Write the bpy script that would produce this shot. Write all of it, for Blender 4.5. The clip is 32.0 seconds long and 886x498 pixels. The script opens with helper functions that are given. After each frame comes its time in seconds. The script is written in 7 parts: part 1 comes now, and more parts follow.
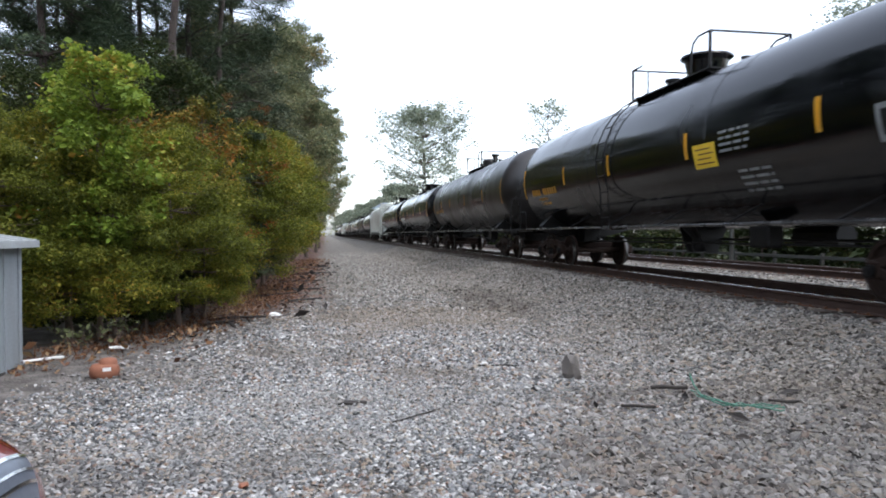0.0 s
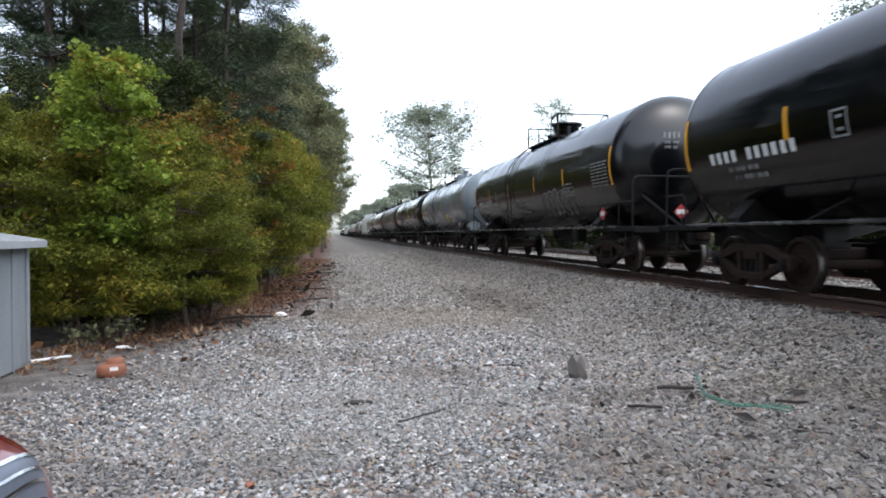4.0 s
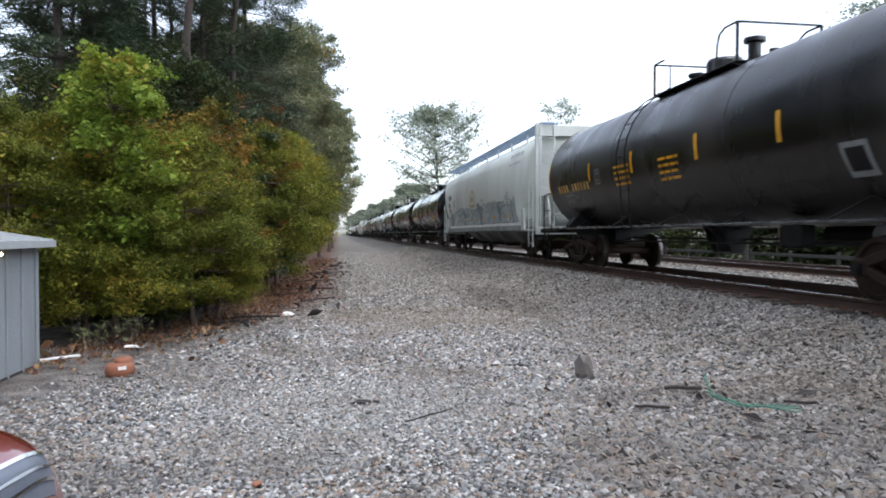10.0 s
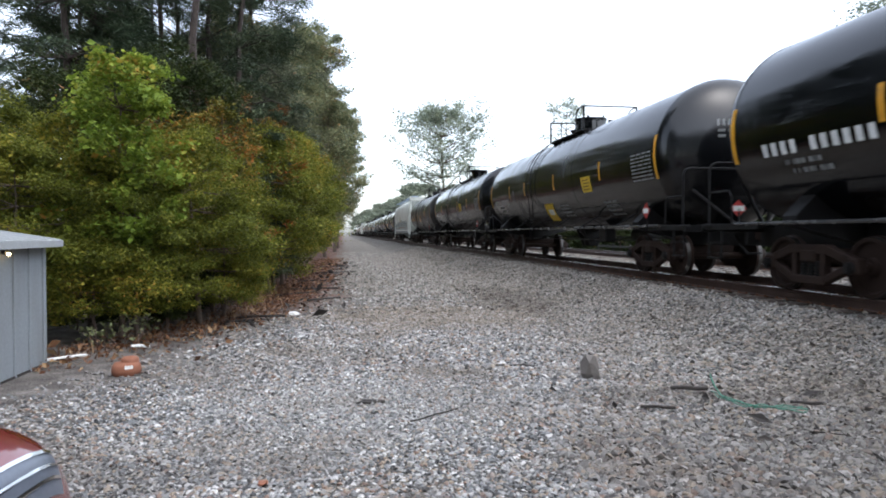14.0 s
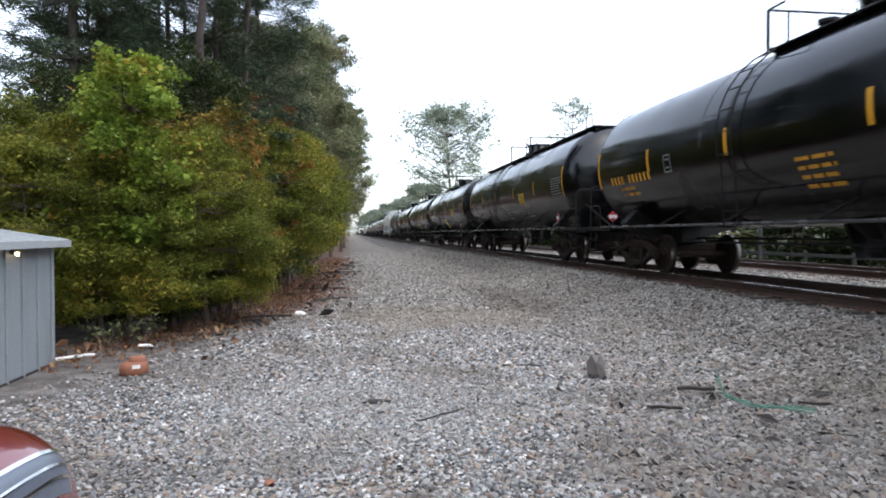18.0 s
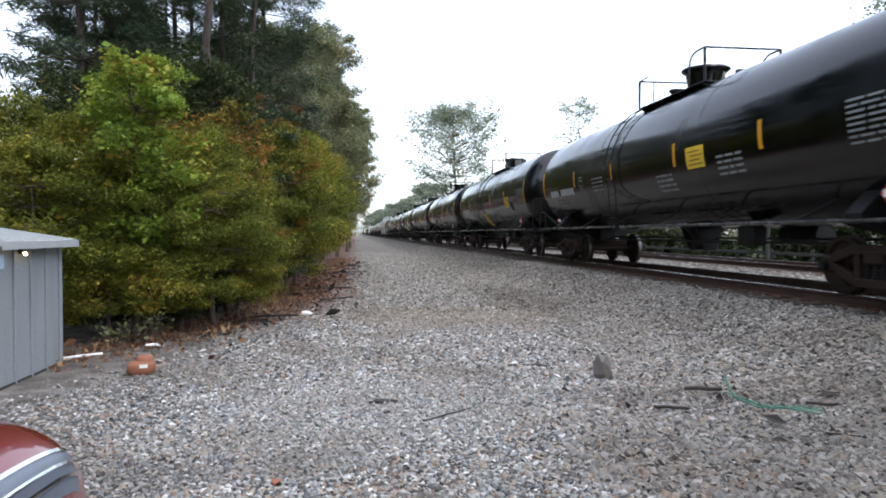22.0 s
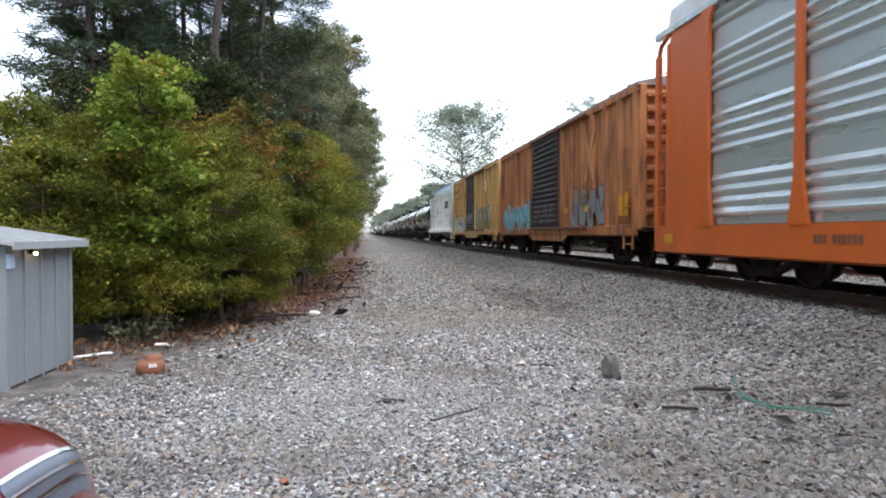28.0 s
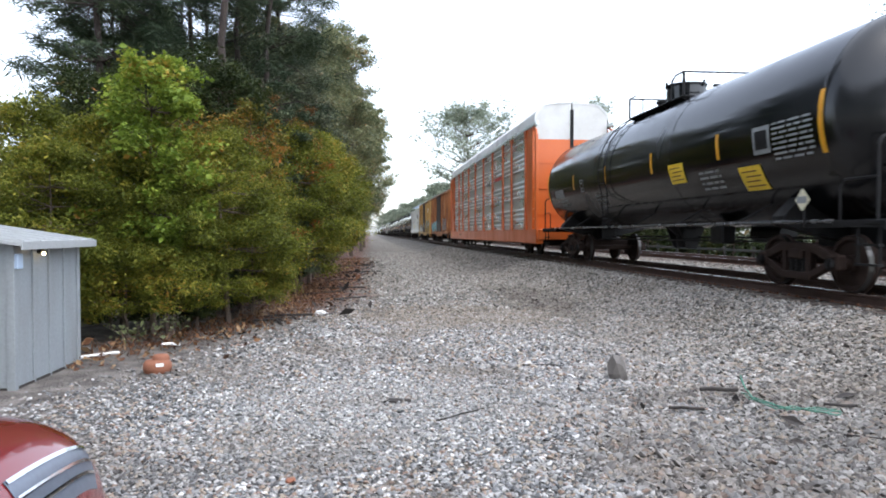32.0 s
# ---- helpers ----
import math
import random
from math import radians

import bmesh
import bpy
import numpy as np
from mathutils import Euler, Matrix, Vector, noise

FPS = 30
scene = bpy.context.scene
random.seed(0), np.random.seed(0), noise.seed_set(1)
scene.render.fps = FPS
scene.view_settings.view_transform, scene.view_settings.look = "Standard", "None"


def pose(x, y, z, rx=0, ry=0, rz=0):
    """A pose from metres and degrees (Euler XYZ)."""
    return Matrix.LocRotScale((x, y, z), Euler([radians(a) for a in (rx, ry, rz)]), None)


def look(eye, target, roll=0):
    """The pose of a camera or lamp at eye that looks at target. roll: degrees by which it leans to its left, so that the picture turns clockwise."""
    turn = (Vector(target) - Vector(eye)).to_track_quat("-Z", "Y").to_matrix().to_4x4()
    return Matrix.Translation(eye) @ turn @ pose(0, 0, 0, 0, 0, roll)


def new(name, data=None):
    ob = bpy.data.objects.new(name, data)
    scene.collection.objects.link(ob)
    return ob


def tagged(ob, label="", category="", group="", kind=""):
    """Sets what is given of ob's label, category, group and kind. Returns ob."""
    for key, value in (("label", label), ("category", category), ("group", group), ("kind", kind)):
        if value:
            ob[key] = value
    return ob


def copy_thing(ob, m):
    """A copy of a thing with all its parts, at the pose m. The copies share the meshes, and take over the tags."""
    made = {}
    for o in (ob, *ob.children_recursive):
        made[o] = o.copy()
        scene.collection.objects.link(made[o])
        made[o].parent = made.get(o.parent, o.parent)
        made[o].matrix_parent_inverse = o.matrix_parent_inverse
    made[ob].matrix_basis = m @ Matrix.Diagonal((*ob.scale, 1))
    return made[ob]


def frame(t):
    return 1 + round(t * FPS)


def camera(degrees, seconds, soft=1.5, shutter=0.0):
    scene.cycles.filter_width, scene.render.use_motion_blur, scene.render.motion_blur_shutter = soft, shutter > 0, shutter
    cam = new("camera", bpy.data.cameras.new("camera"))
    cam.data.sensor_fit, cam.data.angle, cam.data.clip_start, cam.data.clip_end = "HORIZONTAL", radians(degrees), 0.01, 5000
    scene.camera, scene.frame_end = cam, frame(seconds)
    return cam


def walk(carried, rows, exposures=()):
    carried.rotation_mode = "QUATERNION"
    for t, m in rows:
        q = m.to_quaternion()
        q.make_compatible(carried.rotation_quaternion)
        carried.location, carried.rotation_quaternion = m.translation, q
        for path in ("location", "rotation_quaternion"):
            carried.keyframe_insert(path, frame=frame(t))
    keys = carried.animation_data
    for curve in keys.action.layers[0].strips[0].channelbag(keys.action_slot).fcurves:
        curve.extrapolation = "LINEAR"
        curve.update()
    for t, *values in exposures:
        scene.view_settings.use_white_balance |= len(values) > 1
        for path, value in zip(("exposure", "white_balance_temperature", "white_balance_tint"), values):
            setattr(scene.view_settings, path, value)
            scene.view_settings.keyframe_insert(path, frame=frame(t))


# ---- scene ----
# The camera stands beside the line and slowly swings to the left.
EYE = (0.0, 0.0, 1.65)
SWING = [  # seconds, bearing right of the line, tilt down, roll
    (0, 9.76, 1.23, 0.08), (1, 9.65, 1.23, 0.07), (2, 9.54, 1.23, 0.07), (3, 9.41, 1.24, 0.065), (3.5, 9.34, 1.24, 0.06),
    (5.5, 9.15, 1.25, 0.05), (6.5, 9.07, 1.25, 0.045), (8, 8.94, 1.25, 0.045), (10, 8.72, 1.26, 0.045), (12, 8.53, 1.26, 0.045),
    (14, 8.26, 1.27, 0.045), (14.5, 8.18, 1.27, 0.04), (16.5, 7.95, 1.28, 0.03), (18, 7.75, 1.28, 0.02), (20, 7.5, 1.29, 0.015),
    (22, 7.245, 1.295, 0.01), (24, 7.05, 1.295, 0.0), (25.5, 6.88, 1.3, 0.0), (27.5, 6.67, 1.31, -0.01), (29, 6.45, 1.315, -0.015),
    (30, 6.34, 1.315, -0.02), (31, 6.23, 1.315, -0.02), (32, 6.1, 1.32, -0.03)]


def aim(bearing, tilt, roll):
    b, e = radians(bearing), radians(tilt)
    ahead = Vector((math.sin(b) * math.cos(e), math.cos(b) * math.cos(e), -math.sin(e)))
    return look(EYE, Vector(EYE) + 10 * ahead, roll)


cam = camera(65.67, 32.0, soft=1.8, shutter=0.18)
walk(cam, [(t, aim(b, e, r)) for t, b, e, r in SWING], [(0, 1.60, 6180, 10), (20, 1.66, 6180, 10), (26, 1.75, 6180, 10), (29, 1.88, 6180, 10), (32, 1.84, 6180, 10)])

# ---- light: a bright overcast sky ----
world = bpy.data.worlds.new("sky")
scene.world = world
world.use_nodes = True
wn, wl = world.node_tree.nodes, world.node_tree.links
sky = wn.new("ShaderNodeTexSky")
sky.sky_type, sky.sun_disc = "NISHITA", False
sky.sun_elevation, sky.sun_rotation = radians(62), radians(150)
sky.air_density, sky.dust_density, sky.ozone_density = 1.0, 2.0, 1.0
grey = wn.new("ShaderNodeHueSaturation")
grey.inputs["Saturation"].default_value = 0.45
wl.new(sky.outputs[0], grey.inputs["Color"])
wl.new(grey.outputs[0], wn["Background"].inputs["Color"])
wn["Background"].inputs["Strength"].default_value = 0.15
sun = new("sun", bpy.data.lights.new("sun", "SUN"))
sun.data.energy, sun.data.angle, sun.data.color = 0.47, radians(130), (1.0, 0.98, 0.97)
sun.matrix_world = look((9, -15, 38), (0, 0, 0))

# ---- sizes of the line ----
ZR = 0.775          # top of the rails
TRACK = 7.8         # middle of the track with the train
TRACK_2 = 12.9      # middle of the second track
GAUGE = 0.755
rng = np.random.default_rng(7)


# ---- materials ----
def ramp(nodes, links, source, stops):
    r = nodes.new("ShaderNodeValToRGB")
    while len(r.color_ramp.elements) < len(stops):
        r.color_ramp.elements.new(0.5)
    for e, (p, c) in zip(r.color_ramp.elements, stops):
        e.position, e.color = p, (*c, 1)
    links.new(source, r.inputs[0])
    return r.outputs[0]


def mix(nodes, links, fac, a, b, how="MIX"):
    m = nodes.new("ShaderNodeMix")
    m.data_type, m.blend_type = "RGBA", how
    for sock, v in ((m.inputs[0], fac), (m.inputs[6], a), (m.inputs[7], b)):
        if isinstance(v, bpy.types.NodeSocket):
            links.new(v, sock)
        else:
            sock.default_value = v if isinstance(v, float) else (*v, 1)
    return m.outputs[2]


def noise_tex(nodes, links, co, scale, detail=4.0, stretch=None):
    n = nodes.new("ShaderNodeTexNoise")
    n.inputs["Scale"].default_value, n.inputs["Detail"].default_value = scale, detail
    if stretch:
        mp = nodes.new("ShaderNodeMapping")
        mp.inputs["Scale"].default_value = stretch
        links.new(co, mp.inputs[0])
        co = mp.outputs[0]
    links.new(co, n.inputs["Vector"])
    return n.outputs["Fac"]


def surface(name, base, rough=0.6, metal=0.0, dirt=None, dirt_amount=0.35, dirt_scale=1.2, streak=None, grain=40.0, bump=0.15,
            vary=0.0, coat=0.0, bump_dist=0.01, speckle=0.2, shine=0.5):
    """Paint, metal, wood or plastic with grime at two scales, a fine grain and a slight relief."""
    m = bpy.data.materials.new(name)
    m.use_nodes = True
    n, l = m.node_tree.nodes, m.node_tree.links
    bs = n["Principled BSDF"]
    co = n.new("ShaderNodeTexCoord").outputs["Object"]
    dirt = dirt or tuple(0.45 * c + 0.03 for c in base)
    big = noise_tex(n, l, co, dirt_scale, 6.0, streak)
    col = mix(n, l, ramp(n, l, big, [(0.42, (0, 0, 0)), (0.72, (dirt_amount,) * 3)]), base, dirt)
    small = noise_tex(n, l, co, grain, 3.0)
    col = mix(n, l, speckle, col, ramp(n, l, small, [(0.3, (0.35,) * 3), (0.75, (0.75,) * 3)]), "OVERLAY")
    if vary:
        info = n.new("ShaderNodeObjectInfo")
        col = mix(n, l, vary, col, ramp(n, l, info.outputs["Random"], [(0.0, (0.15,) * 3), (1.0, (0.85,) * 3)]), "OVERLAY")
    l.new(col, bs.inputs["Base Color"])
    l.new(ramp(n, l, big, [(0.35, (max(rough - 0.06, 0.02),) * 3), (0.75, (min(rough + 0.18, 1),) * 3)]), bs.inputs["Roughness"])
    bs.inputs["Metallic"].default_value = metal
    bs.inputs["Coat Weight"].default_value = coat
    bs.inputs["Coat Roughness"].default_value = 0.12
    bs.inputs["Specular IOR Level"].default_value = shine
    if bump:
        b = n.new("ShaderNodeBump")
        b.inputs["Strength"].default_value, b.inputs["Distance"].default_value = bump, bump_dist
        l.new(small, b.inputs["Height"])
        l.new(b.outputs[0], bs.inputs["Normal"])
    return m


def leaf_material(name, stops, rough=0.55, through_light=0.35, spread=0.6):
    """Leaves: each blade takes its own tone; some light passes through."""
    m = bpy.data.materials.new(name)
    m.use_nodes = True
    n, l = m.node_tree.nodes, m.node_tree.links
    bs = n["Principled BSDF"]
    geo = n.new("ShaderNodeNewGeometry")
    co = n.new("ShaderNodeTexCoord").outputs["Object"]
    clump = noise_tex(n, l, co, 0.7, 2.0)
    mm = n.new("ShaderNodeMath")
    mm.operation = "MULTIPLY_ADD"
    l.new(geo.outputs["Random Per Island"], mm.inputs[0])
    mm.inputs[1].default_value = spread
    sub = n.new("ShaderNodeMath")
    sub.operation = "MULTIPLY_ADD"
    l.new(clump, sub.inputs[0])
    sub.inputs[1].default_value, sub.inputs[2].default_value = 1.6, -0.8 + 0.5 * (1 - spread)
    l.new(sub.outputs[0], mm.inputs[2])
    col = ramp(n, l, mm.outputs[0], stops)
    l.new(col, bs.inputs["Base Color"])
    bs.inputs["Roughness"].default_value = rough
    bs.inputs["Specular IOR Level"].default_value = 0.18
    tr = n.new("ShaderNodeBsdfTranslucent")
    l.new(col, tr.inputs["Color"])
    ms = n.new("ShaderNodeMixShader")
    ms.inputs[0].default_value = through_light
    l.new(bs.outputs[0], ms.inputs[1])
    l.new(tr.outputs[0], ms.inputs[2])
    l.new(ms.outputs[0], n["Material Output"].inputs["Surface"])
    return m


# ---- mesh helpers ----
def part(name, bm, material, parent=None, label="", smooth=False):
    me = bpy.data.meshes.new(name)
    bm.to_mesh(me)
    bm.free()
    me.materials.append(material)
    if smooth:
        me.shade_smooth()
    ob = new(name, me)
    ob.parent = parent
    if label:
        ob["label"] = label
    return ob


def mesh_part(name, verts, faces, material, parent=None, label="", smooth=False):
    me = bpy.data.meshes.new(name)
    me.from_pydata(verts, [], faces)
    me.materials.append(material)
    if smooth:
        me.shade_smooth()
    ob = new(name, me)
    ob.parent = parent
    if label:
        ob["label"] = label
    return ob


def again(ob, parent, loc=(0, 0, 0), rot=(0, 0, 0)):
    """One more object on the same mesh, under parent."""
    o = new(ob.name.split(".")[0], ob.data)
    o.parent, o.location, o.rotation_euler = parent, loc, rot
    if "label" in ob:
        o["label"] = ob["label"]
    return o


def thing(name, m, label, category, group="", kind=""):
    ob = new(name)
    ob.empty_display_size = 0.2
    ob.matrix_world = m
    return tagged(ob, label, category, group, kind)


def box(bm, c, s, bevel=0.0, m=None):
    """A box of size s round c."""
    mat4 = Matrix.Translation(c) @ Matrix.Diagonal((*s, 1))
    if m is not None:
        mat4 = m @ mat4
    r = bmesh.ops.create_cube(bm, size=1, matrix=mat4)
    if bevel:
        es = list({e for v in r["verts"] for e in v.link_edges})
        bmesh.ops.bevel(bm, geom=es, offset=bevel, segments=1, affect="EDGES")
    return bm


def rod(bm, a, b, r, seg=8, r2=None):
    a, b = Vector(a), Vector(b)
    d = b - a
    m = Matrix.Translation((a + b) / 2) @ d.to_track_quat("Z", "Y").to_matrix().to_4x4()
    bmesh.ops.create_cone(bm, cap_ends=True, segments=seg, radius1=r, radius2=r if r2 is None else r2, depth=d.length, matrix=m)
    return bm


def pipe(bm, pts, r, seg=6):
    """One bent tube through the points."""
    pts = [Vector(p) for p in pts]
    rings = []
    up = None
    for i, p in enumerate(pts):
        d = (pts[min(i + 1, len(pts) - 1)] - pts[max(i - 1, 0)]).normalized()
        if up is None:
            up = d.orthogonal().normalized()
        up = (up - d * up.dot(d)).normalized()
        side = d.cross(up)
        rings.append([bm.verts.new(p + r * (math.cos(2 * math.pi * k / seg) * up + math.sin(2 * math.pi * k / seg) * side)) for k in range(seg)])
    for a, b in zip(rings, rings[1:]):
        for k in range(seg):
            bm.faces.new((a[k], a[(k + 1) % seg], b[(k + 1) % seg], b[k]))
    bm.faces.new(rings[0][::-1])
    bm.faces.new(rings[-1])
    return bm


def prism(bm, poly, y0, y1, axis="y"):
    """A prism: the outline poly of (x, z) between y0 and y1 (axis 'x': of (y, z) between two x)."""
    def at(p, d):
        return (p[0], d, p[1]) if axis == "y" else (d, p[0], p[1])
    a = [bm.verts.new(at(p, y0)) for p in poly]
    b = [bm.verts.new(at(p, y1)) for p in poly]
    k = len(poly)
    bm.faces.new(a)
    bm.faces.new(b[::-1])
    for i in range(k):
        bm.faces.new((a[i], b[i], b[(i + 1) % k], a[(i + 1) % k]))
    bmesh.ops.recalc_face_normals(bm, faces=bm.faces)
    return bm


def turned(bm, profile, centre, seg=40):
    """A body of revolution about a line along y: profile of (y, radius)."""
    rings = []
    for y, r in profile:
        if r < 1e-4:
            rings.append([bm.verts.new((centre[0], y, centre[1]))])
        else:
            rings.append([bm.verts.new((centre[0] + r * math.cos(2 * math.pi * i / seg), y, centre[1] + r * math.sin(2 * math.pi * i / seg))) for i in range(seg)])
    for p, q in zip(rings, rings[1:]):
        for i in range(seg):
            j = (i + 1) % seg
            vs = (p[0], q[i], q[j]) if len(p) == 1 else (p[i], p[j], q[0]) if len(q) == 1 else (p[i], p[j], q[j], q[i])
            bm.faces.new(vs)
    bmesh.ops.recalc_face_normals(bm, faces=bm.faces)
    return bm

# ---- materials of the train ----
BLACK = surface("black_paint", (0.0015, 0.002, 0.0028), 0.13, dirt=(0.006, 0.0055, 0.005), dirt_amount=0.25, dirt_scale=0.8, streak=(1, 1, 0.35), grain=60, bump=0.004, shine=0.56, speckle=0.1)


def dusty(m, amount, colour):
    """A thin uneven film of road dust over a paint."""
    n, l = m.node_tree.nodes, m.node_tree.links
    film = n.new("ShaderNodeBsdfDiffuse")
    film.inputs["Color"].default_value = (*colour, 1)
    co = n.new("ShaderNodeTexCoord").outputs["Object"]
    fac = ramp(n, l, noise_tex(n, l, co, 1.1, 5.0, (1, 0.4, 1)), [(0.3, (0.6 * amount,) * 3), (0.7, (1.3 * amount,) * 3)])
    ms = n.new("ShaderNodeMixShader")
    l.new(fac, ms.inputs[0])
    l.new(n["Principled BSDF"].outputs[0], ms.inputs[1])
    l.new(film.outputs[0], ms.inputs[2])
    l.new(ms.outputs[0], n["Material Output"].inputs["Surface"])
    return m


dusty(BLACK, 0.08, (0.010, 0.010, 0.0105))
GREY_TANK = surface("grey_paint", (0.19, 0.225, 0.25), 0.16, dirt=(0.085, 0.083, 0.08), dirt_amount=0.45, dirt_scale=0.7, streak=(1, 1, 0.3), grain=50, bump=0.03)
DULL_TANK = surface("dull_black_paint", (0.006, 0.006, 0.0065), 0.28, dirt=(0.05, 0.04, 0.035), dirt_amount=0.4, dirt_scale=0.9, streak=(1, 1, 0.3), grain=50, bump=0.04)
STEEL = surface("dark_steel", (0.006, 0.006, 0.0065), 0.55, dirt=(0.014, 0.011, 0.009), dirt_amount=0.4, dirt_scale=3, grain=40, bump=0.15, shine=0.25)
PIPE = surface("worn_black_pipe", (0.03, 0.03, 0.031), 0.22, dirt=(0.10, 0.095, 0.09), dirt_amount=0.6, dirt_scale=2, grain=60, bump=0.02)
# rusty steel, base colour lowered further for the deep shade under the cars
TRUCK = surface("rusty_cast_steel", (0.022, 0.013, 0.010), 0.75, dirt=(0.030, 0.019, 0.014), dirt_amount=0.55, dirt_scale=4, grain=60, bump=0.3, shine=0.2)
TREAD = surface("polished_wheel_steel", (0.10, 0.098, 0.095), 0.35, 0.9, dirt_amount=0.3, grain=80, bump=0.03)
WHITE = surface("white_marking_paint", (0.72, 0.73, 0.72), 0.55, dirt_amount=0.3, dirt_scale=6, grain=60, bump=0.02)
OLDWHITE = surface("faded_marking_paint", (0.22, 0.23, 0.23), 0.6, dirt_amount=0.5, dirt_scale=6, grain=60, bump=0.02)
YELLOW = surface("yellow_reflective_tape", (0.62, 0.29, 0.012), 0.4, dirt=(0.3, 0.17, 0.03), dirt_amount=0.35, dirt_scale=5, grain=60, bump=0.02)
YELLOW_SIGN = surface("yellow_sign_paint", (0.75, 0.50, 0.03), 0.5, dirt_amount=0.3, dirt_scale=5, grain=50, bump=0.02)
PALE_SIGN = surface("pale_placard", (0.62, 0.58, 0.42), 0.45, dirt_amount=0.25, dirt_scale=6, bump=0.02)
RED_SIGN = surface("red_placard", (0.42, 0.03, 0.028), 0.45, dirt_amount=0.25, dirt_scale=6, bump=0.02)
HOPPER = surface("pale_grey_paint", (0.78, 0.82, 0.765), 0.5, dirt=(0.36, 0.35, 0.32), dirt_amount=0.35, dirt_scale=0.6, streak=(1, 1, 0.25), grain=40, bump=0.04)
# the pale grey paint once more, with the ends' shade in its colour
HOPPER_SHADED = surface("dusty_pale_grey_paint", (0.46, 0.485, 0.455), 0.55, dirt=(0.24, 0.23, 0.21), dirt_amount=0.5, dirt_scale=1.2, streak=(1, 1, 0.3), grain=40, bump=0.05)
HOPPER_NEW = surface("light_grey_paint", (0.78, 0.82, 0.765), 0.45, dirt=(0.33, 0.32, 0.31), dirt_amount=0.35, dirt_scale=0.6, streak=(1, 1, 0.25), grain=40, bump=0.03)
HOPPER_SILL = surface("white_sill_paint", (0.78, 0.78, 0.75), 0.5, dirt_amount=0.35, dirt_scale=1.5, grain=40, bump=0.04)
# dusty paint, darkened for the shade below the hopper's side
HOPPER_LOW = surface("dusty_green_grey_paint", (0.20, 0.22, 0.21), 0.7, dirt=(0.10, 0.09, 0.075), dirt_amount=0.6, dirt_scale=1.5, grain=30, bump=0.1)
GALV = surface("galvanised_grating", (0.44, 0.54, 0.68), 0.5, 0.1, dirt_amount=0.3, dirt_scale=2, grain=60, bump=0.1)
DARK_TEXT = surface("dark_marking_paint", (0.04, 0.045, 0.05), 0.6, dirt_amount=0.2, bump=0.02)
BOX_YELLOW = surface("weathered_yellow_paint", (0.58, 0.36, 0.11), 0.55, dirt=(0.30, 0.15, 0.06), dirt_amount=0.75, dirt_scale=2.2, streak=(1.6, 1.6, 0.3), grain=30, bump=0.08)
BOX_RUST = surface("rust_streaked_orange_paint", (0.43, 0.165, 0.05), 0.65, dirt=(0.10, 0.042, 0.026), dirt_amount=0.9, dirt_scale=2.6, streak=(1.8, 1.8, 0.3), grain=30, bump=0.12)
FADED_ORANGE = surface("faded_orange_paint", (0.50, 0.25, 0.10), 0.6, dirt=(0.2, 0.09, 0.045), dirt_amount=0.8, dirt_scale=3, grain=30, bump=0.08)
TAN = surface("tan_emblem_paint", (0.42, 0.33, 0.18), 0.6, dirt_amount=0.4, dirt_scale=5, bump=0.02)
BOX_DOOR = surface("black_brown_door_paint", (0.020, 0.017, 0.016), 0.6, dirt=(0.07, 0.038, 0.028), dirt_amount=0.5, dirt_scale=1.4, streak=(1.5, 1.5, 0.4), grain=30, bump=0.1)
ROOF_METAL = surface("galvanised_roof", (0.30, 0.29, 0.27), 0.5, 0.4, dirt=(0.22, 0.13, 0.08), dirt_amount=0.7, dirt_scale=1.5, grain=40, bump=0.08)
ORANGE = surface("orange_paint", (0.54, 0.115, 0.02), 0.36, dirt=(0.32, 0.085, 0.03), dirt_amount=0.4, dirt_scale=0.9, streak=(1.5, 1.5, 0.35), grain=40, bump=0.05)
SILVER = surface("galvanised_side_screen", (0.60, 0.67, 0.65), 0.28, 0.65, dirt=(0.46, 0.50, 0.49), dirt_amount=0.3, dirt_scale=1.6, streak=(1, 0.25, 1.6), grain=50, bump=0.05, vary=0.12)
WHITE_DOOR = surface("white_door_paint", (0.55, 0.55, 0.53), 0.5, dirt=(0.35, 0.33, 0.30), dirt_amount=0.4, dirt_scale=1.4, bump=0.05)
TEAL = surface("teal_spray_paint", (0.10, 0.38, 0.42), 0.55, dirt_amount=0.3, dirt_scale=3, bump=0.03)
SPRAY_WHITE = surface("white_spray_paint", (0.60, 0.64, 0.62), 0.55, dirt=(0.3, 0.36, 0.36), dirt_amount=0.5, dirt_scale=3, bump=0.03)
SPRAY_GREEN = surface("green_spray_paint", (0.05, 0.11, 0.035), 0.55, dirt=(0.25, 0.27, 0.13), dirt_amount=0.5, dirt_scale=2, bump=0.03)
SPRAY_GREY = surface("grey_blue_spray_paint", (0.44, 0.48, 0.48), 0.6, dirt=(0.30, 0.33, 0.34), dirt_amount=0.6, dirt_scale=2, bump=0.03)
SPRAY_BLUE = surface("pale_blue_spray_paint", (0.20, 0.29, 0.33), 0.6, dirt_amount=0.3, dirt_scale=3, bump=0.03)
RUSTED = surface("brown_rust", (0.12, 0.055, 0.03), 0.85, dirt=(0.22, 0.10, 0.05), dirt_amount=0.7, dirt_scale=5, grain=50, bump=0.25)

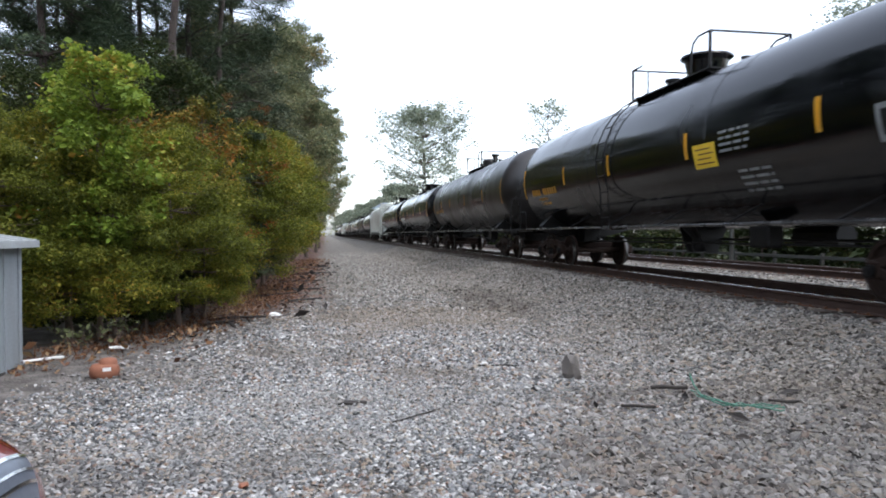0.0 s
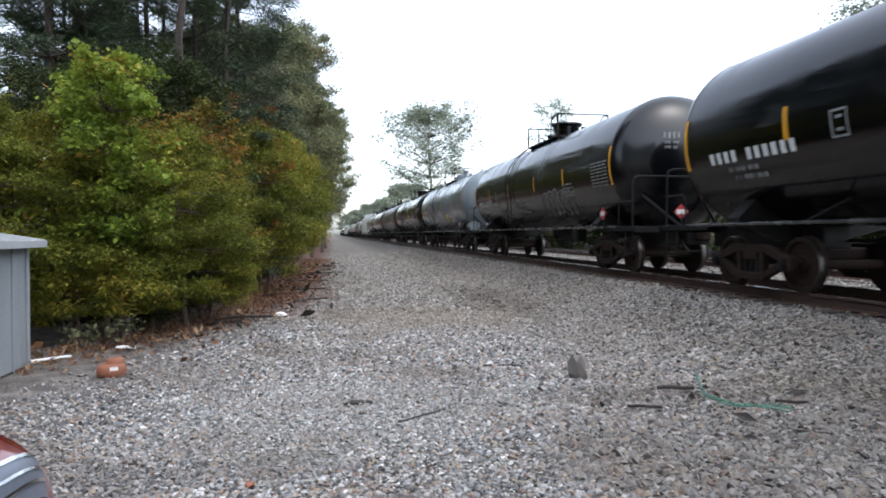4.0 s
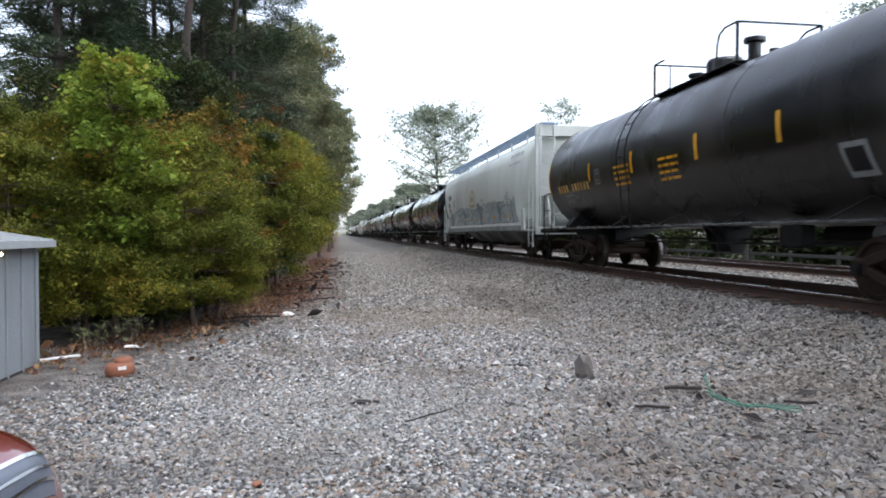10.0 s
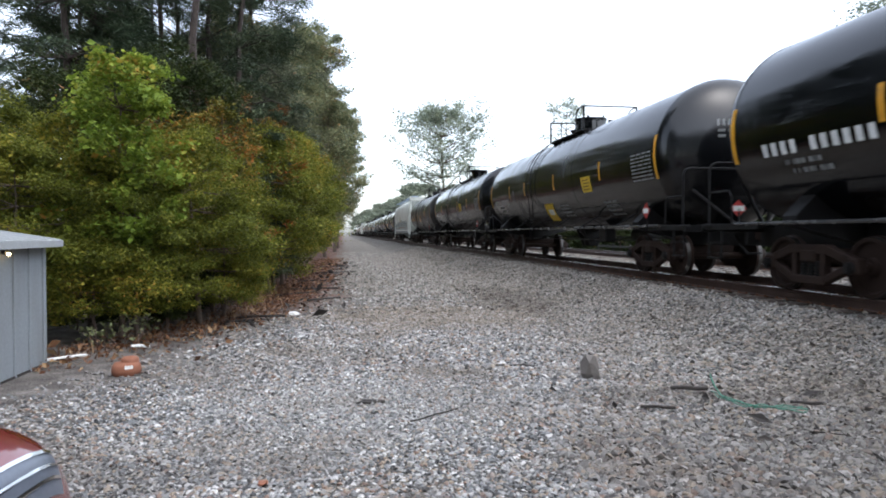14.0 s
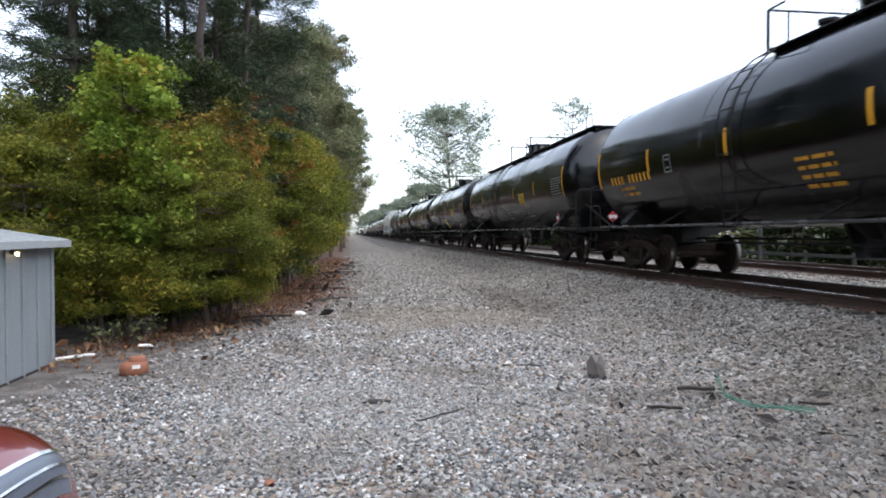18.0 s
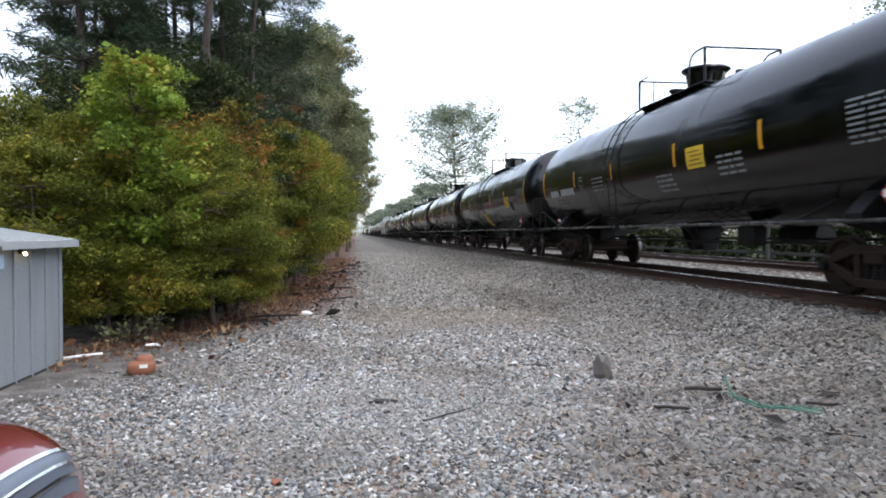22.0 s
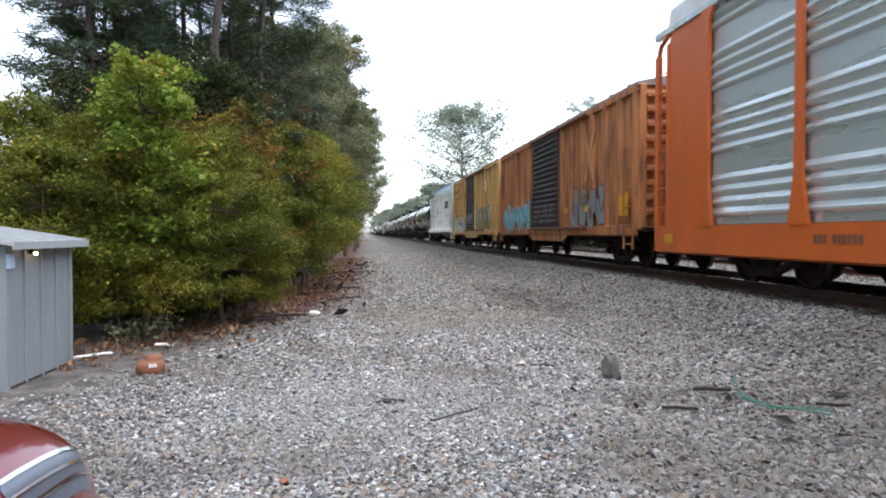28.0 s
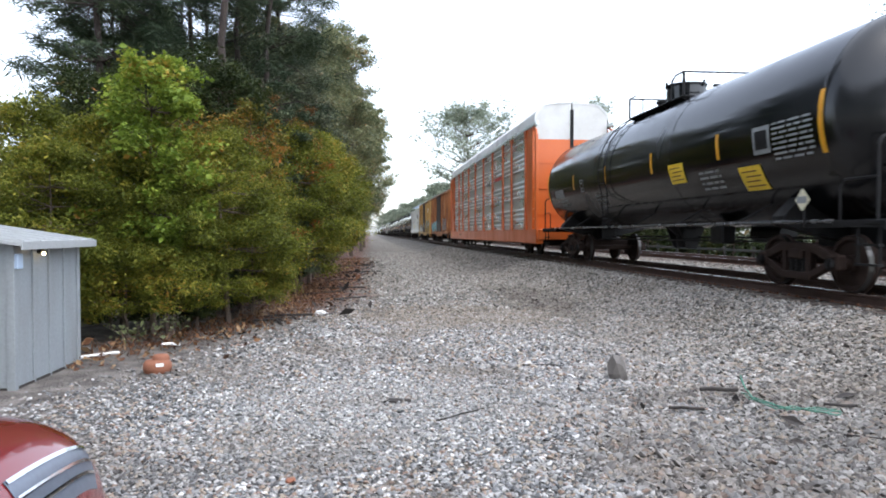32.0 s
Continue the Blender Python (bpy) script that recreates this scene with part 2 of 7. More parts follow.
# ---- ground: gravel lot, ballast banks and forest floor, one sheet to the horizon ----
BANK = [(-900, 0.25), (-40, 0.25), (-12, 0.12), (-4, 0.04), (-1.5, 0.0), (4.2, 0.0), (4.9, 0.10), (6.15, 0.53), (6.5, ZR - 0.2), (9.1, ZR - 0.2), (9.5, 0.53), (10.35, 0.42),
        (11.2, 0.53), (11.6, ZR - 0.2), (14.2, ZR - 0.2), (14.6, 0.53), (16.4, 0.05), (18, -0.1), (40, 0.0), (900, 0.3)]


def ground_z(x, y):
    return np.interp(x, [p[0] for p in BANK], [p[1] for p in BANK])


def ground_top(x, y):
    """The profile with the lot's slight unevenness."""
    near = (np.abs(x) < 30) & (y > -20) & (y < 80) & ((x < 6.1) | (x > 15))
    wave = 0.02 * np.sin(x * 1.3 + 0.5 * y) * np.sin(y * 0.9 - x * 0.4) + 0.012 * np.sin(x * 3.1 + 1) * np.sin(y * 2.7)
    return ground_z(x, y) + np.where(near, wave, 0)


def blotch(n, l, co, cx, cy, rx, ry, ragged=0.5, amount=1.0):
    """A ragged oval stain on the ground: 1 in its middle, 0 outside."""
    sub = n.new("ShaderNodeVectorMath")
    sub.operation = "SUBTRACT"
    l.new(co, sub.inputs[0])
    sub.inputs[1].default_value = (cx, cy, 0)
    mul = n.new("ShaderNodeVectorMath")
    mul.operation = "MULTIPLY"
    l.new(sub.outputs[0], mul.inputs[0])
    mul.inputs[1].default_value = (1 / rx, 1 / ry, 0)
    length = n.new("ShaderNodeVectorMath")
    length.operation = "LENGTH"
    l.new(mul.outputs[0], length.inputs[0])
    wob = n.new("ShaderNodeMath")
    wob.operation = "MULTIPLY_ADD"
    l.new(noise_tex(n, l, co, 1.7, 6.0), wob.inputs[0])
    wob.inputs[1].default_value = 2.4 * ragged
    l.new(length.outputs["Value"], wob.inputs[2])
    r = n.new("ShaderNodeMapRange")
    r.inputs[1].default_value, r.inputs[2].default_value = 0.45 + 1.2 * ragged, 1.0 + 1.2 * ragged
    r.inputs[3].default_value, r.inputs[4].default_value = amount, 0.0
    l.new(wob.outputs[0], r.inputs[0])
    return r.outputs[0]


# worn and dirty places of the lot: middle, half sizes, colour of the dirt, how much of it
STAINS = [((4.0, 4.5), (3.0, 2.3), (0.075, 0.064, 0.055), 0.85), ((-1.75, 3.9), (0.9, 0.7), (0.05, 0.045, 0.042), 0.8), ((-1.2, 4.9), (1.3, 0.5), (0.085, 0.075, 0.068), 0.6),
          ((4.0, 16.5), (1.0, 5.5), (0.075, 0.06, 0.046), 1.0), ((3.1, 6.6), (1.5, 0.55), (0.065, 0.055, 0.046), 0.6), ((1.3, 6.9), (0.9, 0.35), (0.10, 0.088, 0.076), 0.6),
          ((-2.4, 8.6), (2.6, 1.1), (0.135, 0.118, 0.102), 0.75), ((1.6, 13.6), (2.6, 2.6), (0.17, 0.135, 0.10), 0.85), ((0.4, 9.6), (1.6, 0.5), (0.12, 0.105, 0.09), 0.5), ((0.1, 6.6), (2.0, 1.9), (0.30, 0.295, 0.28), 0.45)]


def gravel_material():
    m = bpy.data.materials.new("gravel_and_dirt")
    m.use_nodes = True
    n, l = m.node_tree.nodes, m.node_tree.links
    bs = n["Principled BSDF"]
    co = n.new("ShaderNodeTexCoord").outputs["Object"]
    v = n.new("ShaderNodeTexVoronoi")
    v.inputs["Scale"].default_value = 26.0
    l.new(co, v.inputs["Vector"])
    hsv = n.new("ShaderNodeSeparateColor")
    l.new(v.outputs["Color"], hsv.inputs[0])
    stone = ramp(n, l, hsv.outputs[0], [(0.0, (0.05, 0.047, 0.043)), (0.35, (0.10, 0.095, 0.088)), (0.7, (0.16, 0.153, 0.142)), (1.0, (0.28, 0.27, 0.255))])
    gap = ramp(n, l, v.outputs["Distance"], [(0.25, (1, 1, 1)), (0.62, (0.42, 0.41, 0.40))])
    stone = mix(n, l, 1.0, stone, gap, "MULTIPLY")
    patch = noise_tex(n, l, co, 0.35, 5.0)
    stone = mix(n, l, ramp(n, l, patch, [(0.45, (0, 0, 0)), (0.7, (0.55,) * 3)]), stone, (0.17, 0.14, 0.105))
    soil_n = noise_tex(n, l, co, 3.0, 8.0)
    soil = ramp(n, l, soil_n, [(0.3, (0.06, 0.052, 0.045)), (0.5, (0.12, 0.105, 0.093)), (0.7, (0.20, 0.18, 0.163))])
    clay = ramp(n, l, soil_n, [(0.3, (0.04, 0.022, 0.015)), (0.5, (0.115, 0.055, 0.036)), (0.7, (0.19, 0.10, 0.065))])
    grass = ramp(n, l, soil_n, [(0.3, (0.02, 0.03, 0.01)), (0.5, (0.05, 0.07, 0.022)), (0.7, (0.12, 0.11, 0.05))])
    xyz = n.new("ShaderNodeSeparateXYZ")
    l.new(co, xyz.inputs[0])
    wob = n.new("ShaderNodeMath")
    wob.operation = "MULTIPLY_ADD"
    l.new(noise_tex(n, l, co, 0.8, 5.0), wob.inputs[0])
    wob.inputs[1].default_value = 3.0
    l.new(xyz.outputs[0], wob.inputs[2])
    # bare soil follows the woods' edge, which runs away along the line
    edge = n.new("ShaderNodeMath")
    edge.operation = "MULTIPLY_ADD"
    l.new(xyz.outputs[1], edge.inputs[0])
    edge.inputs[1].default_value, edge.inputs[2].default_value = 0.27, -4.6
    cap = n.new("ShaderNodeMath")
    cap.operation = "MINIMUM"
    l.new(edge.outputs[0], cap.inputs[0])
    cap.inputs[1].default_value = -0.5
    gap_x = n.new("ShaderNodeMath")
    gap_x.operation = "SUBTRACT"
    l.new(wob.outputs[0], gap_x.inputs[0])
    l.new(cap.outputs[0], gap_x.inputs[1])
    lot = n.new("ShaderNodeMapRange")
    lot.inputs[1].default_value, lot.inputs[2].default_value = 1.2, 2.4
    l.new(gap_x.outputs[0], lot.inputs[0])
    side = n.new("ShaderNodeMapRange")
    side.inputs[1].default_value, side.inputs[2].default_value = 16.5, 18.5
    l.new(wob.outputs[0], side.inputs[0])
    red = n.new("ShaderNodeMapRange")
    red.inputs[1].default_value, red.inputs[2].default_value = 13.0, 19.0
    l.new(xyz.outputs[1], red.inputs[0])
    soil = mix(n, l, red.outputs[0], soil, clay)
    # the worn lane farther along is browner
    lane = n.new("ShaderNodeMapRange")
    lane.inputs[1].default_value, lane.inputs[2].default_value, lane.inputs[4].default_value = 11.0, 22.0, 0.65
    l.new(xyz.outputs[1], lane.inputs[0])
    bank = n.new("ShaderNodeMapRange")
    bank.inputs[1].default_value, bank.inputs[2].default_value, bank.inputs[3].default_value, bank.inputs[4].default_value = 5.0, 6.2, 1.0, 0.35
    l.new(wob.outputs[0], bank.inputs[0])
    lb = n.new("ShaderNodeMath")
    lb.operation = "MULTIPLY"
    l.new(lane.outputs[0], lb.inputs[0])
    l.new(bank.outputs[0], lb.inputs[1])
    tan = ramp(n, l, noise_tex(n, l, co, 9.0, 10.0), [(0.3, (0.10, 0.086, 0.07)), (0.5, (0.20, 0.178, 0.148)), (0.7, (0.31, 0.285, 0.245))])
    stone = mix(n, l, lb.outputs[0], stone, tan)
    for (cx, cy), (rx, ry), dirt, amount in STAINS:
        stone = mix(n, l, blotch(n, l, co, cx, cy, rx, ry, 0.5, amount), stone, dirt)
    col = mix(n, l, lot.outputs[0], soil, stone)
    col = mix(n, l, side.outputs[0], col, grass)
    l.new(col, bs.inputs["Base Color"])
    bs.inputs["Roughness"].default_value = 0.9
    b = n.new("ShaderNodeBump")
    b.invert = True
    b.inputs["Strength"].default_value, b.inputs["Distance"].default_value = 0.9, 0.04
    l.new(v.outputs["Distance"], b.inputs["Height"])
    l.new(b.outputs[0], bs.inputs["Normal"])
    return m


def build_ground():
    xs = np.unique(np.r_[-900, -400, -150, -60, -40, -25, -18, np.arange(-12, 20, 0.3), 20, 25, 40, 70, 150, 400, 900, [p[0] for p in BANK]])
    ys = np.unique(np.r_[-300, -100, -40, -20, np.arange(-10, 30, 0.4), np.arange(30, 80, 2.0), np.arange(80, 320, 10.0), 400, 600, 900, 1400, 2200])
    gx, gy = np.meshgrid(xs, ys)
    gz = ground_top(gx, gy)
    v = np.c_[gx.ravel(), gy.ravel(), gz.ravel()]
    w = len(xs)
    i = np.arange(len(ys) - 1)[:, None] * w + np.arange(w - 1)
    f = np.stack([i, i + 1, i + w + 1, i + w], -1).reshape(-1, 4)
    ob = mesh_part("ground", v.tolist(), f.tolist(), GRAVEL, smooth=True)
    tagged(ob, "grey crushed-stone gravel lot and ballast beside dirt and woods", "ground", kind="structure")


GRAVEL = gravel_material()


def build_stones():
    """Loose ballast stones on the lot and the bank, nearest ones dense."""
    m = bpy.data.materials.new("crushed_stone")
    m.use_nodes = True
    n, l = m.node_tree.nodes, m.node_tree.links
    bs = n["Principled BSDF"]
    geo = n.new("ShaderNodeNewGeometry")
    co = n.new("ShaderNodeTexCoord").outputs["Object"]
    base = ramp(n, l, geo.outputs["Random Per Island"], [(0.0, (0.035, 0.035, 0.037)), (0.16, (0.10, 0.102, 0.104)), (0.34, (0.19, 0.195, 0.20)), (0.52, (0.27, 0.265, 0.25)),
                                                       (0.64, (0.30, 0.25, 0.19)), (0.72, (0.19, 0.12, 0.09)), (0.80, (0.26, 0.262, 0.26)), (0.92, (0.39, 0.385, 0.37)), (1.0, (0.56, 0.55, 0.53))])
    base = mix(n, l, 0.4, base, ramp(n, l, noise_tex(n, l, co, 45.0, 4.0), [(0.3, (0.3,) * 3), (0.7, (0.7,) * 3)]), "OVERLAY")
    patch = noise_tex(n, l, co, 0.7, 6.0)
    base = mix(n, l, ramp(n, l, patch, [(0.48, (0, 0, 0)), (0.66, (0.6,) * 3)]), base, (0.135, 0.11, 0.088))
    # stones farther along the lane are dusted tan
    xyz = n.new("ShaderNodeSeparateXYZ")
    l.new(co, xyz.inputs[0])
    lane = n.new("ShaderNodeMapRange")
    lane.inputs[1].default_value, lane.inputs[2].default_value, lane.inputs[4].default_value = 9.0, 20.0, 0.6
    l.new(xyz.outputs[1], lane.inputs[0])
    base = mix(n, l, lane.outputs[0], base, mix(n, l, geo.outputs["Random Per Island"], (0.13, 0.117, 0.096), (0.35, 0.325, 0.285)))
    # rust and brake dust from the trains darken the bank
    rust = n.new("ShaderNodeMapRange")
    rust.inputs[1].default_value, rust.inputs[2].default_value, rust.inputs[4].default_value = 1.8, 5.2, 0.55
    l.new(xyz.outputs[0], rust.inputs[0])
    base = mix(n, l, rust.outputs[0], base, mix(n, l, geo.outputs["Random Per Island"], (0.055, 0.047, 0.038), (0.27, 0.24, 0.20)))
    for (cx, cy), (rx, ry), dirt, amount in STAINS:
        base = mix(n, l, blotch(n, l, co, cx, cy, rx, ry, 0.5, 0.58 * amount), base, dirt)
    l.new(base, bs.inputs["Base Color"])
    bs.inputs["Roughness"].default_value = 0.85
    chip_v = np.array([(0.95, 0.1, 0.25), (0.1, 1.0, 0.2), (-0.9, -0.2, 0.3), (0.0, -0.95, 0.1), (0.15, 0.05, 1.0), (-0.5, 0.55, -0.6), (0.6, -0.4, -0.7)])
    chip_f = np.array([(0, 1, 4), (1, 2, 4), (2, 3, 4), (3, 0, 4), (0, 6, 1), (1, 6, 5), (1, 5, 2), (2, 5, 3), (3, 5, 6), (3, 6, 0)])

    def scatter(name, x0, x1, y0, y1, count, size, shape_v, shape_f, label):
        x, y = rng.uniform(x0, x1, count), rng.uniform(y0, y1, count)
        into = x - np.interp(y, [0, 5, 8.3, 12, 18, 30], [-4.9, -4.6, -3.2, -2.0, -0.9, -0.6])
        keep = (into > 2.7 * rng.random(count) ** 0.8) & (x > -0.62 * y - 1) & (x < 0.98 * y + 1)
        x, y = x[keep], y[keep]
        k = len(x)
        s = size * np.minimum(np.exp(rng.normal(0, 0.3, k)), 1.5)
        z = ground_top(x, y) + s * rng.uniform(-0.1, 0.4, k)
        axes = np.stack([s * rng.uniform(0.75, 1.25, k), s * rng.uniform(0.6, 1.0, k), s * rng.uniform(0.35, 0.65, k)], -1)
        p = shape_v[None] * rng.uniform(0.75, 1.25, (k, len(shape_v), 3)) * axes[:, None]
        a, t = rng.uniform(0, 2 * np.pi, k), rng.normal(0, 0.45, k)
        ca, sa, ct, st = np.cos(a)[:, None], np.sin(a)[:, None], np.cos(t)[:, None], np.sin(t)[:, None]
        px, pz = p[..., 0] * ct - p[..., 2] * st, p[..., 0] * st + p[..., 2] * ct
        p = np.stack([px * ca - p[..., 1] * sa + x[:, None], px * sa + p[..., 1] * ca + y[:, None], pz + z[:, None]], -1)
        f = shape_f[None] + (np.arange(k) * len(shape_v))[:, None, None]
        me = bpy.data.meshes.new(name)
        v, f = p.reshape(-1, 3), f.reshape(-1, shape_f.shape[1])
        me.vertices.add(len(v))
        me.vertices.foreach_set("co", v.ravel())
        me.loops.add(f.size)
        me.loops.foreach_set("vertex_index", f.ravel().astype(np.int32))
        me.polygons.add(len(f))
        me.polygons.foreach_set("loop_start", np.arange(0, f.size, shape_f.shape[1], dtype=np.int32))
        me.update(calc_edges=True)
        me.shade_flat()
        me.materials.append(m)
        tagged(new(name, me), label, "gravel", kind="stuff")

    scatter("gravel", -5, 6.4, 3.2, 8.0, 92000, 0.021, chip_v, chip_f, "grey crushed ballast stones covering the lot")
    scatter("gravel", -5, 6.4, 8.0, 14.0, 72000, 0.029, chip_v, chip_f, "grey crushed ballast stones on lot and bank")
    scatter("ballast", 1.6, 6.4, 3.2, 9.5, 20000, 0.034, chip_v, chip_f, "larger tan and grey ballast stones below the bank")
    scatter("ballast", 4.0, 6.5, 4.0, 26.0, 44000, 0.037, chip_v, chip_f, "pale crushed ballast stones on the track bank")
    scatter("gravel", -1.5, 6.4, 14.0, 60.0, 52000, 0.040, chip_v, chip_f, "small pale stones along the gravel track")
    scatter("ballast", 6.5, 15.6, 6.0, 40.0, 26000, 0.040, chip_v, chip_f, "pale crushed stones between and round the tracks")


def build_track(x, name, y0=-30.0, y1=1400.0):
    """Two rails with foot, web and head on wooden sleepers."""
    rail_poly = [(-0.075, 0), (0.075, 0), (0.075, 0.012), (0.012, 0.03), (0.01, 0.125), (0.036, 0.135), (0.036, 0.165), (0.028, 0.172), (-0.028, 0.172), (-0.036, 0.165), (-0.036, 0.135), (-0.01, 0.125), (-0.012, 0.03), (-0.075, 0.012)]
    t = thing(name, pose(x, 0, ZR - 0.172), "brown rusty railway track with bright rail heads on dark ties", "railway track", kind="structure")
    for s in (-GAUGE, GAUGE):
        bm = bmesh.new()
        prism(bm, [(s + a, b) for a, b in rail_poly], y0, y1)
        part("rail", bm, RAIL, t)
        bm = bmesh.new()
        box(bm, (s, (y0 + y1) / 2, 0.1735), (0.05, y1 - y0, 0.003))
        part("rail_head", bm, RAIL_HEAD, t, "polished steel running surface")
    bm = bmesh.new()
    box(bm, (0, 0, 0), (2.6, 0.23, 0.17), 0.012)
    tie = part("tie", bm, TIE, t)
    tie.location = (0, 2.0, -0.083)
    for i in range(1, 110):
        o = again(tie, t, (rng.normal(0, 0.03), 2.0 + 0.54 * i, -0.083 - 0.004 * rng.random()), (0, 0, rng.normal(0, 0.008)))
    verts, faces = [], []
    for i in range(110, 700):
        y, k = 2.0 + 0.54 * i, len(verts)
        for dz in (-0.16, 0.0):
            verts += [(-1.3, y - 0.115, dz), (1.3, y - 0.115, dz), (1.3, y + 0.115, dz), (-1.3, y + 0.115, dz)]
        faces += [(k + 4, k + 5, k + 6, k + 7), (k, k + 1, k + 5, k + 4), (k + 3, k, k + 4, k + 7), (k + 1, k + 2, k + 6, k + 5)]
    far = mesh_part("far_ties", verts, faces, TIE, t)
    far["kind"] = "stuff"
    bm = bmesh.new()
    box(bm, (0, 0, 0), (0.2, 0.34, 0.012), 0.002)
    for sx in (-0.05, 0.05):
        for sy in (-0.11, 0.11):
            box(bm, (sx * 1.9, sy, 0.015), (0.025, 0.025, 0.03))
    plate = None
    for i in range(0, 40):
        for s in (-GAUGE, GAUGE):
            if plate is None:
                plate = part("tie_plate", bm, RUSTED, t)
                plate.location = (s, 2.0, 0.008)
            else:
                again(plate, t, (s, 2.0 + 0.54 * i, 0.008))


RAIL = surface("rusty_rail_steel", (0.055, 0.031, 0.023), 0.7, 0.2, dirt=(0.06, 0.035, 0.028), dirt_amount=0.6, dirt_scale=3, grain=60, bump=0.1)
RAIL_HEAD = surface("bright_rail_steel", (0.55, 0.55, 0.56), 0.22, 1.0, dirt_amount=0.2, dirt_scale=2, grain=30, bump=0.02)
TIE = surface("creosoted_wood", (0.055, 0.04, 0.032), 0.85, dirt=(0.15, 0.12, 0.10), dirt_amount=0.5, dirt_scale=4, streak=(0.4, 3, 3), grain=30, bump=0.5, vary=0.3)

# ---- rolling stock: all cars have their origin between the rails, at rail top; +y is the way they travel ----
WHEEL_R = 0.42
WHEELSETS = []      # every turning wheelset


def wheel_meshes():
    bm = bmesh.new()
    for s in (-1, 1):
        prof = [(0.0, 0.10), (0.0, 0.30), (-0.03, 0.34), (-0.03, WHEEL_R + 0.025), (0.0, WHEEL_R + 0.022), (0.012, WHEEL_R), (0.10, WHEEL_R - 0.006), (0.10, 0.36), (0.05, 0.33), (0.035, 0.14), (0.10, 0.12), (0.10, 0.0)]
        vs = []
        seg = 28
        for d, r in prof:
            x = s * (GAUGE - 0.03 + d)
            vs.append([bm.verts.new((x, r * math.cos(2 * math.pi * i / seg), r * math.sin(2 * math.pi * i / seg))) for i in range(seg)] if r > 0 else [bm.verts.new((x, 0, 0))])
        for p, q in zip(vs, vs[1:]):
            for i in range(seg):
                j = (i + 1) % seg
                bm.faces.new((p[i], p[j], q[j], q[i]) if len(q) > 1 else (p[i], p[j], q[0]))
    rod(bm, (-1.05, 0, 0), (1.05, 0, 0), 0.075, 12)
    # bolts round each hub show the turning
    for s in (-1, 1):
        for k in range(3):
            a = 2 * math.pi * k / 3
            rod(bm, (s * 1.04, 0.05 * math.cos(a), 0.05 * math.sin(a)), (s * 1.075, 0.05 * math.cos(a), 0.05 * math.sin(a)), 0.014, 6)
    bmesh.ops.recalc_face_normals(bm, faces=bm.faces)
    w = bpy.data.meshes.new("wheelset")
    bm.to_mesh(w)
    bm.free()
    w.materials.append(TRUCK)
    treads = []
    for s in (-1, 1):
        bm = bmesh.new()
        turned_x(bm, [(s * (GAUGE + 0.0), WHEEL_R + 0.004), (s * (GAUGE + 0.075), WHEEL_R - 0.001)], 28)
        t = bpy.data.meshes.new("tread")
        bm.to_mesh(t)
        bm.free()
        t.materials.append(TREAD)
        treads.append(t)
    return w, treads


def turned_x(bm, profile, seg):
    rings = [[bm.verts.new((x, r * math.cos(2 * math.pi * i / seg), r * math.sin(2 * math.pi * i / seg))) for i in range(seg)] for x, r in profile]
    for p, q in zip(rings, rings[1:]):
        for i in range(seg):
            bm.faces.new((p[i], p[(i + 1) % seg], q[(i + 1) % seg], q[i]))
    bmesh.ops.recalc_face_normals(bm, faces=bm.faces)


WHEEL_MESH, TREAD_MESHES = wheel_meshes()


def beam(bm, x, a, b, w=0.11, h=0.12):
    a, b = Vector((x, *a)), Vector((x, *b))
    d = b - a
    box(bm, (0, 0, 0), (w, d.length + 0.05, h), 0.012, Matrix.Translation((a + b) / 2) @ d.to_track_quat("Y", "Z").to_matrix().to_4x4())


def mesh_of(name, bm, material):
    me = bpy.data.meshes.new(name)
    bm.to_mesh(me)
    bm.free()
    me.materials.append(material)
    return me


def truck_meshes():
    """A freight truck: bolster and brake beams; cast side frame with arched top, openings and journal boxes; spring nest."""
    sides = []
    for s in (-1, 1):
        x = s * 1.02
        bm = bmesh.new()
        beam(bm, x, (-0.38, 0.66), (0.38, 0.66), 0.14, 0.13)
        for q in (-1, 1):
            beam(bm, x, (q * 0.36, 0.66), (q * 0.86, 0.50), 0.13, 0.13)
            beam(bm, x, (q * 0.34, 0.22), (q * 0.80, 0.42), 0.12, 0.11)
            beam(bm, x, (q * 0.30, 0.62), (q * 0.30, 0.24), 0.13, 0.10)
            box(bm, (x, q * 0.89, 0.44), (0.17, 0.24, 0.24), 0.03)
        beam(bm, x, (-0.34, 0.21), (0.34, 0.21), 0.15, 0.12)
        fr = mesh_of("side_frame", bm, TRUCK)
        caps = []
        for q in (-1, 1):
            bm = bmesh.new()
            rod(bm, (x + s * 0.05, q * 0.89, 0.42), (x + s * 0.14, q * 0.89, 0.42), 0.085, 14)
            rod(bm, (x + s * 0.13, q * 0.89, 0.42), (x + s * 0.155, q * 0.89, 0.42), 0.05, 10)
            caps.append(mesh_of("bearing_cap", bm, STEEL))
        bm = bmesh.new()
        for dy in (-0.15, 0.0, 0.15):
            rod(bm, (x, dy, 0.27), (x, dy, 0.5), 0.035, 8)
            for k in range(5):
                bmesh.ops.create_cone(bm, cap_ends=True, segments=10, radius1=0.06, radius2=0.06, depth=0.022, matrix=Matrix.Translation((x, dy, 0.29 + 0.045 * k)))
        sides.append((fr, caps, mesh_of("spring_nest", bm, STEEL)))
    bm = bmesh.new()
    box(bm, (0, 0, 0.56), (2.2, 0.36, 0.2), 0.03)
    return sides, mesh_of("truck", bm, TRUCK)


TRUCK_SIDES, BOLSTER_MESH = truck_meshes()


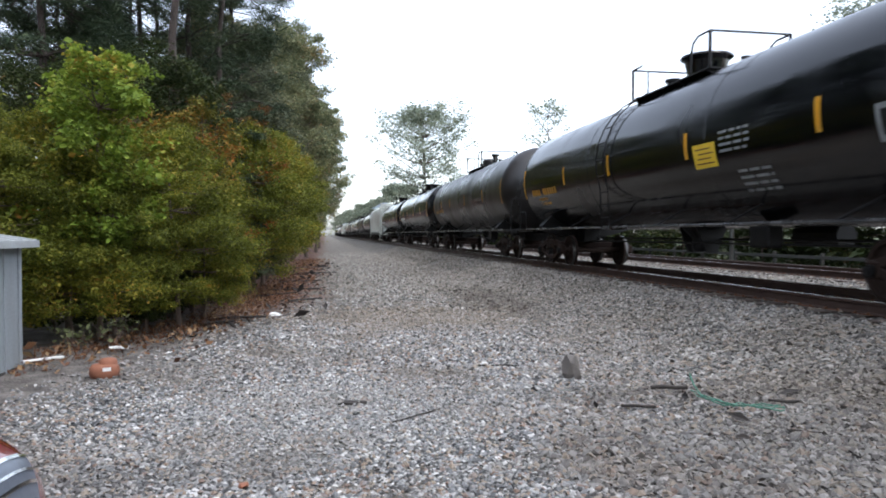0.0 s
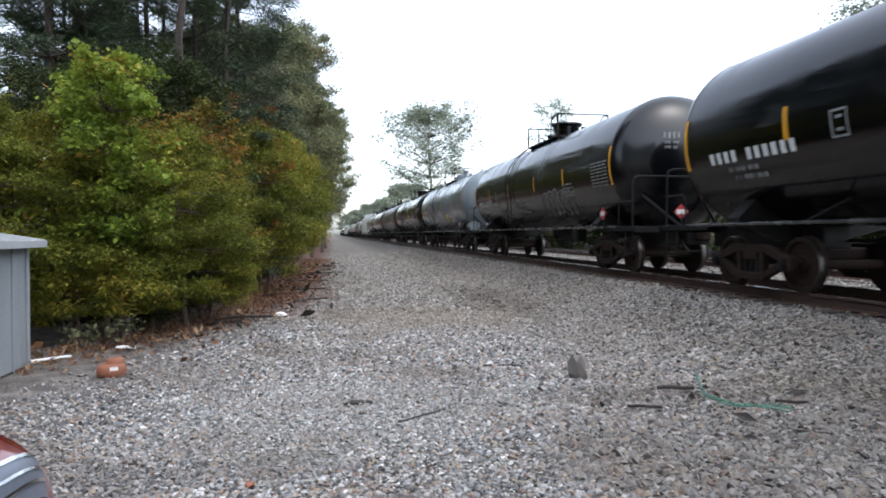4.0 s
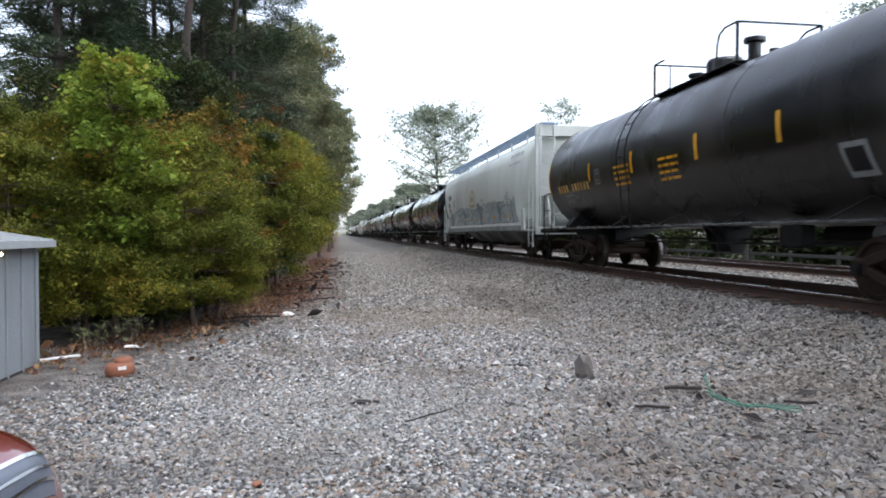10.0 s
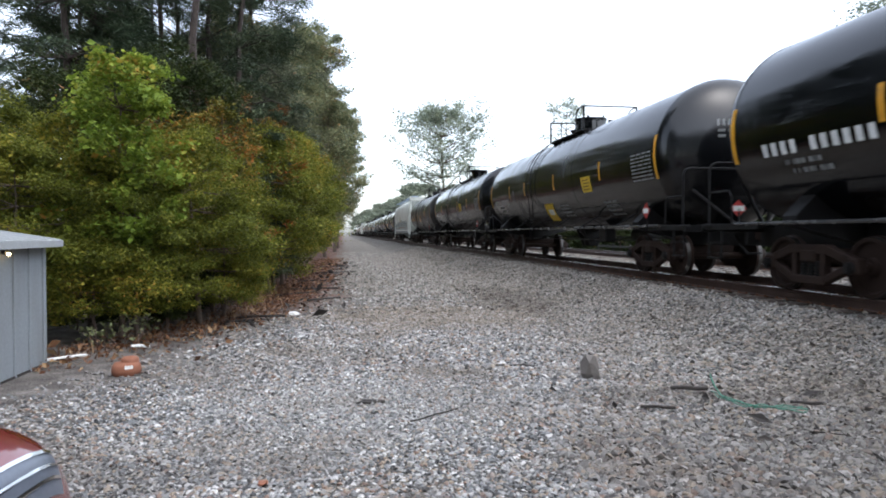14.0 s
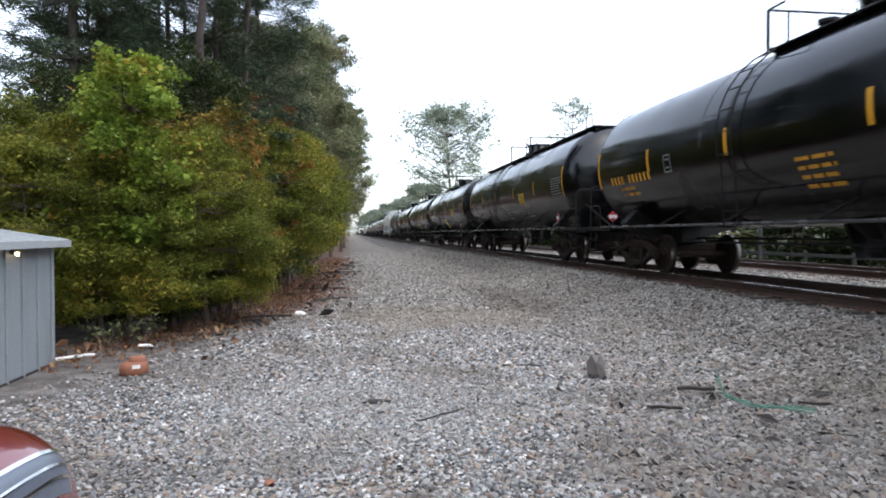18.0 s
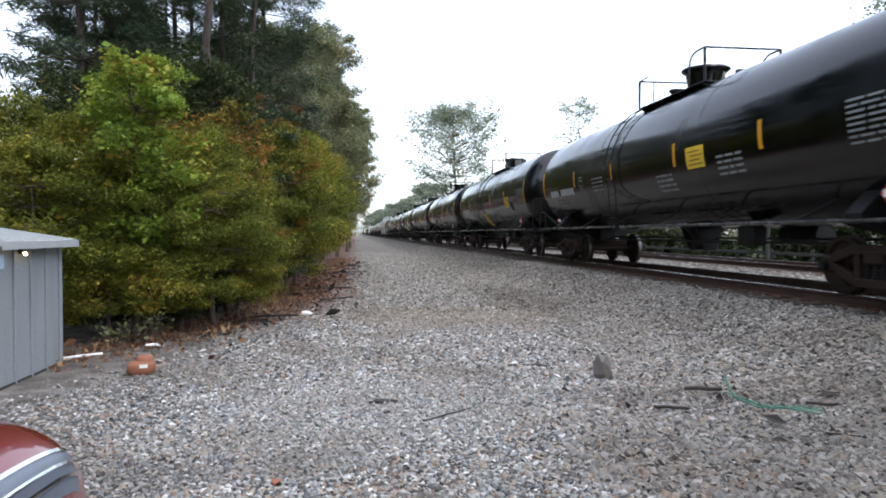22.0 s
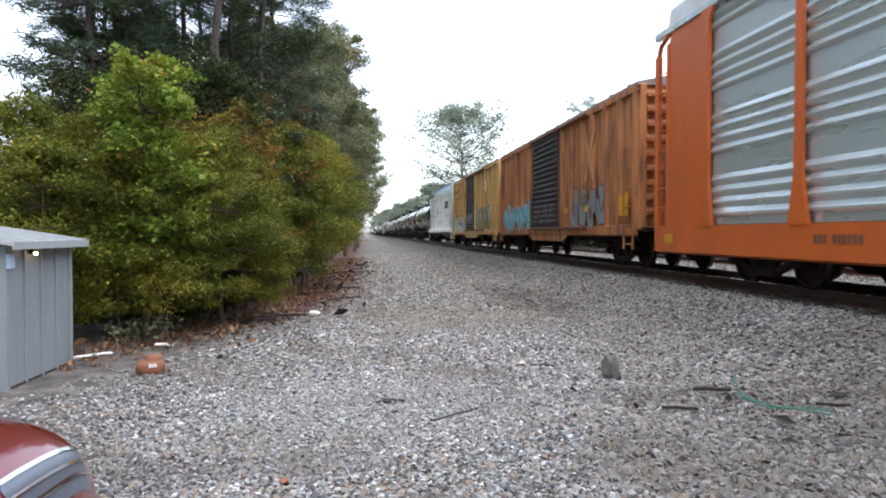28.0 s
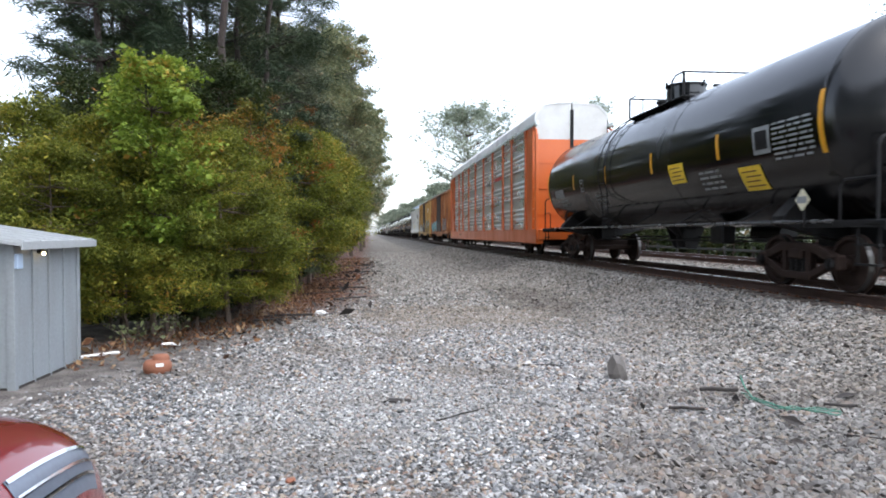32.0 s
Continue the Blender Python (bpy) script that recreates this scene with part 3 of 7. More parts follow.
def add_truck(car, y, turning=True):
    """A four-wheel truck under a car."""
    tr = new("truck", BOLSTER_MESH)
    tr.parent, tr.location = car, (0, y, 0)
    for fr, caps, sp in TRUCK_SIDES:
        for nm, me in (("side_frame", fr), ("spring_nest", sp), ("bearing_cap", caps[0]), ("bearing_cap", caps[1])):
            o = new(nm, me)
            o.parent = tr
    for q in (-0.89, 0.89):
        w = new("wheelset", WHEEL_MESH)
        w.parent, w.location = car, (0, y + q, WHEEL_R)
        for me in TREAD_MESHES:
            o = new("tread", me)
            o.parent = w
        if turning:
            WHEELSETS.append(w)


def add_couplers(car, half):
    """Drawbars, knuckles and hanging air hoses at both ends."""
    for s in (-1, 1):
        bm = bmesh.new()
        box(bm, (0, s * (half - 0.25), 0.86), (0.16, 0.9, 0.17), 0.02)
        box(bm, (0.05, s * (half + 0.22), 0.86), (0.26, 0.2, 0.26), 0.05)
        part("coupler", bm, TRUCK, car)
        bm = bmesh.new()
        pipe(bm, [(0.3 * s, s * (half - 0.2), 0.85), (0.32 * s, s * (half + 0.02), 0.66), (0.28 * s, s * (half + 0.2), 0.5), (0.1 * s, s * (half + 0.33), 0.52)], 0.025, 6)
        part("air_hose", bm, STEEL, car)


TANK_R, TANK_Z = 1.53, 2.53


def on_tank(z, lift=0.006, r=TANK_R):
    """x of the near flank of the barrel at height z."""
    return -math.sqrt(max((r + lift) ** 2 - (z - TANK_Z) ** 2, 0.0))


def patch(bm, y0, y1, z0, z1, lift=0.006, lean=0.0, side=-1, r=TANK_R):
    """A thin sheet that follows the barrel's flank; lean shifts its top along y."""
    k = max(2, int((z1 - z0) / 0.12) + 1)
    rows = []
    for i in range(k + 1):
        z = z0 + (z1 - z0) * i / k
        d = lean * i / k
        x = on_tank(z, lift, r) * -side
        rows.append((bm.verts.new((x, y0 + d, z)), bm.verts.new((x, y1 + d, z))))
    for (a, b), (c, d) in zip(rows, rows[1:]):
        bm.faces.new((a, b, d, c) if side > 0 else (b, a, c, d))


def marks(bm, y, z, h, pattern, w=None, gap=None, lift=0.008):
    """A line of bars that stands for lettering; y runs towards the rear. pattern: x a character, - a space, = a long bar."""
    w = w or 0.42 * h
    gap = gap or 0.36 * h
    for c in pattern:
        ww = 3 * w if c == "=" else w
        if c != "-":
            patch(bm, y - ww, y, z, z + h, lift)
        y -= ww + gap
    return bm


def text_block(bm, y, z, width, lines, lh, seed):
    r = random.Random(seed)
    for i in range(lines):
        yy = y
        while yy > y - width:
            ww = min(r.uniform(0.1, 0.35), yy - (y - width))
            if ww > 0.03:
                patch(bm, yy - ww, yy, z - (i + 1) * lh, z - (i + 1) * lh + 0.42 * lh, 0.008)
            yy -= ww + 0.05


def tank_car(u, half=7.8, paint=None, label="", stripes=(5.2, 2.6, -1.1, -4.7), mark="xxxx-xxxxxx", mark_paint=None, mark_h=0.18, bonnet="round",
             walkway=False, signs=(), grafitti=False, reservoir=False, near=True, data=True, ladder=1.6, arc=True, tape=True, white_placard=False, hoop=0.57):
    paint = paint or BLACK
    mark_paint = mark_paint or WHITE
    car = thing("tank_car", pose(TRACK, u, ZR), label or "black railway tank car with yellow reflector stripes", "tank car", "cars of the train")
    seg = 56 if near else 28
    # barrel with dished heads and weld seams
    bm = bmesh.new()
    prof = []
    for s in (-1, 1):
        pts = [(s * (half + 0.78 * math.sin(a)), TANK_R * math.cos(a)) for a in np.linspace(0.06, math.pi / 2, 10)]
        prof.append(pts)
    prof[0].reverse()
    prof[0][0] = (-(half + 0.78), 0)
    prof[1][-1] = (half + 0.78, 0)
    turned(bm, prof[0] + [(-half, TANK_R)] + [(y, TANK_R) for y in np.linspace(-half, half, 7)[1:-1]] + [(half, TANK_R)] + prof[1], (0, TANK_Z), seg)
    tank = part("tank", bm, paint, car, smooth=True)
    if near:
        for y in (-half, half, -half / 3, half / 3):
            bm = bmesh.new()
            turned(bm, [(y - 0.02, TANK_R + 0.001), (y - 0.012, TANK_R + 0.006), (y + 0.012, TANK_R + 0.006), (y + 0.02, TANK_R + 0.001)], (0, TANK_Z), seg)
            part("weld_seam", bm, paint, tank, smooth=True)
    # stub sills, bolsters and cradles
    for s in (-1, 1):
        bm = bmesh.new()
        box(bm, (0, s * (half - 0.35), 0.86), (0.5, 3.1, 0.42), 0.02)
        part("stub_sill", bm, STEEL, car)
        bm = bmesh.new()
        prism(bm, [(-1.38, 1.0), (-1.38, 1.14), (-0.9, 1.62), (-0.5, 1.2), (0.5, 1.2), (0.9, 1.62), (1.38, 1.14), (1.38, 1.0), (0.4, 0.75), (-0.4, 0.75)], s * (half - 1.25) - 0.16, s * (half - 1.25) + 0.16)
        part("body_bolster", bm, STEEL, car)
        # end platform with its steps and hand rails
        bm = bmesh.new()
        box(bm, (0, s * (half + 0.95), 1.02), (2.9, 0.34, 0.05), 0.005)
        box(bm, (0, s * (half + 1.1), 0.98), (2.9, 0.06, 0.13), 0.005)
        for q in (-1, 1):
            box(bm, (q * 1.38, s * (half + 0.25), 1.0), (0.09, 1.6, 0.1), 0.005)
        part("end_platform", bm, STEEL, car)
        ye = s * (half + 0.93)
        bm = bmesh.new()
        pipe(bm, [(-1.4, ye, 1.03), (-1.4, ye, 2.0), (-1.36, ye, 2.09), (-1.27, ye, 2.13), (1.27, ye, 2.13), (1.36, ye, 2.09), (1.4, ye, 2.0), (1.4, ye, 1.03)], 0.022, 6)
        part("end_rail", bm, STEEL, car)
        bm = bmesh.new()
        pipe(bm, [(-1.4, ye, 1.6), (-1.4, s * (half + 0.3), 1.6), (-1.4, s * (half + 0.22), 1.5), (-1.4, s * (half + 0.22), 1.04)], 0.016, 6)
        part("corner_grab", bm, STEEL, car)
        for q in (-1, 1):
            bm = bmesh.new()
            for dy in (-0.2, 0.2):
                rod(bm, (q * 1.38, s * (half + 0.75) + dy, 0.45), (q * 1.38, s * (half + 0.75) + dy, 1.0), 0.02, 6)
            for z in (0.46, 0.72):
                box(bm, (q * 1.38, s * (half + 0.75), z), (0.08, 0.44, 0.03))
            part("sill_step", bm, STEEL, car)
        if near:
            bm = bmesh.new()
            pipe(bm, [(0.5, s * (half + 0.7), 1.04), (0.5, s * (half + 0.86), 1.9)], 0.035, 8)
            part("brake_column", bm, STEEL, car)
            bm = bmesh.new()
            rod(bm, (0.42, s * (half + 0.9), 1.9), (0.58, s * (half + 0.9), 1.9), 0.2, 16)
            part("hand_brake", bm, STEEL, car)
            for q in (-1, 1):
                bm = bmesh.new()
                pipe(bm, [(q * 0.3, s * (half + 1.0), 1.03), (q * 1.0, s * (half + 0.55), 1.75)], 0.03, 6)
                part("head_brace", bm, STEEL, car)
    # side hand rail along the sill with its struts
    for q in (-1, 1):
        bm = bmesh.new()
        rod(bm, (q * 1.42, -half - 0.1, 1.04), (q * 1.42, half + 0.1, 1.04), 0.03, 8)
        rail = part("side_rail", bm, PIPE, car)
        for y in np.arange(-half + 2.4, half - 1.5, 2.4):
            bm = bmesh.new()
            rod(bm, (q * 1.42, y, 1.04), (q * 0.98, y - 0.35, 1.37), 0.018, 6)
            part("rail_strut", bm, STEEL, rail)
    # bottom outlet, valves and brake gear
    bm = bmesh.new()
    turned_z(bm, [(0.52, 0.16), (0.60, 0.2), (0.8, 0.2), (1.02, 0.42)], (0, 0), 14)
    for q in (-1, 1):
        prism(bm, [(-0.35, 1.05), (-0.12, 0.5), (0.12, 0.5), (0.35, 1.05)], q * 0.34 - 0.03, q * 0.34 + 0.03)
    part("bottom_outlet", bm, STEEL, car)
    bm = bmesh.new()
    rod(bm, (0.55, -3.4, 0.86), (0.55, -2.3, 0.86), 0.19, 14)
    box(bm, (-0.62, -3.0, 0.84), (0.3, 0.5, 0.36), 0.03)
    pipe(bm, [(0.2, -half, 0.78), (0.2, half, 0.78)], 0.025, 6)
    pipe(bm, [(-0.5, -5.4, 0.72), (-0.5, 4.8, 0.7)], 0.02, 6)
    part("brake_gear", bm, STEEL, car)
    # dome platform, bonnet, ladder
    top = TANK_Z + TANK_R
    for q in (-1, 1):
        bm = bmesh.new()
        box(bm, (q * 0.62, 0, top - 0.11), (0.42, 3.2, 0.03), 0.006)
        deck = part("platform", bm, STEEL, car)
        for y in (-1.5, -0.5, 0.5, 1.5):
            bm = bmesh.new()
            prism(bm, [(q * 0.5, top - 0.125), (q * 0.82, top - 0.125), (q * 0.82, top - 0.15), (q * 0.72, top - 0.19)], y - 0.025, y + 0.025)
            part("bracket", bm, STEEL, deck)
    # two hoops: across the ends of the platform, with arms along its sides
    zt = top + hoop
    bm = bmesh.new()
    pipe(bm, [(-0.82, 1.15, zt), (-0.82, 1.6, zt), (0.82, 1.6, zt), (0.82, 1.15, zt)], 0.02, 6)
    for x in (-0.82, 0.82):
        rod(bm, (x, 1.6, top - 0.1), (x, 1.6, zt), 0.028, 6)
    rod(bm, (-0.45, 1.6, top - 0.1), (-0.45, 1.6, zt), 0.016, 6)
    part("front_hoop", bm, STEEL, car)
    bm = bmesh.new()
    for x in (-0.82, 0.82):
        pipe(bm, [(x, -1.6, zt), (x, -1.2, zt), (x, -1.02, zt - 0.08), (x, -0.95, zt - 0.25), (x, -0.92, top - 0.08)], 0.02, 6)
        rod(bm, (x, -1.6, top - 0.1), (x, -1.6, zt), 0.03, 6)
    pipe(bm, [(-0.82, -1.6, zt), (0.82, -1.6, zt)], 0.02, 6)
    part("rear_hoop", bm, STEEL, car)
    bm = bmesh.new()
    if bonnet == "flared":
        turned_z(bm, [(top - 0.1, 0.36), (top + 0.12, 0.38), (top + 0.38, 0.43), (top + 0.46, 0.53), (top + 0.50, 0.51), (top + 0.53, 0.0)], (0, -0.1), 24)
    elif bonnet == "small":
        turned_z(bm, [(top - 0.1, 0.36), (top + 0.30, 0.36), (top + 0.36, 0.33), (top + 0.38, 0.0)], (0, 0.15), 22)
        part("bonnet", bm, paint, car)
        bm = bmesh.new()
        turned_z(bm, [(top - 0.1, 0.12), (top + 0.42, 0.12), (top + 0.44, 0.2), (top + 0.52, 0.2), (top + 0.54, 0.0)], (0, -0.85), 14)
    else:
        turned_z(bm, [(top - 0.1, 0.47), (top + 0.40, 0.47), (top + 0.43, 0.5), (top + 0.46, 0.5), (top + 0.50, 0.3), (top + 0.51, 0.0)], (0, 0.0), 24)
        for k in range(6):
            a = k * math.pi / 3
            rod(bm, (0.5 * math.cos(a), 0.5 * math.sin(a), top + 0.38), (0.5 * math.cos(a), 0.5 * math.sin(a), top + 0.52), 0.03, 6)
    part("bonnet" if bonnet != "small" else "relief_valve", bm, paint, car)
    bm = bmesh.new()
    turned_z(bm, [(top - 0.08, 0.12), (top + 0.16, 0.12), (top + 0.2, 0.17), (top + 0.26, 0.17), (top + 0.28, 0.0)], (-0.15, 1.0), 14)
    part("top_valve", bm, STEEL, car)
    bm = bmesh.new()
    rod(bm, (0.2, -1.15, top - 0.05), (0.2, -1.15, top + 0.25), 0.09, 10)
    part("gauge_cap", bm, STEEL, car)
    if near:
        for q in (-1, 1):
            bm = bmesh.new()
            for dy in (-0.22, 0.22):
                pts = [(q * 1.46, ladder + dy, 1.0)] + [(q * (TANK_R + 0.09) * math.cos(a), ladder + dy, TANK_Z + (TANK_R + 0.09) * math.sin(a)) for a in np.linspace(-0.35, 1.15, 8)] + [(q * 0.6, ladder + dy, top + 0.02)]
                pipe(bm, pts, 0.016, 5)
            for a in np.linspace(-0.9, 1.2, 10):
                x, z = q * (TANK_R + 0.09) * math.cos(a), TANK_Z + (TANK_R + 0.09) * math.sin(a)
                if a < -0.35:
                    x = q * 1.48
                rod(bm, (x, ladder - 0.22, z), (x, ladder + 0.22, z), 0.012, 5)
            part("ladder", bm, STEEL, car)
    if walkway:
        bm = bmesh.new()
        box(bm, (0, 0, top + 0.02), (1.2, 2 * half + 0.3, 0.05), 0.004)
        for y in np.arange(-half, half + 0.1, 2.6):
            box(bm, (0, y, top - 0.05), (1.0, 0.06, 0.16))
        part("running_board", bm, STEEL, car)
        bm = bmesh.new()
        for s in (-1, 1):
            for q in (-0.58, 0.58):
                pipe(bm, [(q, s * half, top), (q, s * half, top + 0.35), (q, s * (half - 0.12), top + 0.42), (q, s * (half - 0.5), top + 0.42), (q, s * (half - 0.6), top)], 0.014, 6)
        part("grab_loop", bm, STEEL, car)
    if reservoir:
        bm = bmesh.new()
        rod(bm, (-0.95, -half - 0.55, 1.28), (-0.95, -half + 0.35, 1.28), 0.24, 18)
        for y in (-half - 0.35, -half + 0.15):
            rod(bm, (-0.95, y - 0.02, 1.28), (-0.95, y + 0.02, 1.28), 0.25, 18)
        part("air_reservoir", bm, paint, car)
    # markings
    if tape:
        for y in stripes:
            bm = bmesh.new()
            patch(bm, y - 0.055, y + 0.055, 2.2, 2.66)
            part("reflector_stripe", bm, YELLOW, tank)
        if arc:
            for y in (half - 0.02, -half + 0.02):
                bm = bmesh.new()
                patch(bm, y - 0.055, y + 0.055, 2.0, 2.89, 0.009)
                part("reflector_stripe", bm, YELLOW, tank)
    if mark:
        w, y = 0.64 * mark_h, half - 0.75
        for c in mark:
            ww = 3 * w if c == "=" else w
            if c != "-":
                bm = bmesh.new()
                patch(bm, y - ww, y, 2.03, 2.03 + mark_h, 0.008)
                part("reporting_mark", bm, mark_paint, tank)
            y -= ww + (0.02 if c == "=" else 0.48 * mark_h)
        bm = bmesh.new()
        marks(bm, half - 1.2, 1.88, 0.07, "xx-x==-=x=")
        marks(bm, half - 1.3, 1.75, 0.07, "x-x-==x-=x=")
        part("weight_marks", bm, OLDWHITE if mark_paint is not YELLOW else YELLOW, tank)["kind"] = "stuff"
        # the same mark on the rear head
        bm = bmesh.new()
        for (z, h, pat) in ((3.06, 0.13, "xxxx-xxxxxx"), (2.90, 0.06, "xxx-xxx"), (2.79, 0.06, "xxx-xx")):
            x = -0.55
            for c in pat:
                if c != "-":
                    y = -half - 0.78 * math.sqrt(max(0, 1 - (x * x + (z - TANK_Z) ** 2) / TANK_R ** 2)) - 0.012
                    box(bm, (x, y, z), (0.42 * h, 0.008, h))
                x += 0.8 * h
        part("end_mark", bm, OLDWHITE if mark_paint is WHITE else mark_paint, tank)["kind"] = "stuff"
    if data and near:
        bm = bmesh.new()
        text_block(bm, -half + 1.2, 2.64, 1.0, 8, 0.078, int(u))
        part("data_block", bm, OLDWHITE, tank, "rows of small faded lettering drawn as bars")["kind"] = "stuff"
        bm = bmesh.new()
        y, z = half - 4.05, 1.9
        for a in ((0.0, 0.03, 0, 0.36), (0.27, 0.3, 0, 0.36), (0, 0.3, 0, 0.03), (0, 0.3, 0.33, 0.36), (0.09, 0.21, 0.08, 0.12), (0.09, 0.21, 0.24, 0.28)):
            patch(bm, y - a[1] + 0.45, y - a[0] + 0.45, z + a[2] + 0.2, z + a[3] + 0.2, 0.008)
        part("test_stencil", bm, OLDWHITE, tank)["kind"] = "stuff"
    for kind, y, z in signs:
        bm = bmesh.new()
        if kind == "sign":
            patch(bm, y - 0.34, y + 0.34, z, z + 0.4, 0.012)
            s = part("warning_sign", bm, YELLOW_SIGN, tank, "yellow warning sign with dark lines of writing")
            bm = bmesh.new()
            for i in range(4):
                patch(bm, y - 0.27 + 0.08 * (i % 2), y + 0.27 - 0.05 * (i % 3), z + 0.06 + 0.08 * i, z + 0.082 + 0.08 * i, 0.016)
            part("sign_writing", bm, RUSTED, s)["kind"] = "stuff"
        elif kind == "slash":
            patch(bm, y - 0.38, y + 0.38, z, z + 0.6, 0.012, -0.1)
            s = part("warning_panel", bm, YELLOW_SIGN, tank, "large yellow panel with small dark writing")
            bm = bmesh.new()
            for i in range(5):
                patch(bm, y - 0.28, y + 0.26 - 0.07 * (i % 3), z + 0.1 + 0.09 * i, z + 0.118 + 0.09 * i, 0.016, -0.02)
            part("panel_writing", bm, RUSTED, s)["kind"] = "stuff"
        elif kind == "slash2":
            patch(bm, y - 0.42, y + 0.42, z, z + 0.52, 0.012, -0.4)
            s = part("diagonal_band", bm, YELLOW_SIGN, tank, "slanted yellow panel with a white middle")
            bm = bmesh.new()
            patch(bm, y - 0.46, y + 0.06, z + 0.18, z + 0.34, 0.016, -0.14)
            part("band_centre", bm, WHITE, s)
        elif kind == "text":
            text_block(bm, y, z, 0.8, 4, 0.1, int(y * 10))
            part("small_writing", bm, OLDWHITE, tank)["kind"] = "stuff"
        elif kind == "ytext":
            text_block(bm, y, z, 0.8, 4, 0.13, int(y * 10))
            part("small_writing", bm, YELLOW, tank)["kind"] = "stuff"
        elif kind == "frame":
            patch(bm, y - 0.24, y + 0.24, z, z + 0.44, 0.012)
            s = part("card_holder", bm, OLDWHITE, tank)
            bm = bmesh.new()
            patch(bm, y - 0.17, y + 0.17, z + 0.07, z + 0.37, 0.017)
            part("card", bm, STEEL, s)
    # hazard placards on holders above the sill
    if near:
        for y, x in ((-half + 0.45, -1.5), ):
            placard(car, (x, y, 1.36), False, white_placard)
        placard(car, (-0.4, -half - 1.16, 1.36), True, white_placard)
    if grafitti:
        bm = bmesh.new()
        y = -2.25
        for k in range(5):
            c = y - 0.48 * k
            loop = [(c + (0.34 + 0.05 * math.sin(2 * k)) * math.cos(a) - 0.1 * math.sin(a), 1.76 + 0.03 * (k % 3) + 0.34 * math.sin(a)) for a in np.linspace(-1.2, 4.6, 18)]
            for (ya, za), (yb, zb) in zip(loop, loop[1:]):
                d = Vector((yb - ya, zb - za)).normalized() * 0.024
                pts = [(ya - d.y, za + d.x), (yb - d.y, zb + d.x), (yb + d.y, zb - d.x), (ya + d.y, za - d.x)]
                bm.faces.new([bm.verts.new((on_tank(zz, 0.012), yy, zz)) for yy, zz in pts])
        part("spray_loops", bm, OLDWHITE, tank, "looped pale spray-paint scrawl")
    add_truck(car, half - 1.25, near)
    add_truck(car, -half + 1.25, near)
    add_couplers(car, half + 1.1)
    return car


def turned_z(bm, profile, centre, seg):
    rings = []
    for z, r in profile:
        rings.append([bm.verts.new((centre[0], centre[1], z))] if r < 1e-4 else
                     [bm.verts.new((centre[0] + r * math.cos(2 * math.pi * i / seg), centre[1] + r * math.sin(2 * math.pi * i / seg), z)) for i in range(seg)])
    for p, q in zip(rings, rings[1:]):
        for i in range(seg):
            j = (i + 1) % seg
            bm.faces.new((p[i], p[j], q[0]) if len(q) == 1 else (p[i], p[j], q[j], q[i]))
    bmesh.ops.recalc_face_normals(bm, faces=bm.faces)


def placard(car, c, end=False, white=False):
    """A diamond placard, red with a white middle band, on a small holder."""
    bm = bmesh.new()
    def diamond(r0, d, cut=None):
        pts = [(0, r0), (r0, 0), (0, -r0), (-r0, 0)] if cut is None else [(-r0 + cut, cut), (r0 - cut, cut), (r0 - cut, -cut), (-r0 + cut, -cut)]
        for o in (-1, 1):
            vs = [bm.verts.new((c[0] + (a if end else o * d), c[1] + (o * d if end else a), c[2] + b)) for a, b in pts]
            bm.faces.new(vs)
    diamond(0.165, 0.010)
    p = part("placard", bm, PALE_SIGN if white else RED_SIGN, car, "pale diamond hazard placard" if white else "red and white diamond hazard placard")
    bm = bmesh.new()
    diamond(0.165, 0.014, 0.05)
    part("placard_band", bm, OLDWHITE if white else WHITE, p)
    bm = bmesh.new()
    rod(bm, (c[0] * 0.98, c[1], 1.0), (c[0] * 0.98, c[1], c[2]), 0.02, 6)
    part("placard_post", bm, STEEL, car)

# ---- covered hoppers, boxcars and the car carrier ----
def loft(bm, rows):
    """Stacked rounded rectangles: rows of (z, half width, half length)."""
    rings = []
    for z, w, l in rows:
        c = 0.06
        pts = [(w - c, l), (w, l - c), (w, -l + c), (w - c, -l), (-w + c, -l), (-w, -l + c), (-w, l - c), (-w + c, l)]
        rings.append([bm.verts.new((x, y, z)) for x, y in pts])
    for p, q in zip(rings, rings[1:]):
        for i in range(8):
            j = (i + 1) % 8
            bm.faces.new((p[i], p[j], q[j], q[i]))
    bm.faces.new(rings[0])
    bm.faces.new(rings[-1][::-1])
    bmesh.ops.recalc_face_normals(bm, faces=bm.faces)
    return bm


def sheet(bm, pts, fx, lift):
    """A flat outline of (y, z) laid on a car's near side, whose x at height z is fx(z)."""
    bm.faces.new([bm.verts.new((fx(z) - lift, y, z)) for y, z in pts])


def bars_on(bm, fx, y, z, h, pattern, lift=0.008, w=None, slant=0.0):
    w = w or 0.58 * h
    for c in pattern:
        ww = 3 * w if c == "=" else w
        if c != "-":
            sheet(bm, [(y, z), (y - ww, z), (y - ww - slant, z + h), (y - slant, z + h)], fx, lift)
        y -= ww + 0.24 * h


def lines_on(bm, fx, y, z, width, count, lh, seed, lift=0.008):
    r = random.Random(seed)
    for i in range(count):
        yy, stop = y, y - width * r.uniform(0.75, 1.0)
        while yy > stop:
            ww = min(r.uniform(0.08, 0.3), yy - stop)
            zz = z - (i + 1) * lh
            sheet(bm, [(yy, zz), (yy - ww, zz), (yy - ww, zz + 0.45 * lh), (yy, zz + 0.45 * lh)], fx, lift)
            yy -= ww + 0.04


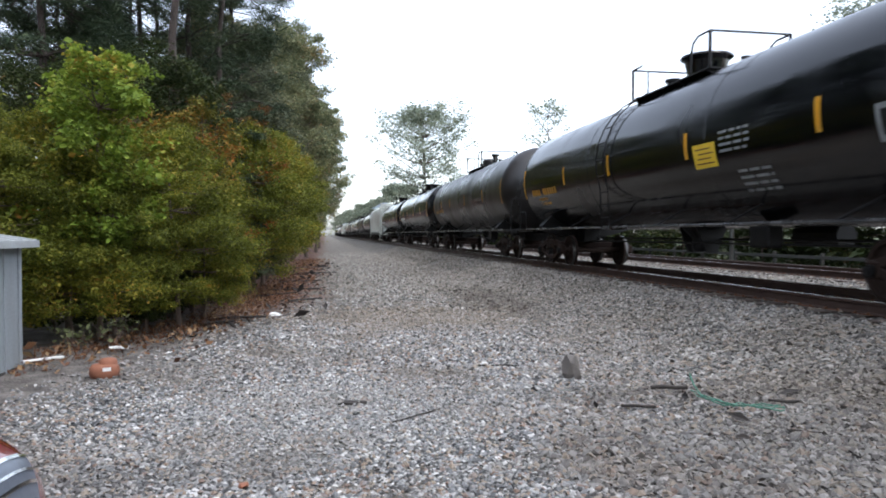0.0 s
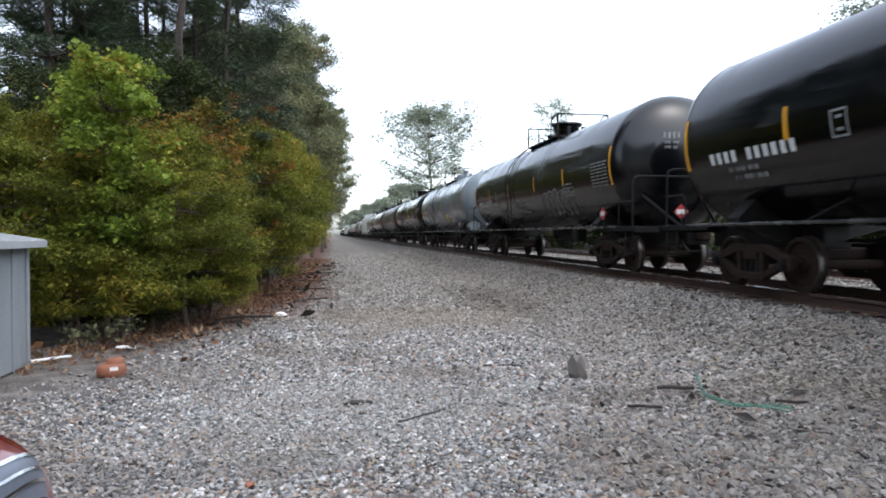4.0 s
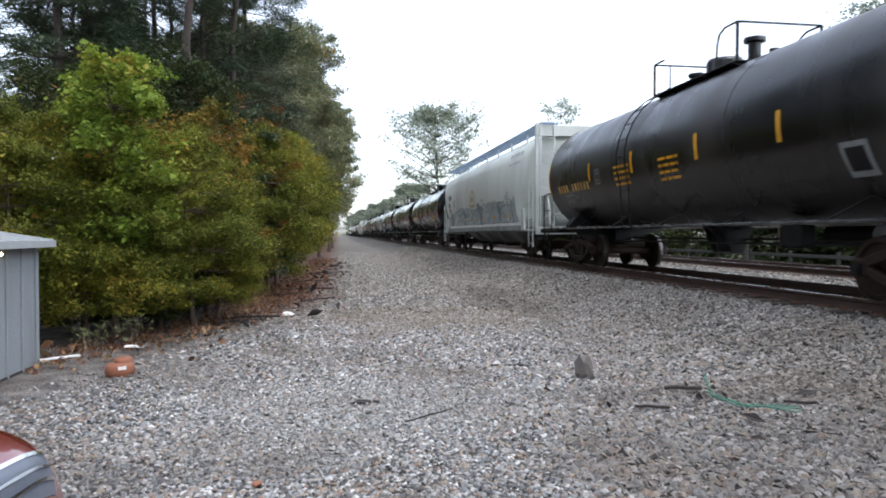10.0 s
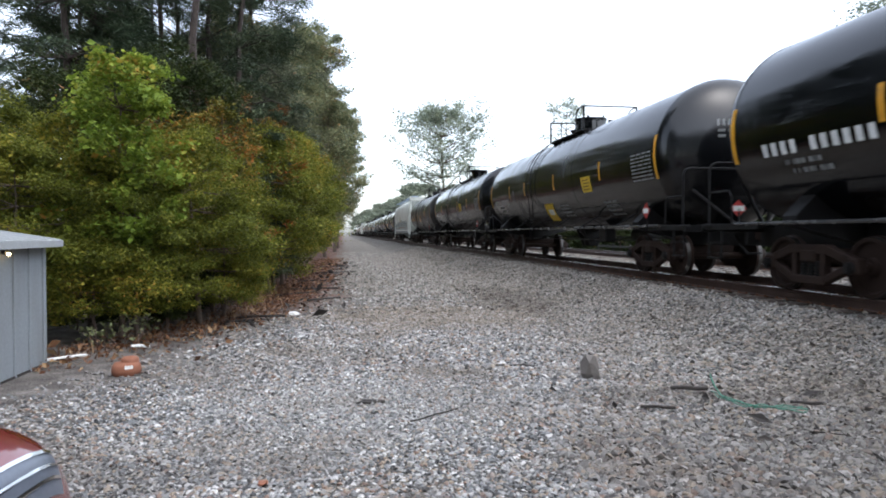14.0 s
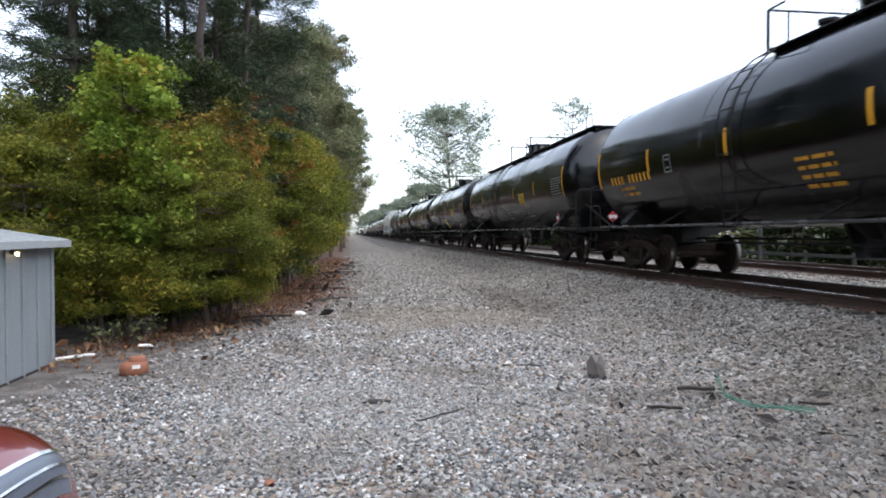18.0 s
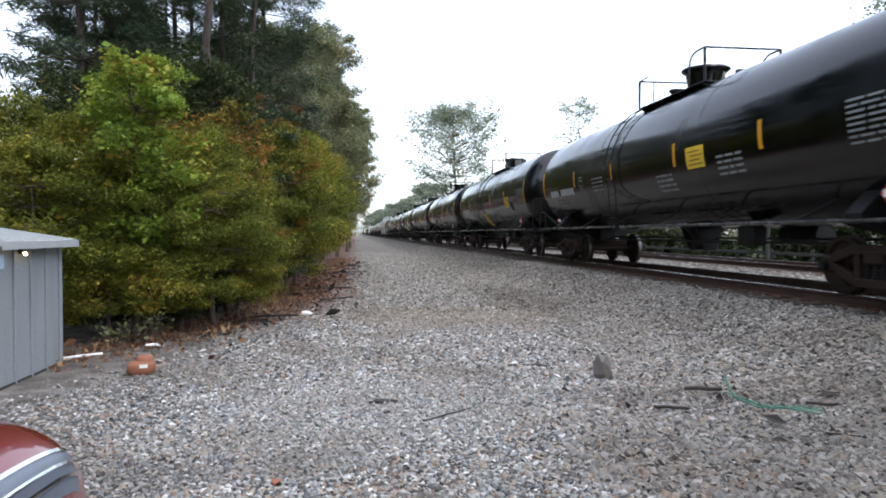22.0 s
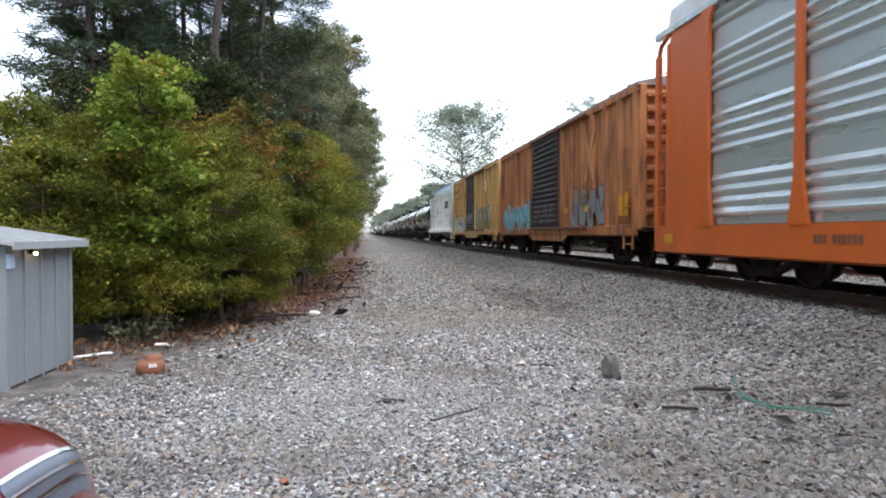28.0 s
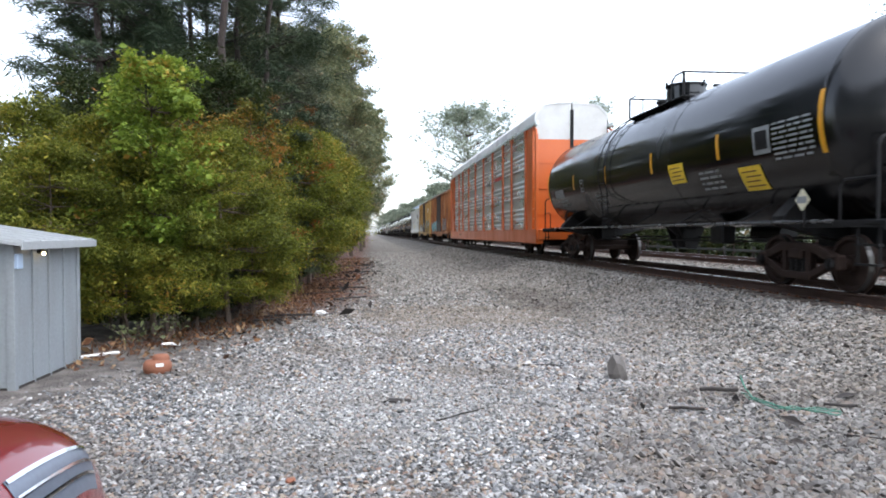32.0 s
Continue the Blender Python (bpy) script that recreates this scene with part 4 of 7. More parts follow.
def spray(parent, fx, y0, y1, z0, z1, fill, outline, count, seed, lift=0.010, wide=0.5, strokes=4):
    """A row of sprayed shapes, each a swollen irregular outline with a darker rim under it."""
    r = random.Random(seed)
    step = (y0 - y1) / count
    for k in range(count):
        c = y0 - step * (k + 0.5)
        zc, hh = (z0 + z1) / 2 + r.uniform(-0.06, 0.06), (z1 - z0) / 2 * r.uniform(0.8, 1.05)
        n, ph = 22, r.uniform(0, 6)
        shape = []
        for i in range(n):
            a = 2 * math.pi * i / n
            m = 1 + 0.22 * math.sin(2 * a + ph) + 0.2 * math.sin(3 * a + 2 * ph) + 0.12 * math.sin(7 * a + ph) + r.uniform(-0.14, 0.14)
            shape.append((c + wide * step * m * math.cos(a), max(z0 - 0.02, zc + hh * m * math.sin(a) * 0.85)))
        for col, grow, up, nm in ((outline, 1.07, lift, "spray_rim"), (fill, 1.0, lift + 0.004, "spray_shape")):
            bm = bmesh.new()
            bm.faces.new([bm.verts.new((fx(z) - up, y, z)) for y, z in [(c + (p[0] - c) * grow, max(0.78, zc + (p[1] - zc) * grow)) for p in shape]])
            bmesh.ops.triangulate(bm, faces=bm.faces)
            part(nm, bm, col, parent)
        bm = bmesh.new()
        for _ in range(strokes):
            a = (c + r.uniform(-0.3, 0.3) * step, zc + r.uniform(-0.5, 0.1) * hh)
            b = (a[0] + r.uniform(-0.3, 0.3) * step, a[1] + r.uniform(0.3, 0.8) * hh)
            sheet(bm, [(a[0] + 0.03, a[1]), (a[0] - 0.03, a[1]), (b[0] - 0.03, b[1]), (b[0] + 0.03, b[1])], fx, lift + 0.008)
        part("spray_stroke", bm, outline, parent)


def car_ladder(bm, x, y, z0, z1, w=0.42, along="y", step=0.42):
    for d in (-w / 2, w / 2):
        p = (x, y + d) if along == "y" else (x + d, y)
        box(bm, (*p, (z0 + z1) / 2), (0.04, 0.04, z1 - z0))
    z = z0 + 0.12
    while z < z1:
        a, b = ((x, y - w / 2, z), (x, y + w / 2, z)) if along == "y" else ((x - w / 2, y, z), (x + w / 2, y, z))
        rod(bm, a, b, 0.014, 6)
        z += step


def hopper_car(u, half, style, near=True, label=""):
    """A covered hopper: swelling body with sloped end sheets, side sills, roof walk, end frames and discharge bays."""
    curved = style == "curved"
    paint = HOPPER if curved else HOPPER_NEW
    car = thing("covered_hopper", pose(TRACK, u, ZR), label or ("pale grey covered hopper with sprayed scrawl along its lower side" if curved else "clean light grey covered hopper with a white side sill"), "covered hopper", "cars of the train")
    if curved:
        rows = [(1.15, 1.42, half - 2.0), (1.5, 1.46, half - 1.85), (1.9, 1.52, half - 1.7), (2.3, 1.57, half - 1.35), (2.7, 1.58, half - 1.05), (3.1, 1.56, half - 0.8), (3.5, 1.50, half - 0.55), (3.85, 1.38, half - 0.42), (4.02, 1.22, half - 0.4), (4.12, 0.95, half - 0.4)]
    else:
        rows = [(1.25, 1.5, half - 1.75), (1.6, 1.5, half - 1.72), (2.0, 1.5, half - 1.6), (2.5, 1.5, half - 1.2), (2.9, 1.5, half - 0.8), (3.3, 1.5, half - 0.42), (3.72, 1.5, half - 0.3), (3.73, 1.55, half - 0.3), (3.82, 1.55, half - 0.3), (3.83, 1.52, half - 0.3), (3.93, 1.52, half - 0.3), (3.94, 1.55, half - 0.3), (4.04, 1.55, half - 0.3), (4.06, 1.45, half - 0.3)]
    bm = loft(bmesh.new(), rows)
    body = part("body", bm, paint, car, smooth=curved)
    zs, ws = [r[0] for r in rows], [r[1] for r in rows]
    def fx(z):
        return -float(np.interp(z, zs, ws))
    zt = rows[-1][0]
    bm = bmesh.new()
    prism(bm, [(-rows[-1][1], zt - 0.01), (-rows[-1][1], zt + 0.03), (-0.5, zt + 0.33), (0.5, zt + 0.33), (rows[-1][1], zt + 0.03), (rows[-1][1], zt - 0.01)], -half + 0.32, half - 0.32)
    part("roof", bm, paint, car)
    # hatch covers and roof walks on posts
    for k in range(9 if near else 3):
        bm = bmesh.new()
        box(bm, (0, -half + 1.6 + k * (2 * half - 3.2) / (8 if near else 2), zt + 0.4), (0.62, 1.2, 0.12), 0.03)
        part("hatch_cover", bm, paint, car)
    for s in (-1, 1):
        bm = bmesh.new()
        x = s * (0.98 if curved else 0.9)
        zw = zt + (0.36 if curved else 0.58)
        for d in np.linspace(-0.3, 0.3, 15 if near else 7):
            box(bm, (x + d, 0, zw), (0.02 if near else 0.03, 2 * half - 0.1, 0.05))
        for y in np.arange(-half + 0.1, half - 0.05, 0.3 if near else 1.2):
            box(bm, (x, y, zw - 0.01), (0.6, 0.03, 0.03))
        walkb = part("roof_walk", bm, GALV, car, "blue-grey steel roof walk")
        for k in range(9):
            bm = bmesh.new()
            y = -half + 0.5 + k * (2 * half - 1.0) / 8
            box(bm, (x, y, zw - 0.22), (0.05, 0.06, 0.4))
            part("walk_post", bm, paint, walkb)
        # side sill
        bm = bmesh.new()
        if curved:
            prism(bm, [(s * 1.44, 1.18), (s * 1.50, 1.18), (s * 1.50, 1.0), (s * 1.40, 0.96), (s * 1.34, 1.0)], -half + 1.4, half - 1.4)
        else:
            prism(bm, [(s * 1.50, 1.30), (s * 1.56, 1.27), (s * 1.60, 1.1), (s * 1.60, 0.97), (s * 1.50, 0.97)], -half, half)
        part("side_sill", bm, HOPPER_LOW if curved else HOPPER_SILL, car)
    # discharge bays
    bays = 4
    for k in range(bays):
        y = (k - (bays - 1) / 2) * 2.75
        bm = bmesh.new()
        vs = [(1.25, y - 1.3, 1.2), (1.25, y + 1.3, 1.2), (-1.25, y + 1.3, 1.2), (-1.25, y - 1.3, 1.2), (0.35, y - 0.3, 0.5), (0.35, y + 0.3, 0.5), (-0.35, y + 0.3, 0.5), (-0.35, y - 0.3, 0.5)]
        v = [bm.verts.new(p) for p in vs]
        for q in ((0, 1, 2, 3), (7, 6, 5, 4), (0, 4, 5, 1), (1, 5, 6, 2), (2, 6, 7, 3), (3, 7, 4, 0)):
            bm.faces.new([v[i] for i in q])
        bmesh.ops.recalc_face_normals(bm, faces=bm.faces)
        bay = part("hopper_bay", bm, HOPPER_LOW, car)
        bm = bmesh.new()
        box(bm, (0, y, 0.45), (1.1, 0.7, 0.12), 0.02)
        rod(bm, (-1.05, y, 0.45), (1.05, y, 0.45), 0.04, 8)
        part("outlet_gate", bm, STEEL, bay)
    bm = bmesh.new()
    box(bm, (0, 0, 0.92), (0.5, 2 * half - 0.3, 0.35), 0.02)
    part("centre_sill", bm, STEEL, car)
    for s in (-1, 1):
        # end: corner posts, cross beams, sloped bracing, ladders, brake wheel
        for q in (-1, 1):
            if s < 0:
                bm = bmesh.new()
                box(bm, (q * 1.42, s * (half - 0.1), (1.0 + zt + 0.34) / 2), (0.12, 0.1, zt - 0.66), 0.01)
                part("corner_post", bm, HOPPER_SHADED, car)
            bm = bmesh.new()
            car_ladder(bm, q * 1.5, s * (half - 0.5), 0.45, 2.6 if curved else 2.3, 0.5)
            part("side_ladder", bm, HOPPER_SHADED, car)
            bm = bmesh.new()
            car_ladder(bm, q * 1.1, s * (half + 0.02), 0.9, zt + 0.36 if s < 0 else 2.1, 0.46, "x")
            part("end_ladder", bm, HOPPER_SHADED, car)
            bm = bmesh.new()
            pipe(bm, [(q * 0.9, s * (half - 0.2), 1.15), (q * 0.8, s * (half - 1.1), 2.5)], 0.05, 6)
            part("slope_brace", bm, HOPPER_SHADED, car)
            if curved:
                bm = bmesh.new()
                prism(bm, [(s * (half - 1.3), 1.0), (s * (half - 1.65), 1.0), (s * (half - 1.65), 1.75), (s * (half - 1.45), 1.75)], q * 1.44, q * 1.52, "x")
                part("end_gusset", bm, HOPPER_SHADED, car)
        if s < 0:
            bm = bmesh.new()
            box(bm, (0, s * (half - 0.1), zt + 0.1), (2.9, 0.12, 0.35), 0.01)
            part("top_beam", bm, HOPPER_SHADED, car)
            bm = bmesh.new()
            box(bm, (0, s * (half - 0.12), 2.35), (2.8, 0.08, 0.1), 0.01)
            part("end_beam", bm, HOPPER_SHADED, car)
        bm = bmesh.new()
        box(bm, (0, s * (half - 0.6), 1.02), (3.0, 1.4, 0.06), 0.005)
        box(bm, (0, s * (half + 0.05), 0.98), (3.0, 0.1, 0.24), 0.01)
        part("end_platform", bm, HOPPER_SHADED if curved else HOPPER_SILL, car)
        bm = bmesh.new()
        box(bm, (0, s * (half - 0.75), 2.9), (2.3, 0.05, 1.5))
        part("end_bulkhead", bm, HOPPER_SHADED, car)
    bm = bmesh.new()
    rod(bm, (-0.75, -half + 0.4, 1.35), (-0.15, -half + 0.4, 1.35), 0.22, 16)
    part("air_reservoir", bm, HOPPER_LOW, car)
    # markings on the near side
    if near:
        dark = DARK_TEXT
        bm = bmesh.new()
        bars_on(bm, fx, half - 2.3, 2.72 if curved else 2.78, 0.26, "xxxx")
        bars_on(bm, fx, half - 2.3, 2.32 if curved else 2.3, 0.24, "xxx" if curved else "xxxxx")
        part("reporting_mark", bm, dark, body)
        bm = bmesh.new()
        bars_on(bm, fx, half - 2.4, 2.15 if curved else 1.95, 0.08, "xx=x==")
        bars_on(bm, fx, half - 2.4, 2.05 if curved else 1.78, 0.07, "xx-x==")
        lines_on(bm, fx, half - 3.9, 2.7, 0.35, 3, 0.12, 3)
        part("weight_marks", bm, dark, body)["kind"] = "stuff"
        if curved:
            # emblem: a rounded arch in tan with a dark picture field
            for r0, col, lift, nm in ((0.52, TAN, 0.022, "emblem"), (0.43, PALE_SIGN, 0.026, "emblem_field"), (0.22, SPRAY_BLUE, 0.030, "emblem_picture")):
                bm = bmesh.new()
                yc = half - 9.1
                zb = 2.64 - r0
                sheet(bm, [(yc + 1.22 * r0, zb), (yc - 1.22 * r0, zb)] + [(yc - 1.16 * r0 * math.cos(a), 2.38 + 1.05 * r0 * math.sin(a)) for a in np.linspace(0, math.pi, 13)], fx, lift)
                part(nm, bm, col, body, "arched tan and white emblem" if nm == "emblem" else "")
            bm = bmesh.new()
            r = random.Random(4)
            pts = [(half - 1.9, 1.25)] + [(half - 1.9 - k * 0.72, 1.95 + r.uniform(-0.22, 0.3)) for k in range(int((2 * half - 3.8) / 0.72))] + [(-half + 1.95, 1.25)]
            bm.faces.new([bm.verts.new((fx(z) - 0.012, y, z)) for y, z in pts])
            bmesh.ops.triangulate(bm, faces=bm.faces)
            part("spray_field", bm, SPRAY_GREY, body, "grey-blue sprayed band along the lower side")
            # swollen letters in outline, some filled, each with a few inner lines
            y = half - 2.3
            k = 0
            while y > -half + 2.9:
                w, zt2 = r.uniform(0.38, 0.75), 1.95 + 0.3 * (half - y) / (2 * half) + r.uniform(-0.12, 0.14)
                zc, hh, ph = (1.32 + zt2) / 2, (zt2 - 1.32) / 2, r.uniform(0, 6)
                ring = []
                for i in range(30):
                    a = 2 * math.pi * i / 30
                    m = 1 + 0.2 * math.sin(2 * a + ph) + 0.22 * math.sin(3 * a - ph) + 0.13 * math.sin(5 * a + 2 * ph)
                    ring.append((y - w / 2 + 0.62 * w * m * math.cos(a), max(1.3, min(zt2 + 0.1, zc + 1.05 * hh * m * math.sin(a)))))
                if k % 3 == 1:
                    bm = bmesh.new()
                    bm.faces.new([bm.verts.new((fx(z) - 0.0145, q, z)) for q, z in ring])
                    bmesh.ops.triangulate(bm, faces=bm.faces)
                    part("spray_fill", bm, (SPRAY_BLUE, SPRAY_WHITE, SPRAY_GREY)[(k // 3) % 3], body)
                bm = bmesh.new()
                inner = [(y - w / 2 + 0.3 * w * math.cos(t) + 0.1 * math.sin(3 * t + ph), zc + 0.5 * hh * math.sin(t + 0.5)) for t in np.linspace(0.3, 4.2, 12)]
                for line, close in ((ring, True), (inner, False)):
                    for i in range(len(line) - (0 if close else 1)):
                        p, q = Vector(line[i]), Vector(line[(i + 1) % len(line)])
                        if (q - p).length < 1e-4:
                            continue
                        d = (q - p).normalized() * 0.014
                        sheet(bm, [(p.x - d.y, p.y + d.x), (q.x - d.y, q.y + d.x), (q.x + d.y, q.y - d.x), (p.x + d.y, p.y - d.x)], fx, 0.019)
                part("spray_outline", bm, DARK_TEXT if k % 2 else HOPPER_LOW, body)
                y -= w * 0.72
                k += 1
            bm = bmesh.new()
            sheet(bm, [(half - 1.95, 1.16), (-half + 1.95, 1.16), (-half + 1.95, 1.3), (half - 1.95, 1.3)], fx, 0.014)
            part("pale_band", bm, HOPPER_SILL, body)
            for k in range(7):
                bm = bmesh.new()
                y = half - 2.5 - k * 2.1
                sheet(bm, [(y, 1.5), (y - 0.45, 1.5), (y - 0.45, 1.6), (y, 1.6)], fx, 0.02)
                part("reflector", bm, YELLOW, body)
            bm = bmesh.new()
            bars_on(bm, fx, -half + 3.4, 3.35, 0.42, "xxxx", 0.01, 0.34, 0.12)
            part("sprayed_word", bm, SPRAY_GREY, body, "grey scrawled bars high on the side")
        else:
            bm = bmesh.new()
            bars_on(bm, fx, -half + 4.5, 2.78, 0.55, "xxxx", 0.01, 0.42, 0.14)
            part("owner_emblem", bm, DARK_TEXT, body, "bold dark slanted emblem bars")
            bm = bmesh.new()
            lines_on(bm, fx, half - 5.4, 2.6, 0.8, 5, 0.08, 11)
            part("red_writing", bm, RED_SIGN, body, "rows of small red lettering drawn as bars")["kind"] = "stuff"
            bm = bmesh.new()
            lines_on(bm, fx, half - 7.0, 2.98, 1.2, 9, 0.075, 12)
            lines_on(bm, fx, half - 9.0, 1.9, 1.3, 2, 0.07, 13)
            lines_on(bm, fx, -half + 3.6, 2.35, 0.9, 3, 0.08, 14)
            part("small_writing", bm, DARK_TEXT, body)["kind"] = "stuff"
            bm = bmesh.new()
            lines_on(bm, fx, half - 8.7, 2.6, 1.4, 1, 0.1, 15)
            part("red_writing", bm, RED_SIGN, body)["kind"] = "stuff"
            bm = bmesh.new()
            sheet(bm, [(half - 8.0, 1.62), (half - 8.6, 1.62), (half - 8.6, 2.0), (half - 8.0, 2.0)], fx, 0.012)
            part("warning_sign", bm, YELLOW_SIGN, body, "small yellow sign")
            def fs(z):
                return -1.605
            for k in range(7):
                bm = bmesh.new()
                y = half - 0.15 - k * (2 * half - 1.4) / 6
                sheet(bm, [(y, 1.0), (y - 0.55, 1.0), (y - 0.55, 1.09), (y, 1.09)], fs, 0.004)
                part("reflector", bm, YELLOW, body)
            bm = bmesh.new()
            bars_on(bm, fs, half - 1.0, 1.11, 0.08, "xx-=-==-x", 0.004)
            part("sill_writing", bm, DARK_TEXT, body)["kind"] = "stuff"
    add_truck(car, half - 2.0, near)
    add_truck(car, -half + 2.0, near)
    add_couplers(car, half + 0.35)
    return car


def boxcar(u, half, paint, label, rusty):
    """A ribbed boxcar: side sheets with hat posts, a wide ribbed sliding door, ribbed ends, ladders and a shallow roof."""
    car = thing("boxcar", pose(TRACK, u, ZR), label, "boxcar", "cars of the train")
    W, Z0, Z1 = 1.46, 0.95, 4.32
    bm = bmesh.new()
    box(bm, (0, 0, (Z0 + Z1) / 2), (2 * W, 2 * half - 0.1, Z1 - Z0), 0.02)
    body = part("body", bm, paint, car)
    bm = bmesh.new()
    prism(bm, [(-1.52, Z1 - 0.03), (-1.52, Z1 + 0.06), (-0.6, Z1 + 0.24), (0, Z1 + 0.27), (0.6, Z1 + 0.24), (1.52, Z1 + 0.06), (1.52, Z1 - 0.03)], -half, half)
    roof = part("roof", bm, ROOF_METAL, car)
    for k in range(13):
        bm = bmesh.new()
        y = -half + 0.6 + k * (2 * half - 1.2) / 12
        prism(bm, [(-1.52, Z1 + 0.05), (-1.52, Z1 + 0.1), (-0.6, Z1 + 0.28), (0.6, Z1 + 0.28), (1.52, Z1 + 0.1), (1.52, Z1 + 0.05), (0, Z1 + 0.2)], y - 0.05, y + 0.05)
        part("roof_rib", bm, ROOF_METAL, roof)
    for s in (-1, 1):
        x = s * W
        bm = bmesh.new()
        prism(bm, [(x, 1.08), (x + s * 0.10, 1.06), (x + s * 0.10, 0.84), (x, 0.80)], -half + 0.1, half - 0.1)
        part("side_sill", bm, paint, car)
        bm = bmesh.new()
        box(bm, (x + s * 0.03, 0, Z1 - 0.08), (0.1, 2 * half - 0.06, 0.16), 0.01)
        part("top_plate", bm, paint, car)
        bm = bmesh.new()
        prism(bm, [(-2.6, 0.84), (-1.9, 0.62), (1.9, 0.62), (2.6, 0.84)], x + s * 0.02, x + s * 0.07, "x")
        part("sill_drop", bm, paint, car)
        # posts
        for e in (-1, 1):
            for k in range(7):
                y = e * (1.75 + k * (half - 0.2 - 1.75) / 6)
                bm = bmesh.new()
                prism(bm, [(x, y - 0.12), (x + s * 0.085, y - 0.07), (x + s * 0.085, y + 0.07), (x, y + 0.12)], 0, 1)
                for v in bm.verts:
                    v.co = (v.co.x, v.co.z, 1.02 + v.co.y * (Z1 - 0.12 - 1.02))
                bmesh.ops.recalc_face_normals(bm, faces=bm.faces)
                part("side_post", bm, paint, body)
        # sliding door with rolled ribs, tracks and rods
        bm = bmesh.new()
        box(bm, (x + s * 0.09, 0, 2.62), (0.05, 3.15, 3.1), 0.01)
        door = part("door", bm, BOX_DOOR, car, "dark ribbed sliding door")
        for k in range(17):
            bm = bmesh.new()
            z = 1.2 + k * 0.178
            prism(bm, [(x + s * 0.112, z), (x + s * 0.155, z + 0.03), (x + s * 0.155, z + 0.07), (x + s * 0.112, z + 0.12)], -1.5, 1.5)
            part("door_rib", bm, BOX_DOOR, door)
        for z in (1.04, Z1 - 0.1):
            bm = bmesh.new()
            box(bm, (x + s * 0.12, -1.2, z), (0.1, 6.6, 0.08), 0.01)
            part("door_track", bm, RUSTED, car)
        for y in (-1.62, 1.62):
            bm = bmesh.new()
            box(bm, (x + s * 0.1, y, 2.62), (0.09, 0.12, 3.1), 0.01)
            part("door_post", bm, BOX_DOOR if rusty else paint, car)
    for s in (-1, 1):
        y = s * (half - 0.05)
        for k in range(9):
            bm = bmesh.new()
            z = 1.25 + 0.34 * k
            prism(bm, [(y, z), (y + s * 0.10, z + 0.06), (y + s * 0.10, z + 0.14), (y, z + 0.22)], -1.3, 1.3, "x")
            part("end_rib", bm, paint, body)
        for q in (-1, 1):
            bm = bmesh.new()
            box(bm, (q * 1.4, y + s * 0.02, (Z0 + Z1) / 2), (0.16, 0.16, Z1 - Z0), 0.02)
            part("corner_post", bm, paint, car)
            bm = bmesh.new()
            car_ladder(bm, q * 1.57, s * (half - 0.42), 0.5, 2.9, 0.55, "y", 0.44)
            part("side_ladder", bm, paint, car)
            bm = bmesh.new()
            car_ladder(bm, q * 1.15, s * (half + 0.12), 0.9, 2.9, 0.46, "x", 0.44)
            part("end_ladder", bm, paint, car)
        bm = bmesh.new()
        box(bm, (0, s * (half + 0.12), 0.98), (2.9, 0.3, 0.06), 0.01)
        part("end_walk", bm, STEEL, car)
    bm = bmesh.new()
    box(bm, (0, 0, 0.78), (0.45, 2 * half, 0.3), 0.02)
    for y in np.arange(-half + 1, half, 1.4):
        box(bm, (0, y, 0.86), (2.7, 0.1, 0.16))
    part("underframe", bm, STEEL, car)
    bm = bmesh.new()
    rod(bm, (0.7, -0.6, 0.66), (0.7, 0.5, 0.66), 0.2, 14)
    box(bm, (-0.7, 0.2, 0.66), (0.3, 0.5, 0.35), 0.03)
    part("brake_gear", bm, STEEL, car)
    def fx(z):
        return -W
    def fp(z):
        return -W - 0.086
    if not rusty:
        bm = bmesh.new()
        for k, y in enumerate((6.7, 6.05, 5.4, 4.9)):
            for d in (-0.09, 0.09):
                box(bm, (-W - 0.09, y + d, 3.6 + 0.02 * k), (0.01, 0.06, 0.26))
            box(bm, (-W - 0.09, y, 3.7 + 0.02 * k), (0.01, 0.12, 0.06))
        for y in (4.55, 3.6, 2.4):
            for d in (-0.09, 0.09):
                box(bm, (-W - 0.09, y + d, 3.22), (0.01, 0.06, 0.26))
            box(bm, (-W - 0.09, y, 3.12), (0.01, 0.12, 0.06))
        part("sprayed_name", bm, DARK_TEXT, body, "dark lettering drawn as bars")["kind"] = "stuff"
        bm = bmesh.new()
        for a in ((6.85, 2.85, 0.08, 1.0), (6.3, 3.3, 1.1, 0.08), (5.8, 3.1, 0.08, 0.45), (6.3, 2.9, 1.1, 0.08)):
            box(bm, (-W - 0.09, a[0], a[1] - 0.1), (0.012, a[2], a[3]))
        part("emblem", bm, DARK_TEXT, body, "angular dark line emblem")
        bm = bmesh.new()
        bars_on(bm, fp, 6.6, 2.25, 0.22, "xxxx")
        bars_on(bm, fp, 6.6, 1.9, 0.2, "xx-xxx")
        part("reporting_mark", bm, DARK_TEXT, body)
        spray(body, fp, 7.2, 2.2, 0.9, 1.9, SPRAY_WHITE, DARK_TEXT, 11, 2, wide=0.5, strokes=4)
        spray(body, fp, -1.8, -6.2, 0.95, 2.5, SPRAY_GREEN, SPRAY_WHITE, 5, 5, wide=0.3, strokes=7)
        bm = bmesh.new()
        for a in (-0.6, 0.6):
            m = Matrix.Translation((-W - 0.092, -4.9, 3.35)) @ pose(0, 0, 0, math.degrees(a) + 8)
            box(bm, (0, 0, 0), (0.012, 0.11, 0.58), 0, m)
        part("cross_mark", bm, WHITE, body, "white painted cross")
